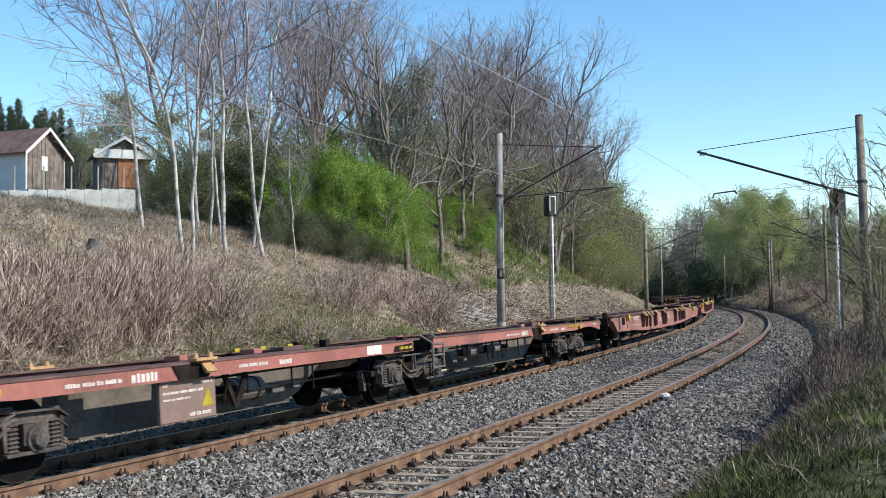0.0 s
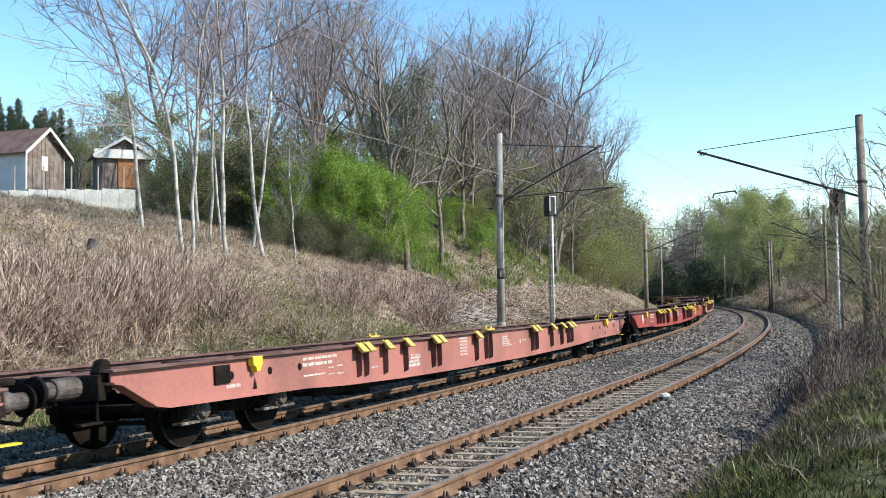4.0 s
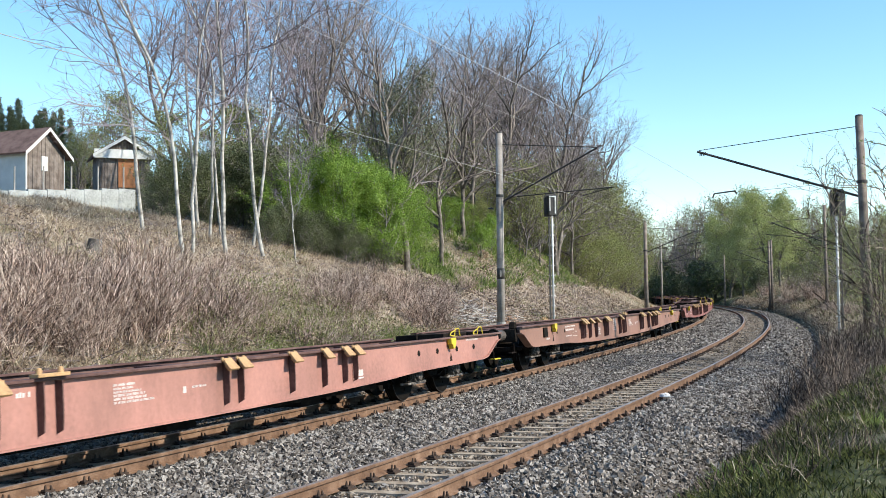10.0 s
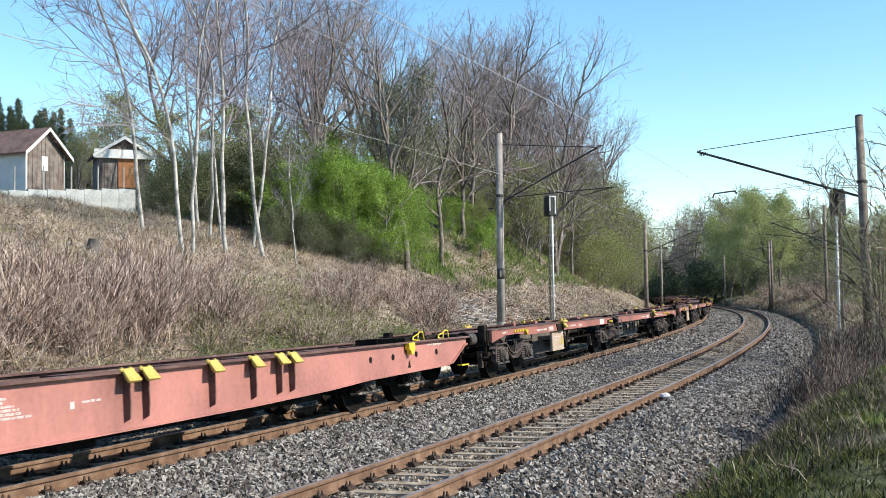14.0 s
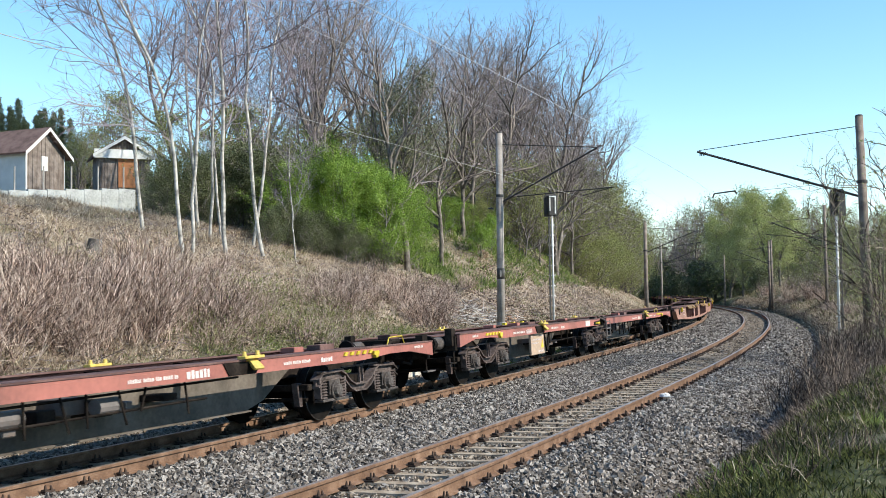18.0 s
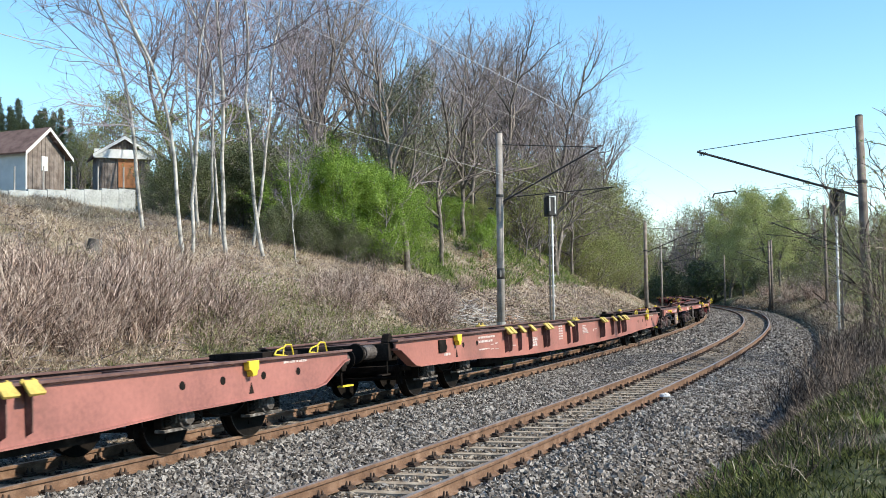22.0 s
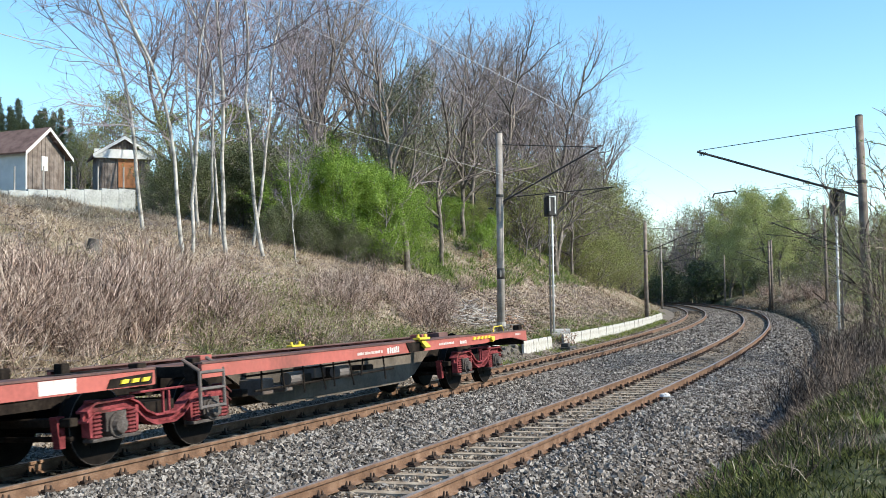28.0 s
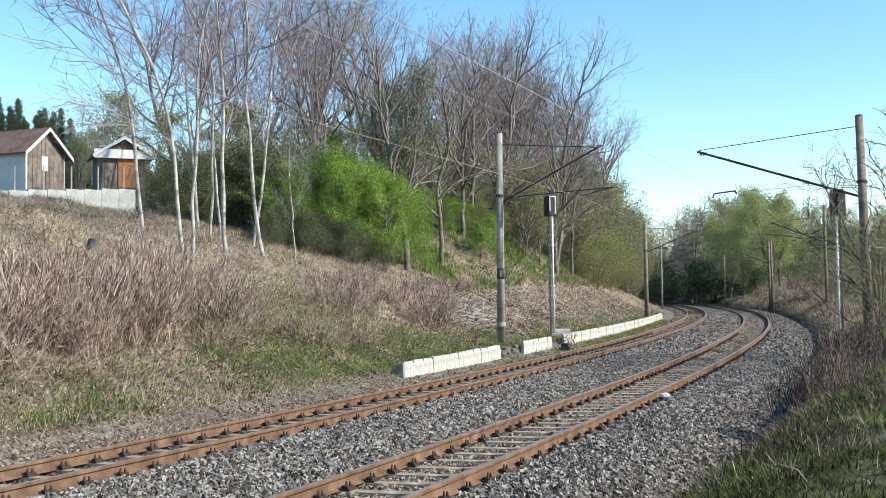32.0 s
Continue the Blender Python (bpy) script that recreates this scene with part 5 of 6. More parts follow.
shed("weathered grey plank shed with a brown tiled gable roof", spot(-0.413, 63) + Vector((0, 0, -0.05)), 66, 3.0, 5.6, 2.2, 3.5, PLANK, PLASTER, TRIM, False)
shed("small shed with white barge boards and an orange door", spot(-0.307, 67) + Vector((0, 0, 0.45)), 24, 3.0, 3.2, 2.05, 3.0, PLANK, PLANK, TRIM, True)
yard = tagged(new("yard_wall"), "long low white wall in front of the sheds", "wall", kind="structure")
a, b = Vector((-0.455 * 43, 43, 5.85)), Vector((-0.294 * 49, 49, 6.47))
for i in range(9):
    u = (i + 0.5) / 9
    p = a.lerp(b, u)
    bm = bmesh.new()
    L = (b - a).length / 9 / 2 - 0.01
    box(bm, -L, L, -0.1, 0.1, -1.6, 0.66 + 0.02 * (i % 2))
    part("wall_panel", bm, YARD, yard, m=Matrix.Translation(p) @ Matrix.Rotation(math.atan2(b.y - a.y, b.x - a.x), 4, "Z"))
for i in range(6):
    p = a.lerp(b, (i + 0.3) / 6)
    bm = bmesh.new()
    rod(bm, (0, 0, -0.6), (0, 0, 1.75), 0.04, 0.04, 7)
    tagged(put("fence_post", finish(bm, "fence_post"), GALV, m=Matrix.Translation(p + Vector((0.2, 0.35, 0)))), "thin pale fence post behind the white wall", "post", "fence posts")


# ---- the train ----
PAINT = material("wagon_paint", [(0.62, 0.66, 0.68), (0.95, 0.97, 0.98), (1.18, 1.2, 1.2)], 0.9, 16, 0.55, 0.08, own_colour=True, stain=(0.085, 0.05, 0.038), blotch=0.55)
BELLY = material("dusty_belly", [(0.05, 0.04, 0.031), (0.10, 0.081, 0.064), (0.15, 0.124, 0.10)], 1.5, 20, 0.9, 0.2, stain=(0.05, 0.04, 0.033), blotch=0.7)
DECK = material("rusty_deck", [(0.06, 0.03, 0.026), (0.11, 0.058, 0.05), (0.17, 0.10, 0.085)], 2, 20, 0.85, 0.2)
# grime, taken near black so the colour also carries shade under the wagons
GRIME_AND_SHADE = material("grime_and_shade", [(0.006, 0.005, 0.004), (0.016, 0.012, 0.010), (0.036, 0.028, 0.022)], 3, 25, 0.85, 0.3, spec=0.06)
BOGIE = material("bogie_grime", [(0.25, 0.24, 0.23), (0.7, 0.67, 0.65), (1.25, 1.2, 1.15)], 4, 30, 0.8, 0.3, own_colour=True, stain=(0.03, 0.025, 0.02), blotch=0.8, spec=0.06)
YELLOW = material("safety_yellow", [(0.55, 0.40, 0.03), (0.70, 0.52, 0.04), (0.76, 0.58, 0.06)], 5, 40, 0.55, 0.1, own_colour=True)
LETTER = material("white_lettering", [(0.42, 0.33, 0.30), (0.66, 0.58, 0.54)], 9, 60, 0.6, 0.0)
# steel painted near black to stand for the shade on the wheels
SHADE_STEEL = material("shade_dark_steel", [(0.005, 0.004, 0.0035), (0.014, 0.011, 0.009)], 5, 40, 0.7, 0.1, spec=0.06)
RIM = material("worn_wheel_rim", [(0.03, 0.024, 0.02), (0.075, 0.065, 0.058)], 5, 40, 0.6, 0.1)
BOX_DUST = material("dusty_axle_box", [(0.015, 0.012, 0.010), (0.09, 0.077, 0.068), (0.30, 0.27, 0.245)], 7, 30, 0.8, 0.3, spread=0.9, spec=0.1)
AXLE = material("axle_box_steel", [(0.025, 0.02, 0.018), (0.07, 0.058, 0.052), (0.15, 0.13, 0.118)], 5, 40, 0.6, 0.2, spec=0.15)
SPIGOT_PAINT = material("spigot_paint", [(0.6, 0.6, 0.6), (0.9, 0.9, 0.9), (1.05, 1.05, 1.05)], 7, 40, 0.6, 0.1, own_colour=True, stain=(0.12, 0.07, 0.05), blotch=0.5)
TANK = material("air_tank", [(0.07, 0.06, 0.055), (0.15, 0.13, 0.12)], 4, 30, 0.6, 0.1, stain=(0.16, 0.08, 0.05), blotch=0.6)

LEN_A, LEN_B = 26.065, 26.525


def lettering_mesh(rows, seed):
    """Rows of small painted marks. Rows: x0, x1, z, height."""
    rng = random.Random(seed)
    bm = bmesh.new()
    for x0, x1, z, h in rows:
        x = x0
        while x < x1:
            for _ in range(rng.randint(2, 6)):
                w = h * rng.uniform(0.4, 0.75)
                if x + w > x1:
                    break
                box(bm, x, x + w, 0, 0.004, z, z + h * rng.uniform(0.75, 1.0))
                x += w + h * 0.2
            x += h * rng.uniform(0.4, 0.7)
    return finish(bm, "lettering")


def bogie_parts():
    """The meshes of a two-axle bogie."""
    out = {}
    bm = bmesh.new()
    bow = [(-1.36, 0.66), (-1.22, 0.75), (-0.66, 0.765), (-0.50, 0.70), (-0.36, 0.585), (-0.18, 0.515), (0.18, 0.515), (0.36, 0.585), (0.50, 0.70), (0.66, 0.765), (1.22, 0.75), (1.36, 0.66)]
    slab(bm, [(x, z - 0.01) for x, z in bow] + [(x, z - 0.115) for x, z in reversed(bow)], -0.014, 0.014)
    for drop, wide in ((0.0, 0.085), (-0.11, 0.075)):
        rings = [[bm.verts.new(q) for q in ((x, -wide, z + drop), (x, wide, z + drop), (x, wide, z + drop - 0.026), (x, -wide, z + drop - 0.026))] for x, z in bow]
        for p, q in zip(rings, rings[1:]):
            for k in range(4):
                bm.faces.new((p[k], p[(k + 1) % 4], q[(k + 1) % 4], q[k]))
        bm.faces.new(rings[0])
        bm.faces.new(rings[-1][::-1])
    for x in (-0.9, 0.9):
        for dx in (-0.285, 0.285):
            rod(bm, (x + dx, 0, 0.745), (x + dx, 0, 0.775), 0.10, 0.09, 10)
        for side in (-1, 1):
            slab(bm, [(x + side * 0.36, 0.66), (x + side * 0.42, 0.66), (x + side * 0.40, 0.36), (x + side * 0.36, 0.36)], -0.06, 0.06)
    rod(bm, (-0.62, -0.06, 0.80), (0.62, -0.06, 0.80), 0.016, 0.016, 6)
    slab(bm, [(-0.07, 0.50), (0.07, 0.50), (0.07, 0.78), (0.04, 0.78), (0.04, 0.53), (-0.04, 0.53), (-0.04, 0.78), (-0.07, 0.78)], -0.09, -0.06)
    out["side_frame"] = finish(bm, "side_frame")
    bm = bmesh.new()
    rod(bm, (0, -0.10, 0), (0, 0.07, 0), 0.145, 0.155, 12)
    rod(bm, (0, -0.16, 0), (0, -0.10, 0), 0.095, 0.115, 12)
    box(bm, -0.17, 0.17, -0.07, 0.07, -0.06, 0.16)
    box(bm, -0.40, 0.40, -0.08, 0.08, -0.16, -0.12)
    out["axle_box"] = finish(bm, "axle_box", 0.006)
    bm = bmesh.new()
    rings = []
    for i in range(15):
        rr, z = (0.088 if i % 2 else 0.062), -0.12 + i * 0.022
        rings.append([bm.verts.new((rr * math.cos(k * 0.7854), rr * math.sin(k * 0.7854), z + 0.002 * k)) for k in range(8)])
    for p, q in zip(rings, rings[1:]):
        for k in range(8):
            bm.faces.new((p[k], p[(k + 1) % 8], q[(k + 1) % 8], q[k]))
    out["coil_spring"] = finish(bm, "coil_spring")
    bm = bmesh.new()
    for side in (-1, 1):
        y = side * 0.735
        rod(bm, (0, y - 0.065 * side, 0), (0, y + 0.07 * side, 0), 0.46, 0.455, 28)
        rod(bm, (0, y - 0.095 * side, 0), (0, y - 0.065 * side, 0), 0.485, 0.485, 28)
        rod(bm, (0, y + 0.07 * side, 0), (0, y + 0.078 * side, 0), 0.36, 0.15, 28)
        rod(bm, (0, y + 0.068 * side, 0), (0, y + 0.073 * side, 0), 0.461, 0.452, 28)
        for k in range(4):
            a = k * math.pi / 2
            rod(bm, (0.26 * math.cos(a), y + 0.07 * side, 0.26 * math.sin(a)), (0.26 * math.cos(a), y + 0.085 * side, 0.26 * math.sin(a)), 0.03, 0.03, 6)
    rod(bm, (0, -1.0, 0), (0, 1.0, 0), 0.08, 0.08, 10)
    me = finish(bm, "wheelset")
    me.materials.append(SHADE_STEEL)
    me.materials.append(RIM)
    for f in me.polygons:
        c = f.center
        f.material_index = 1 if math.hypot(c.x, c.z) > 0.44 and 0.795 < abs(c.y) < 0.8075 and len(f.vertices) == 4 else 0
    out["wheelset"] = me
    bm = bmesh.new()
    box(bm, -0.28, 0.28, -0.98, 0.98, 0.46, 0.66)
    rod(bm, (0, 0, 0.6), (0, 0, 0.80), 0.26, 0.22, 14)
    for x in (-1.42, 1.42):
        box(bm, x - 0.06, x + 0.06, -0.95, 0.95, 0.50, 0.60)
    for x in (-0.40, 0.40, -1.36, 1.36):
        rod(bm, (x, -0.85, 0.36), (x, 0.85, 0.36), 0.035, 0.035, 7)
    out["bolster"] = finish(bm, "bolster", 0.01)
    bm = bmesh.new()
    slab(bm, [(-0.03, 0.62), (0.10, 0.62), (0.05, 0.26), (-0.03, 0.26)], -0.05, 0.05)
    out["brake_block"] = finish(bm, "brake_block")
    return out


BOGIE_MESH = bogie_parts()
BOGIE_MESH["dusty_axle_box"] = BOGIE_MESH["axle_box"].copy()
BOGIE_MESH["axle_box"].materials.append(AXLE)
BOGIE_MESH["dusty_axle_box"].materials.append(BOX_DUST)


def add_bogie(wagon, x, turn, box_paint=AXLE):
    b = put("bogie", BOGIE_MESH["bolster"], GRIME_AND_SHADE, wagon, pose(x, 0, 0, 0, 0, turn))
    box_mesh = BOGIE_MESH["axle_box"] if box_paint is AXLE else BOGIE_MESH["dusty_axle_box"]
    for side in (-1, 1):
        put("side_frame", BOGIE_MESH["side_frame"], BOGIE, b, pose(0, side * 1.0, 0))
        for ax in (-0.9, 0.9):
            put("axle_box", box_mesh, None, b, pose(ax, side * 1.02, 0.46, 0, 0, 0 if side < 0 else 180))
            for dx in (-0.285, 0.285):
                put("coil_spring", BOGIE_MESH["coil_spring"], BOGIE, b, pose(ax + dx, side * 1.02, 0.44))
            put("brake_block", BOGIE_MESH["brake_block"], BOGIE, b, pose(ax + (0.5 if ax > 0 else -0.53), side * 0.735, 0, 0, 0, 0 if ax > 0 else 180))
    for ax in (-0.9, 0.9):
        put("wheelset", BOGIE_MESH["wheelset"], SHADE_STEEL, b, pose(ax, 0, 0.46))
    return b


def end_gear(wagon, x, way, step_paint):
    """Buffers, hook and hoses at an end; way is -1 or 1."""
    bm = bmesh.new()
    box(bm, min(x - way * 0.62, x - way * 0.74), max(x - way * 0.62, x - way * 0.74), -1.22, 1.22, 0.76, 1.05)
    part("headstock", bm, GRIME_AND_SHADE, wagon, bevel=0.01)
    for y in (-0.875, 0.875):
        bm = bmesh.new()
        rod(bm, (x - way * 0.62, y, 0.92), (x - way * 0.25, y, 0.92), 0.13, 0.12, 14)
        rod(bm, (x - way * 0.25, y, 0.92), (x - way * 0.05, y, 0.92), 0.095, 0.095, 14)
        b = part("buffer", bm, AXLE, wagon, smooth_shade=False)
        bm = bmesh.new()
        rod(bm, (x - way * 0.05, y, 0.92), (x - way * 0.01, y, 0.92), 0.175, 0.165, 18)
        part("buffer_head", bm, SHADE_STEEL, b)
    bm = bmesh.new()
    rod(bm, (x - way * 0.6, 0, 1.02), (x - way * 0.2, 0, 1.02), 0.05, 0.05, 8)
    rod(bm, (x - way * 0.2, 0, 1.02), (x + way * 0.05, 0, 0.86), 0.05, 0.04, 8)
    rod(bm, (x + way * 0.0, 0, 0.9), (x - way * 0.1, 0, 0.55), 0.03, 0.03, 8)
    part("coupling", bm, GRIME_AND_SHADE, wagon)
    for y in (-0.35, 0.35):
        bm = bmesh.new()
        rod(bm, (x - way * 0.6, y, 0.82), (x - way * 0.35, y, 0.55), 0.025, 0.025, 7)
        rod(bm, (x - way * 0.36, y, 0.555), (x - way * 0.1, y * 0.8, 0.62), 0.025, 0.025, 7)
        part("brake_hose", bm, GRIME_AND_SHADE, wagon)
    bm = bmesh.new()
    rod(bm, (x - way * 0.66, -1.15, 0.52), (x - way * 0.66, -1.15, 0.86), 0.016, 0.016, 7)
    step = part("step_hanger", bm, GRIME_AND_SHADE, wagon)
    bm = bmesh.new()
    box(bm, min(x - way * 0.7, x - way * 0.36), max(x - way * 0.7, x - way * 0.36), -1.19, -1.09, 0.51, 0.535)
    part("step", bm, GRIME_AND_SHADE if way < 0 else step_paint, step, "shunter's step")


def spigot_meshes():
    """A folded container spigot, and the two-armed one."""
    bm = bmesh.new()
    rod(bm, (-0.11, 0.0, 0.02), (0.11, 0.0, 0.02), 0.02, 0.02, 7)
    m = Matrix.Translation((0, -0.01, 0.012)) @ Matrix.Rotation(radians(-42), 4, "X")
    slab_at = [(-0.085, 0.02), (0.085, 0.02), (0.108, -0.15), (0.10, -0.17), (-0.10, -0.17), (-0.108, -0.15)]
    before = set(bm.verts)
    slab(bm, slab_at, -0.022, 0.012)
    box(bm, -0.05, 0.05, 0.012, 0.055, -0.14, -0.05)
    bmesh.ops.transform(bm, matrix=m, verts=[v for v in bm.verts if v not in before])
    for x in (-0.07, 0.07):
        rod(bm, (x, 0.012, 0.0), (x, 0.012, 0.055), 0.024, 0.018, 7)
    hang = finish(bm, "spigot", 0.004)
    bm = bmesh.new()
    box(bm, -0.22, 0.22, -0.10, 0.04, 0.02, 0.06)
    for x in (-0.15, 0.15):
        rod(bm, (x, -0.03, 0.05), (x, -0.03, 0.12), 0.04, 0.025, 8)
    up = finish(bm, "spigot_up", 0.006)
    bm = bmesh.new()
    slab(bm, [(-0.115, 0.03), (0.115, 0.03), (0.11, -0.09), (0.06, -0.10), (0.055, -0.17), (-0.045, -0.18), (-0.05, -0.10), (-0.11, -0.09)], -0.125, -0.03)
    hook = finish(bm, "tie_bracket", 0.008)
    return hang, up, hook


SPIGOT, SPIGOT_UP, TIE = spigot_meshes()


def handwheel_mesh():
    bm = bmesh.new()
    r, k = 0.175, 20
    for i in range(k):
        a, b = 2 * math.pi * i / k, 2 * math.pi * (i + 1) / k
        rod(bm, (r * math.cos(a), 0, r * math.sin(a)), (r * math.cos(b), 0, r * math.sin(b)), 0.017, 0.017, 6)
    for i in range(3):
        a = 2 * math.pi * i / 3 + 0.5
        rod(bm, (0, 0, 0), (r * math.cos(a), 0, r * math.sin(a)), 0.017, 0.013, 6)
    rod(bm, (0, -0.03, 0), (0, 0.2, 0), 0.05, 0.04, 8)
    return finish(bm, "handwheel")


HANDWHEEL = handwheel_mesh()


def beam_wagon(plate_white, wheel):
    """A long one-piece container flat wagon with deep fish-bellied side beams. Its leading end is at -x."""
    w = new("container_wagon")
    H = LEN_A / 2
    half = [(12.32, 1.062), (12.32, 0.955), (12.18, 0.93), (11.6, 0.64), (11.35, 0.60), (8.2, 0.555), (7.0, 0.50), (5.0, 0.455), (2.0, 0.425)]
    outline = [(x, z) for x, z in half] + [(-x, z) for x, z in reversed(half)]
    for y in (-1.30, 1.30):
        bm = bmesh.new()
        slab(bm, outline, y - 0.012, y + 0.012)
        beam = part("side_beam", bm, PAINT, w)
        s = -1 if y < 0 else 1
        beam.data.materials.append(DECK)
        for f in beam.data.polygons:
            f.material_index = 1 if f.normal.y * s < -0.5 else 0
        bm = bmesh.new()
        low = outline[1:-1]
        y0, y1 = sorted((y + s * 0.055, y - s * 0.12))
        rings = [[bm.verts.new(p) for p in ((x, y0, z), (x, y1, z), (x, y1, z - 0.022), (x, y0, z - 0.022))] for x, z in low]
        for p, q in zip(rings, rings[1:]):
            for k in range(4):
                bm.faces.new((p[k], p[(k + 1) % 4], q[(k + 1) % 4], q[k]))
        bm.faces.new(rings[0])
        bm.faces.new(rings[-1][::-1])
        part("lower_flange", bm, PAINT, beam)
        bm = bmesh.new()
        y0, y1 = sorted((y + s * 0.085, y - s * 0.07))
        box(bm, -12.36, 12.36, y0, y1, 1.064, 1.098)
        part("upper_flange", bm, DECK, beam, bevel=0.004)
        for d in (3.5, 22.75):
            put("tie_bracket", TIE, YELLOW, beam, pose(d - H, y, 1.05, 0, 0, 0 if s < 0 else 180), "yellow tie bracket")
        for d in (6.50, 6.77, 7.48, 8.30, 9.53, 9.81, 11.77, 15.53, 15.85, 17.1, 18.0, 18.62, 18.95):
            put("spigot", SPIGOT, SPIGOT_PAINT, beam, pose(d - H, y + s * 0.09, 1.08 if s < 0 else 1.045, 0, 0, 0 if s < 0 else 180), "folded container spigot")
        for d in (12.5,):
            put("spigot", SPIGOT_UP, SPIGOT_PAINT, beam, pose(d - H, y + s * 0.05, 1.085, 0, 0, 0 if s < 0 else 180), "upright container spigot")
        # stiffeners wear the dark deck colour in place of shade on their unlit faces
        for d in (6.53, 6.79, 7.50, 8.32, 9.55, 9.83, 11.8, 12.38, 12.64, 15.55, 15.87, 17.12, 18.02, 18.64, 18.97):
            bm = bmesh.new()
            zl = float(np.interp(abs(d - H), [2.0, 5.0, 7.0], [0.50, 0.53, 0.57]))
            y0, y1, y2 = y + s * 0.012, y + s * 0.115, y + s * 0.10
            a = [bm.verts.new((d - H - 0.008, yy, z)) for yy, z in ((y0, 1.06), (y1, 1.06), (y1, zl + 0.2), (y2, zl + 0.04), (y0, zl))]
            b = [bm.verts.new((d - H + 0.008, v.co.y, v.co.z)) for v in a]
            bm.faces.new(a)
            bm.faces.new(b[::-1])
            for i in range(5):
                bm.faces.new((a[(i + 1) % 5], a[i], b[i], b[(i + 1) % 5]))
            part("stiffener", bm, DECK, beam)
        # drain holes are flat discs whose near-black colour stands for the shade inside
        for d in (3.02, 3.95, 4.75, 21.4, 22.2, 23.1, 23.95):
            bm = bmesh.new()
            rod(bm, (d - H, y + s * 0.010, 0.86), (d - H, y + s * 0.016, 0.86), 0.055, 0.055, 14)
            part("drain_hole", bm, SHADE_STEEL, beam)
        for d in (3.55, 22.8):
            bm = bmesh.new()
            y0, y1 = sorted((y + s * 0.012, y + s * 0.016))
            slab(bm, [(d - H - 0.05, 0.64), (d - H + 0.06, 0.64), (d - H + 0.01, 0.80)], y0, y1)
            part("lifting_mark", bm, GRIME_AND_SHADE, beam)
        rows = [(4.85, 5.9, 0.94, 0.045), (4.85, 5.75, 0.85, 0.055), (4.85, 5.5, 0.70, 0.03), (13.5, 13.86, 0.92, 0.029), (13.5, 13.84, 0.88, 0.027), (13.5, 13.97, 0.84, 0.027), (13.5, 14.05, 0.80, 0.029), (13.5, 14.05, 0.76, 0.029), (13.5, 14.2, 0.72, 0.029),
                (11.0, 11.40, 0.985, 0.04), (11.0, 11.40, 0.92, 0.04), (11.0, 11.40, 0.855, 0.04), (11.0, 11.40, 0.79, 0.04), (11.0, 11.40, 0.725, 0.04), (11.0, 11.4, 0.66, 0.04), (23.6, 24.2, 0.99, 0.035), (14.72, 14.80, 0.74, 0.09), (14.9, 15.2, 0.79, 0.03), (12.1, 12.3, 0.92, 0.06),
                (5.6, 5.78, 0.68, 0.02), (5.6, 5.78, 0.78, 0.02), (5.88, 6.08, 0.67, 0.025), (5.88, 6.08, 0.79, 0.025), (8.5, 9.05, 0.60, 0.055), (8.5, 9.05, 0.665, 0.055), (8.62, 9.05, 0.73, 0.055), (8.62, 9.05, 0.795, 0.02), (7.05, 7.3, 0.68, 0.03), (2.9, 3.25, 0.70, 0.05)]
        put("lettering", lettering_mesh([(a - H, b - H, z, h) for a, b, z, h in rows], 3), LETTER, beam, pose(0, y - 0.0165, 0) if s < 0 else Matrix.Translation((0, y + 0.0165, 0)) @ pose(0, 0, 0, 0, 0, 180), "white stencilled lettering")["kind"] = "stuff"
    bm = bmesh.new()
    box(bm, 2.62 - H, 2.96 - H, -1.345, -1.312, 0.77, 1.01)
    part("document_plate", bm, LETTER if plate_white else GRIME_AND_SHADE, w, "white document plate" if plate_white else "dark document plate", bevel=0.006)
    if wheel:
        put("handwheel", HANDWHEEL, YELLOW, w, pose((19.42 if wheel > 0 else 5.2) - H, -1.51, 0.83), "brake handwheel")
        bm = bmesh.new()
        box(bm, 18.94 - H, 19.30 - H, -1.320, -1.314, 0.56, 0.98)
        panel = part("brake_panel", bm, PAINT, w, "brake notice panel")
        for x0, x1, z0, z1 in ((18.97, 19.06, 0.84, 0.90), (19.02, 19.27, 0.62, 0.72), (18.95, 19.28, 0.575, 0.60), (19.06, 19.14, 0.92, 0.97), (18.96, 18.99, 0.62, 0.80)):
            bm = bmesh.new()
            box(bm, x0 - H, x1 - H, -1.326, -1.322, z0, z1)
            part("notice_patch", bm, LETTER, panel)
    bm = bmesh.new()
    box(bm, -12.2, 12.2, -0.18, -0.15, 0.80, 1.02)
    box(bm, -12.2, 12.2, 0.15, 0.18, 0.80, 1.02)
    box(bm, -12.2, 12.2, -0.22, 0.22, 1.02, 1.045)
    part("centre_sill", bm, DECK, w)
    for i in range(13):
        x = -11.9 + 23.8 * i / 12
        bm = bmesh.new()
        box(bm, x - 0.16, x + 0.16, -1.285, -0.185, 0.90, 1.03)
        box(bm, x - 0.16, x + 0.16, 0.185, 1.285, 0.90, 1.03)
        part("cross_beam", bm, DECK, w)
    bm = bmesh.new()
    # this long board is added as a dark strip for shaded ballast below the beam
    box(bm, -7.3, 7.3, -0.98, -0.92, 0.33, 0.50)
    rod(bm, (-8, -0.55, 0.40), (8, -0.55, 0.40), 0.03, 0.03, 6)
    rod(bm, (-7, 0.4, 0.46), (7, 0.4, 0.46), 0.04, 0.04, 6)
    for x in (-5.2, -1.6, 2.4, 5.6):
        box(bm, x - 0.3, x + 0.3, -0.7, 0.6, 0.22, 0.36)
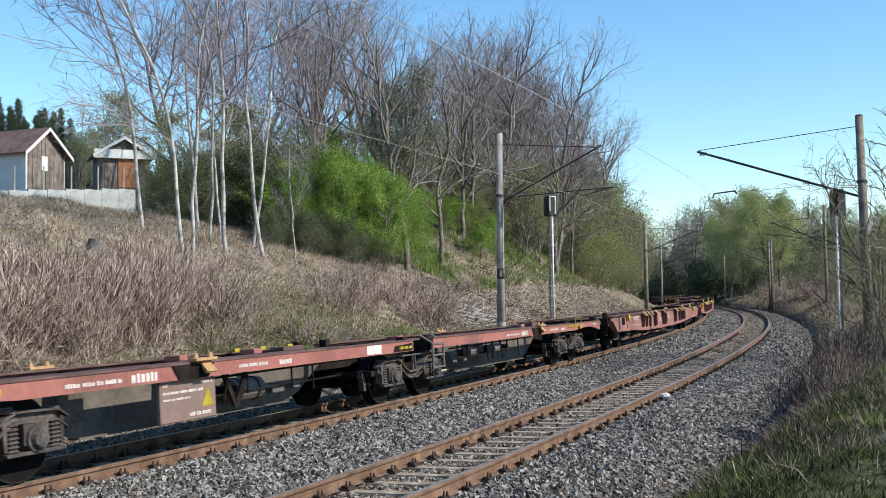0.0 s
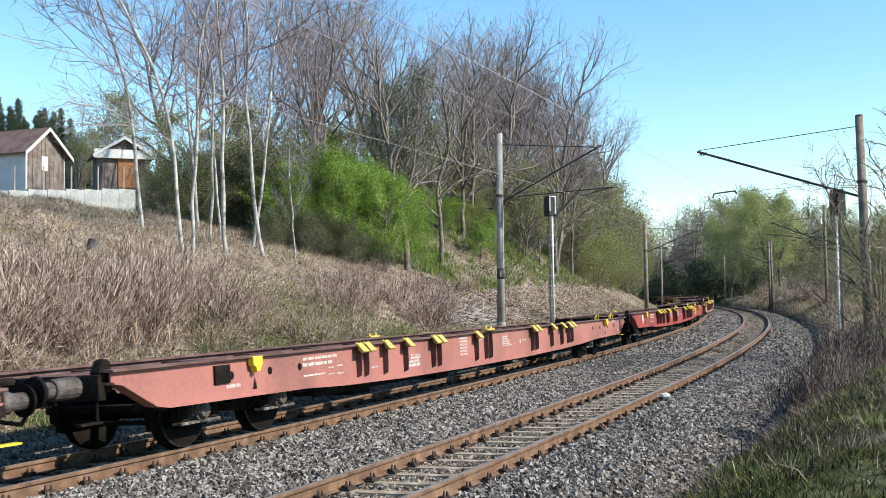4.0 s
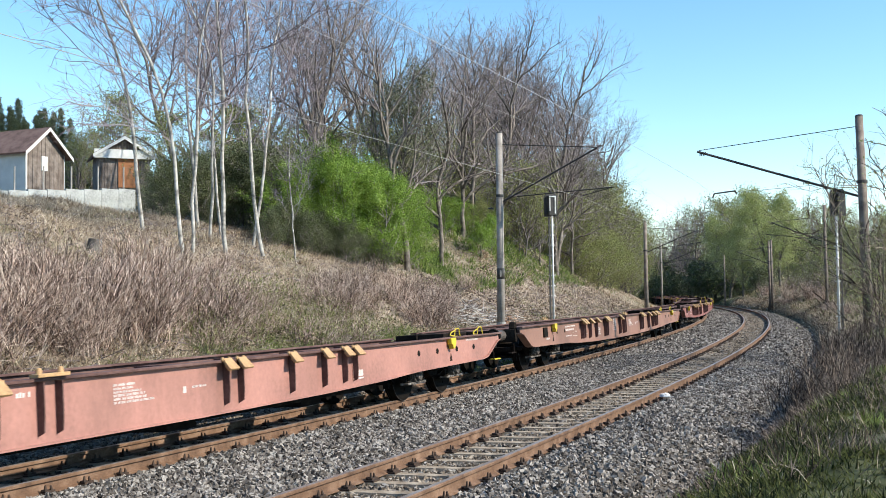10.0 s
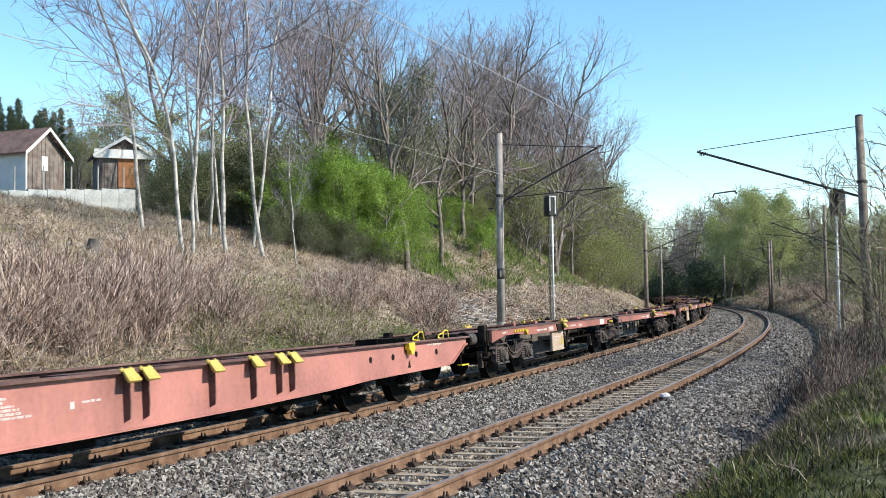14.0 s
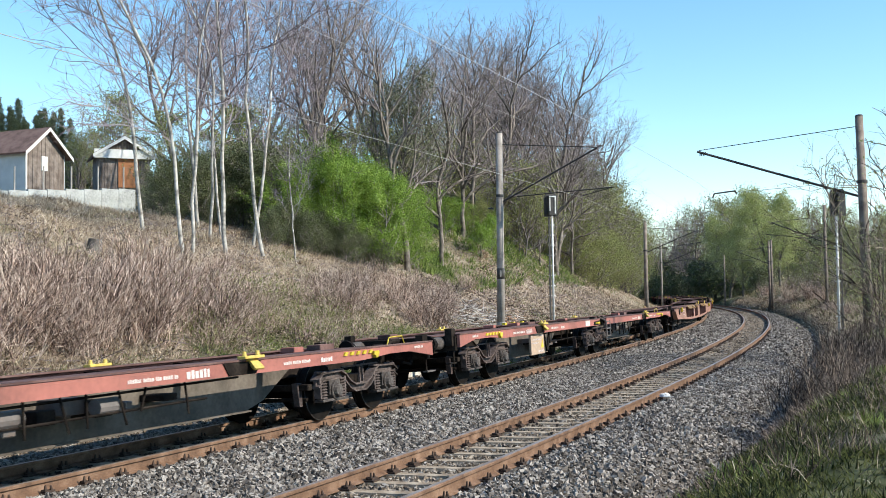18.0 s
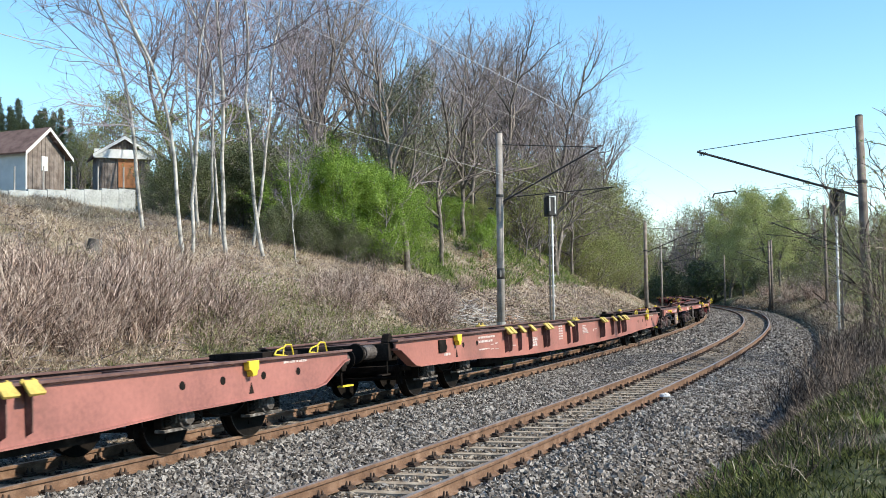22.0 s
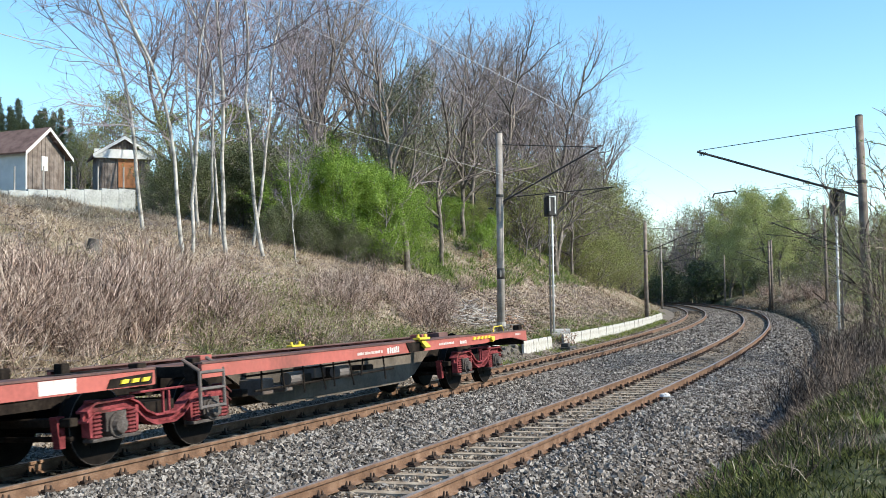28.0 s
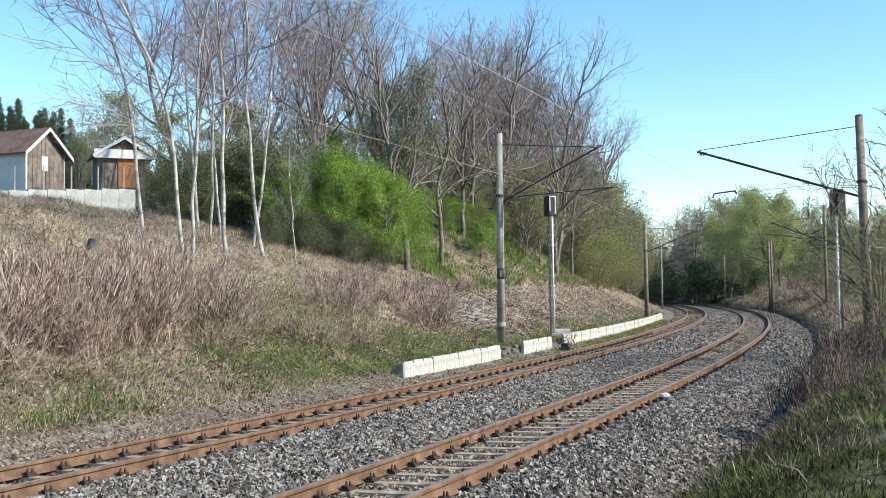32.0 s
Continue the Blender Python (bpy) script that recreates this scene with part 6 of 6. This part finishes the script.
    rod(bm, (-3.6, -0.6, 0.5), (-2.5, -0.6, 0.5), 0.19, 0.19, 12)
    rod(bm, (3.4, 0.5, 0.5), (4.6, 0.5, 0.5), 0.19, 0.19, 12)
    part("brake_gear", bm, GRIME_AND_SHADE, w)
    bm = bmesh.new()
    slab(bm, [(-12.36, 0.84), (-12.14, 0.84), (-12.16, 1.16), (-12.22, 1.22), (-12.29, 1.20), (-12.36, 1.08)], -1.19, -1.05)
    part("end_post", bm, GRIME_AND_SHADE, w, bevel=0.01)
    bm = bmesh.new()
    slab(bm, [(12.36, 0.80), (12.50, 0.80), (12.48, 1.10), (12.38, 1.12)], -1.19, -1.07)
    part("end_post", bm, GRIME_AND_SHADE, w, bevel=0.01)
    for x0, x1, y0, y1, z1 in ((11.15, 11.6, -0.55, 0.05, 1.15), (11.7, 12.25, -0.45, 0.2, 1.13), (11.6, 12.3, 0.3, 0.8, 1.15)):
        bm = bmesh.new()
        box(bm, x0, x1, y0, y1, 1.045, z1)
        part("end_platform", bm, GRIME_AND_SHADE, w, bevel=0.006)
    for x0, y in ((11.6, -0.60), (12.02, -0.95)):
        bm = bmesh.new()
        pts = [(x0, 1.05), (x0 + 0.04, 1.20), (x0 + 0.10, 1.24), (x0 + 0.24, 1.23), (x0 + 0.30, 1.05), (x0 - 0.22, 1.10), (x0 - 0.16, 1.16), (x0 + 0.04, 1.20)]
        for (xa, za), (xb, zb) in zip(pts, pts[1:]):
            rod(bm, (xa, y, za), (xb, y, zb), 0.012, 0.012, 6)
        part("end_handrail", bm, YELLOW, w, "yellow folding handrail")
    for way in (-1, 1):
        end_gear(w, way * H, way, YELLOW)
    turn = math.degrees(9.45 * CURVE)
    add_bogie(w, -9.45, -turn, GRIME_AND_SHADE)
    add_bogie(w, 9.5, turn, GRIME_AND_SHADE)
    return w


def half_frame(w, x0, x1, lead):
    """One half of the jointed wagon, from its outer end x0 to the joint x1."""
    way = 1 if x1 > x0 else -1
    xs = sorted((x0 + way * 0.66, x1 - way * 0.45))
    ob = x0 + way * (3.15 if way > 0 else 2.95)
    notch = x0 + way * (6.3 if way > 0 else 6.55)
    for y in (-1.27, 1.27):
        s = -1 if y < 0 else 1
        a, b = xs
        pts_top = [(a, 1.065), (b, 1.065)]
        if way > 0:
            bottom = [(b, 0.885), (ob + 0.3, 0.885), (ob - 0.6, 0.94), (a + 0.9, 0.94), (a, 0.82)]
        else:
            bottom = [(b, 0.82), (b - 0.9, 0.94), (ob + 0.6, 0.94), (ob - 0.3, 0.885), (a, 0.885)]
        bm = bmesh.new()
        slab(bm, pts_top + bottom, y - 0.03, y + 0.03)
        beam = part("side_beam", bm, PAINT, w)
        bm = bmesh.new()
        y0, y1 = sorted((y + s * 0.045, y - s * 0.16))
        box(bm, a, b, y0, y1, 1.067, 1.09)
        part("deck_edge", bm, DECK, beam)
        # a dark plate on the beam stands in for the shaded notch
        bm = bmesh.new()
        y0, y1 = sorted((y + s * 0.031, y + s * 0.05))
        slab(bm, [(notch - 0.42, 1.06), (notch + 0.42, 1.06), (notch + 0.30, 0.89), (notch - 0.30, 0.89)], y0, y1)
        part("spigot_recess", bm, GRIME_AND_SHADE, beam)
        put("spigot", SPIGOT_UP, SPIGOT_PAINT, beam, pose(notch + 0.15, y + s * 0.05, 1.075, 0, 0, 0 if s < 0 else 180), "upright container spigot")
        put("spigot", SPIGOT, SPIGOT_PAINT, beam, pose(notch + 0.2, y + s * 0.05, 1.06, 0, 0, 0 if s < 0 else 180), "folded container spigot")
        put("tie_bracket", TIE, YELLOW, beam, pose(ob - way * 0.05, y, 1.0, 0, 0, 0 if s < 0 else 180) @ Matrix.Diagonal((0.75, 0.75, 0.55, 1)), "yellow tie bracket")
        for dx in (-0.85, -0.65, -0.45, -0.25, -0.05):
            bm = bmesh.new()
            y0, y1 = sorted((y + s * 0.03, y + s * 0.06))
            slab(bm, [(ob + dx - 0.10, 0.985), (ob + dx - 0.01, 0.985), (ob + dx + 0.03, 1.04), (ob + dx - 0.06, 1.04)], y0, y1)
            part("marker_block", bm, YELLOW, beam)
        rows = [(min(notch - 2.2, notch - 1.3), notch - 1.3, 0.94, 0.05), (notch - 1.15, notch - 0.55, 0.915, 0.11), (notch + 1.0, notch + 1.7, 0.95, 0.05), (x0 + way * 1.4, x0 + way * 1.4 + 0.35, 0.98, 0.05), (notch + 2.0, notch + 2.35, 0.93, 0.07)]
        put("lettering", lettering_mesh(rows, 5), LETTER, beam, pose(0, y - 0.0345 if s < 0 else y + 0.0305, 0), "white lettering")["kind"] = "stuff"
    # centre sill with a deep belly, and the deck between the beams
    c0, c1 = sorted((x0 + way * 4.1, x1 - way * 2.3))
    bm = bmesh.new()
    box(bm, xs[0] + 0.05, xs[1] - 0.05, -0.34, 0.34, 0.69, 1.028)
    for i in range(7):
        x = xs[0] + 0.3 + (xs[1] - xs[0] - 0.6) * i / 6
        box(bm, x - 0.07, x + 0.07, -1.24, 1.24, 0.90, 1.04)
    part("centre_sill", bm, GRIME_AND_SHADE, w)
    for y in (-0.36, 0.36):
        bm = bmesh.new()
        slab(bm, [(c0 - 0.2, 0.90), (c1 + 0.2, 0.90), (c1 - 0.7, 0.40), (c1 - 1.1, 0.30), (c0 + 1.1, 0.30), (c0 + 0.7, 0.40)], y - 0.015, y + 0.015)
        box(bm, c0 + 1.1, c1 - 1.1, y - 0.09, y + 0.09, 0.275, 0.298)
        part("belly_plate", bm, BELLY, w)
    bm = bmesh.new()
    box(bm, xs[0] + 0.3, xs[1] - 0.3, -0.42, 0.42, 1.03, 1.05)
    part("deck_plate", bm, DECK, w)
    return xs


def jointed_wagon():
    """A jointed container flat wagon on three bogies. Its leading end is at -x."""
    w = new("jointed_wagon")
    H = LEN_B / 2
    half_frame(w, -H, 0, True)
    half_frame(w, H, 0, False)
    bm = bmesh.new()
    box(bm, 5.74 - H, 6.86 - H, -1.22, -1.16, 0.37, 0.90)
    part("notice_board", bm, PAINT, w, "faded painted notice panel", bevel=0.01)
    put("lettering", lettering_mesh([(5.8 - H, 5.9 - H, 0.81, 0.04), (6.55 - H, 6.8 - H, 0.81, 0.04), (5.8 - H, 6.6 - H, 0.72, 0.035), (5.8 - H, 6.35 - H, 0.64, 0.03), (6.3 - H, 6.78 - H, 0.42, 0.05)], 9), LETTER, w, pose(0, -1.2245, 0), "white lettering")
    bm = bmesh.new()
    slab(bm, [(6.56 - H, 0.52), (6.80 - H, 0.52), (6.69 - H, 0.76)], -1.226, -1.222)
    part("warning_mark", bm, YELLOW, w)
    bm = bmesh.new()
    box(bm, 4.72 - H, 5.12 - H, -0.62, -0.378, 0.52, 0.86)
    part("equipment_box", bm, BELLY, w, "square dusty equipment box", bevel=0.012)
    bm = bmesh.new()
    rod(bm, (8.0 - H, -0.62, 0.60), (8.7 - H, -0.62, 0.60), 0.17, 0.17, 14)
    t = part("air_tank", bm, TANK, w, smooth_shade=False)
    for dx in (0.08, 0.52):
        bm = bmesh.new()
        rod(bm, (8.0 - H + dx, -0.62, 0.60), (8.04 - H + dx, -0.62, 0.60), 0.18, 0.18, 14)
        part("tank_strap", bm, GRIME_AND_SHADE, t)
    for x in (7.45 - H,):
        bm = bmesh.new()
        slab(bm, [(x - 0.30, 0.90), (x - 0.22, 0.90), (x - 0.02, 0.50), (x + 0.24, 0.90), (x + 0.32, 0.90), (x + 0.04, 0.42), (x - 0.05, 0.42)], -1.14, -1.10)
        part("hanger_bracket", bm, GRIME_AND_SHADE, w, "dark V-shaped hanger bracket")
    rng = random.Random(77)
    for d in (7.3, 7.75, 8.9, 9.5, 15.3, 15.8, 16.4, 16.9, 17.3, 17.8, 18.3, 19.0):
        x, low = d - H, rng.uniform(0.48, 0.66)
        bm = bmesh.new()
        box(bm, x, x + rng.uniform(0.12, 0.34), -0.78, -0.378, low, low + rng.uniform(0.08, 0.24))
        part("valve_box", bm, GRIME_AND_SHADE if rng.random() < 0.7 else TANK, w, bevel=0.012)
        bm = bmesh.new()
        rod(bm, (x, -1.12, 0.92), (x + rng.uniform(-0.15, 0.15), -1.12, rng.uniform(0.46, 0.6)), 0.016, 0.016, 6)
        part("hanger", bm, GRIME_AND_SHADE, w)
    for d in (16.1, 17.55):
        bm = bmesh.new()
        rod(bm, (d - H, -1.0, 0.70), (d - H + 0.36, -1.0, 0.70), 0.10, 0.10, 12)
        part("brake_cylinder", bm, TANK, w, smooth_shade=False)
    for d0, d1, z in ((6.9, 10.5, 0.60), (15.2, 19.5, 0.60), (7.0, 11.2, 0.84), (15.0, 20.2, 0.82)):
        bm = bmesh.new()
        rod(bm, (d0 - H, -1.06, z), (d1 - H, -1.06, z + 0.03), 0.017, 0.017, 6)
        part("brake_pipe", bm, GRIME_AND_SHADE, w)
    bm = bmesh.new()
    for x in (0.40, 0.90):
        rod(bm, (x, -1.30, 0.50), (x, -1.30, 0.98), 0.024, 0.024, 7)
        rod(bm, (x, -1.30, 0.98), (x - 0.06, -1.08, 1.14), 0.024, 0.024, 7)
    for z in (0.52, 0.75, 0.96):
        rod(bm, (0.40, -1.30, z), (0.90, -1.30, z), 0.022, 0.022, 7)
    part("joint_ladder", bm, TANK, w, "tubular steps at the joint")
    bm = bmesh.new()
    box(bm, -2.28, -1.74, -1.306, -1.302, 0.905, 1.055)
    part("white_panel", bm, LETTER, w, "white marking panel")
    # dark plate for a shaded recess behind the marker blocks
    bm = bmesh.new()
    slab(bm, [(-1.28, 0.90), (-0.52, 0.90), (-0.50, 1.03), (-1.22, 1.0)], -1.312, -1.301)
    part("spigot_recess", bm, GRIME_AND_SHADE, w)
    for x in (-1.0, -0.82, -0.64):
        bm = bmesh.new()
        slab(bm, [(x - 0.07, 0.935), (x + 0.04, 0.94), (x + 0.06, 0.985), (x - 0.05, 0.98)], -1.34, -1.312)
        part("marker_block", bm, YELLOW, w)
    bm = bmesh.new()
    box(bm, -0.5, 0.5, -0.55, 0.55, 0.74, 1.05)
    rod(bm, (0, 0, 0.7), (0, 0, 1.07), 0.3, 0.26, 14)
    part("joint", bm, GRIME_AND_SHADE, w, bevel=0.02)
    for x, dx in ((-H + 0.66, 0.2), (-0.52, 0.16), (0.52, 0.16), (H - 0.7, 0.2)):
        for y in (-1.1, 1.1):
            bm = bmesh.new()
            box(bm, x - dx / 2, x + dx / 2, y - 0.08, y + 0.08, 0.85, 1.17 if y > 0 else 1.20 if abs(x) > 2 else 1.15)
            part("end_post", bm, GRIME_AND_SHADE, w, bevel=0.012)
    for x, y, wide, top in ((-11.6, 0.55, 0.4, 1.14), (-4.5, 0.7, 0.2, 1.13), (-1.6, 0.5, 0.7, 1.12), (-2.6, 0.6, 0.25, 1.13), (3.2, 0.7, 0.3, 1.12), (10.9, 0.5, 0.3, 1.14), (11.7, 0.4, 0.5, 1.15)):
        bm = bmesh.new()
        box(bm, x - wide / 2, x + wide / 2, y, y + 0.3, 1.04, top)
        part("deck_block", bm, PAINT if wide < 0.35 else DECK, w, bevel=0.01)
    for x in (-2.7, -1.9, -1.0):
        bm = bmesh.new()
        box(bm, x - 0.08, x + 0.08, 0.95, 1.05, 1.09, 1.15)
        part("marker_block", bm, YELLOW, w)
    bm = bmesh.new()
    pts = [(H - 1.5, 1.05), (H - 1.4, 1.20), (H - 0.9, 1.21), (H - 0.8, 1.05)]
    for (xa, za), (xb, zb) in zip(pts, pts[1:]):
        rod(bm, (xa, -0.8, za), (xb, -0.8, zb), 0.011, 0.011, 6)
    part("end_handrail", bm, YELLOW, w, "yellow folding handrail")
    for way in (-1, 1):
        end_gear(w, way * H, way, TANK)
    turn = math.degrees(10.2 * CURVE)
    add_bogie(w, -H + 3.0, -turn)
    add_bogie(w, 0, 0)
    add_bogie(w, H - 3.0, turn)
    return w


def coloured(wagon, body, bogie, yellow, spigot):
    """Sets the paint of a wagon's parts."""
    for o in wagon.children_recursive:
        if o.data is None or not o.data.materials:
            continue
        m = o.data.materials[0]
        if o.name.startswith("notice_board"):
            o.color = (0.50, 0.25, 0.22, 1) if bogie[0] > 2.5 * bogie[1] else (0.40, 0.28, 0.20, 1) if bogie[0] < 0.122 else (0.20, 0.125, 0.10, 1)
            continue
        o.color = (*(body if m == PAINT else bogie if m == BOGIE else spigot if m == SPIGOT_PAINT else yellow), 1)
    return wagon


RED, FADED, SALMON, BROWN, MAROON, PINK = (0.25, 0.040, 0.030), (0.27, 0.115, 0.09), (0.36, 0.17, 0.135), (0.25, 0.13, 0.096), (0.22, 0.088, 0.074), (0.33, 0.127, 0.103)
ORANGE = (0.31, 0.11, 0.085)
# bogie dirt, darkened further for the shade of the deep side beams
DIRT_IN_SHADE = (0.016, 0.0125, 0.0105)
BRIGHT, OCHRE = (0.70, 0.52, 0.045), (0.64, 0.43, 0.15)
TRAIN = [("B", ORANGE, (0.125, 0.103, 0.093), 0.5, "faded orange-red"),
         ("A", FADED, DIRT_IN_SHADE, 0.8, "faded red-brown"), ("A", PINK, DIRT_IN_SHADE, 0.9, "sun-bleached red"), ("A", PINK, DIRT_IN_SHADE, 0.9, "sun-bleached red"), ("W", RED, DIRT_IN_SHADE, 1.0, "freshly painted red"),
         ("A", (0.31, 0.148, 0.115), DIRT_IN_SHADE, 0.9, "dusty tan-brown"), ("W", RED, DIRT_IN_SHADE, 1.05, "freshly painted red"), ("D", SALMON, DIRT_IN_SHADE, 0.8, "bleached salmon-red"), ("A", BROWN, DIRT_IN_SHADE, 0.7, "dirty brown"),
         ("A", MAROON, DIRT_IN_SHADE, 0.8, "maroon"), ("A", (0.38, 0.155, 0.125), DIRT_IN_SHADE, 0.9, "bright salmon-red"),
         ("B", ORANGE, (0.12, 0.097, 0.092), 0.6, "grimy orange-red"), ("B", ORANGE, (0.12, 0.097, 0.092), 0.6, "grimy orange-red"), ("B", ORANGE, (0.12, 0.097, 0.092), 0.6, "grimy orange-red"), ("B", (0.33, 0.115, 0.09), (0.115, 0.09, 0.085), 0.8, "grimy orange-red"),
         ("A", (0.29, 0.147, 0.106), DIRT_IN_SHADE, 0.7, "dirty brown"), ("A", (0.30, 0.118, 0.096), DIRT_IN_SHADE, 0.9, "faded red"), ("A", (0.30, 0.116, 0.09), DIRT_IN_SHADE, 0.9, "red-brown"),
         ("B", (0.34, 0.11, 0.08), (0.14, 0.095, 0.095), 1.0, "faded red"), ("B", (0.36, 0.095, 0.075), (0.24, 0.055, 0.062), 1.0, "clean red"),
         ("B", (0.36, 0.095, 0.075), (0.24, 0.055, 0.062), 1.0, "clean red"), ("B", (0.36, 0.095, 0.075), (0.24, 0.055, 0.062), 1.0, "clean red")]
originals = {"A": beam_wagon(False, 0), "W": beam_wagon(True, 1), "D": beam_wagon(False, -1), "B": jointed_wagon()}
# slack in the couplings, wagon by wagon
SLACK = [-0.15, -0.07, -0.02, 0.0, 0.03, 0.0, -0.03, -0.06, -0.09, -0.13, -0.08, -0.04, -0.02, -0.05, -0.12, -0.18, 0.14, 0.34, 0.42, 0.28, 0.1, 0.0]
wagons = []
first = {}
reach = 29.332 - LEN_B
for kind, body, bogie, bright, word in TRAIN:
    length = LEN_B if kind == "B" else LEN_A
    if kind in first:
        ob = copy_thing(originals[kind], Matrix())
    else:
        ob = first[kind] = originals[kind]
    fold = BRIGHT if kind == "W" or bright >= 1 else (0.60, 0.43, 0.10) if (kind == "B" and bright > 0.55) or bright >= 0.9 else tuple(0.5 * a + 0.5 * b for a, b in zip(body, OCHRE))
    coloured(ob, body, bogie, (bright, bright, bright), fold)
    what = "jointed container flat wagon on three bogies, empty" if kind == "B" else "container flat wagon with deep side beams, empty"
    tagged(ob, word + " " + what, "freight wagon", "wagons of the train")
    wagons.append((ob, reach + length / 2 + SLACK[len(wagons)]))
    reach += length


def run(t):
    """Metres that the train has gone by t seconds."""
    return 18.36343 * t + 0.091965 * t * t - 0.00127291 * t ** 3


def motions():
    for ob, s in wagons:
        walk(ob, [(k * 0.5, rail_pose(s - run(k * 0.5), 0.105)) for k in range(65)])
        # the wheels turn while the wagon passes
        for b in ob.children:
            for w in b.children:
                if w.name.startswith("wheelset"):
                    at = w.matrix_basis.translation.copy()
                    place = s + b.matrix_basis.translation.x
                    times = [k / FPS for k in range(int(32 * FPS) + 1) if 6 < place - run(k / FPS) < 95]
                    times = times or [0.0]
                    turns = [(t, Matrix.Translation(at) @ Matrix.Rotation(-run(t) / 0.46, 4, "Y")) for t in times]
                    before = [(0.0, turns[0][1])] if times[0] > 0 else []
                    after = [(32.0, turns[-1][1])] if times[-1] < 32 else []
                    walk(w, before + turns + after)


motions()
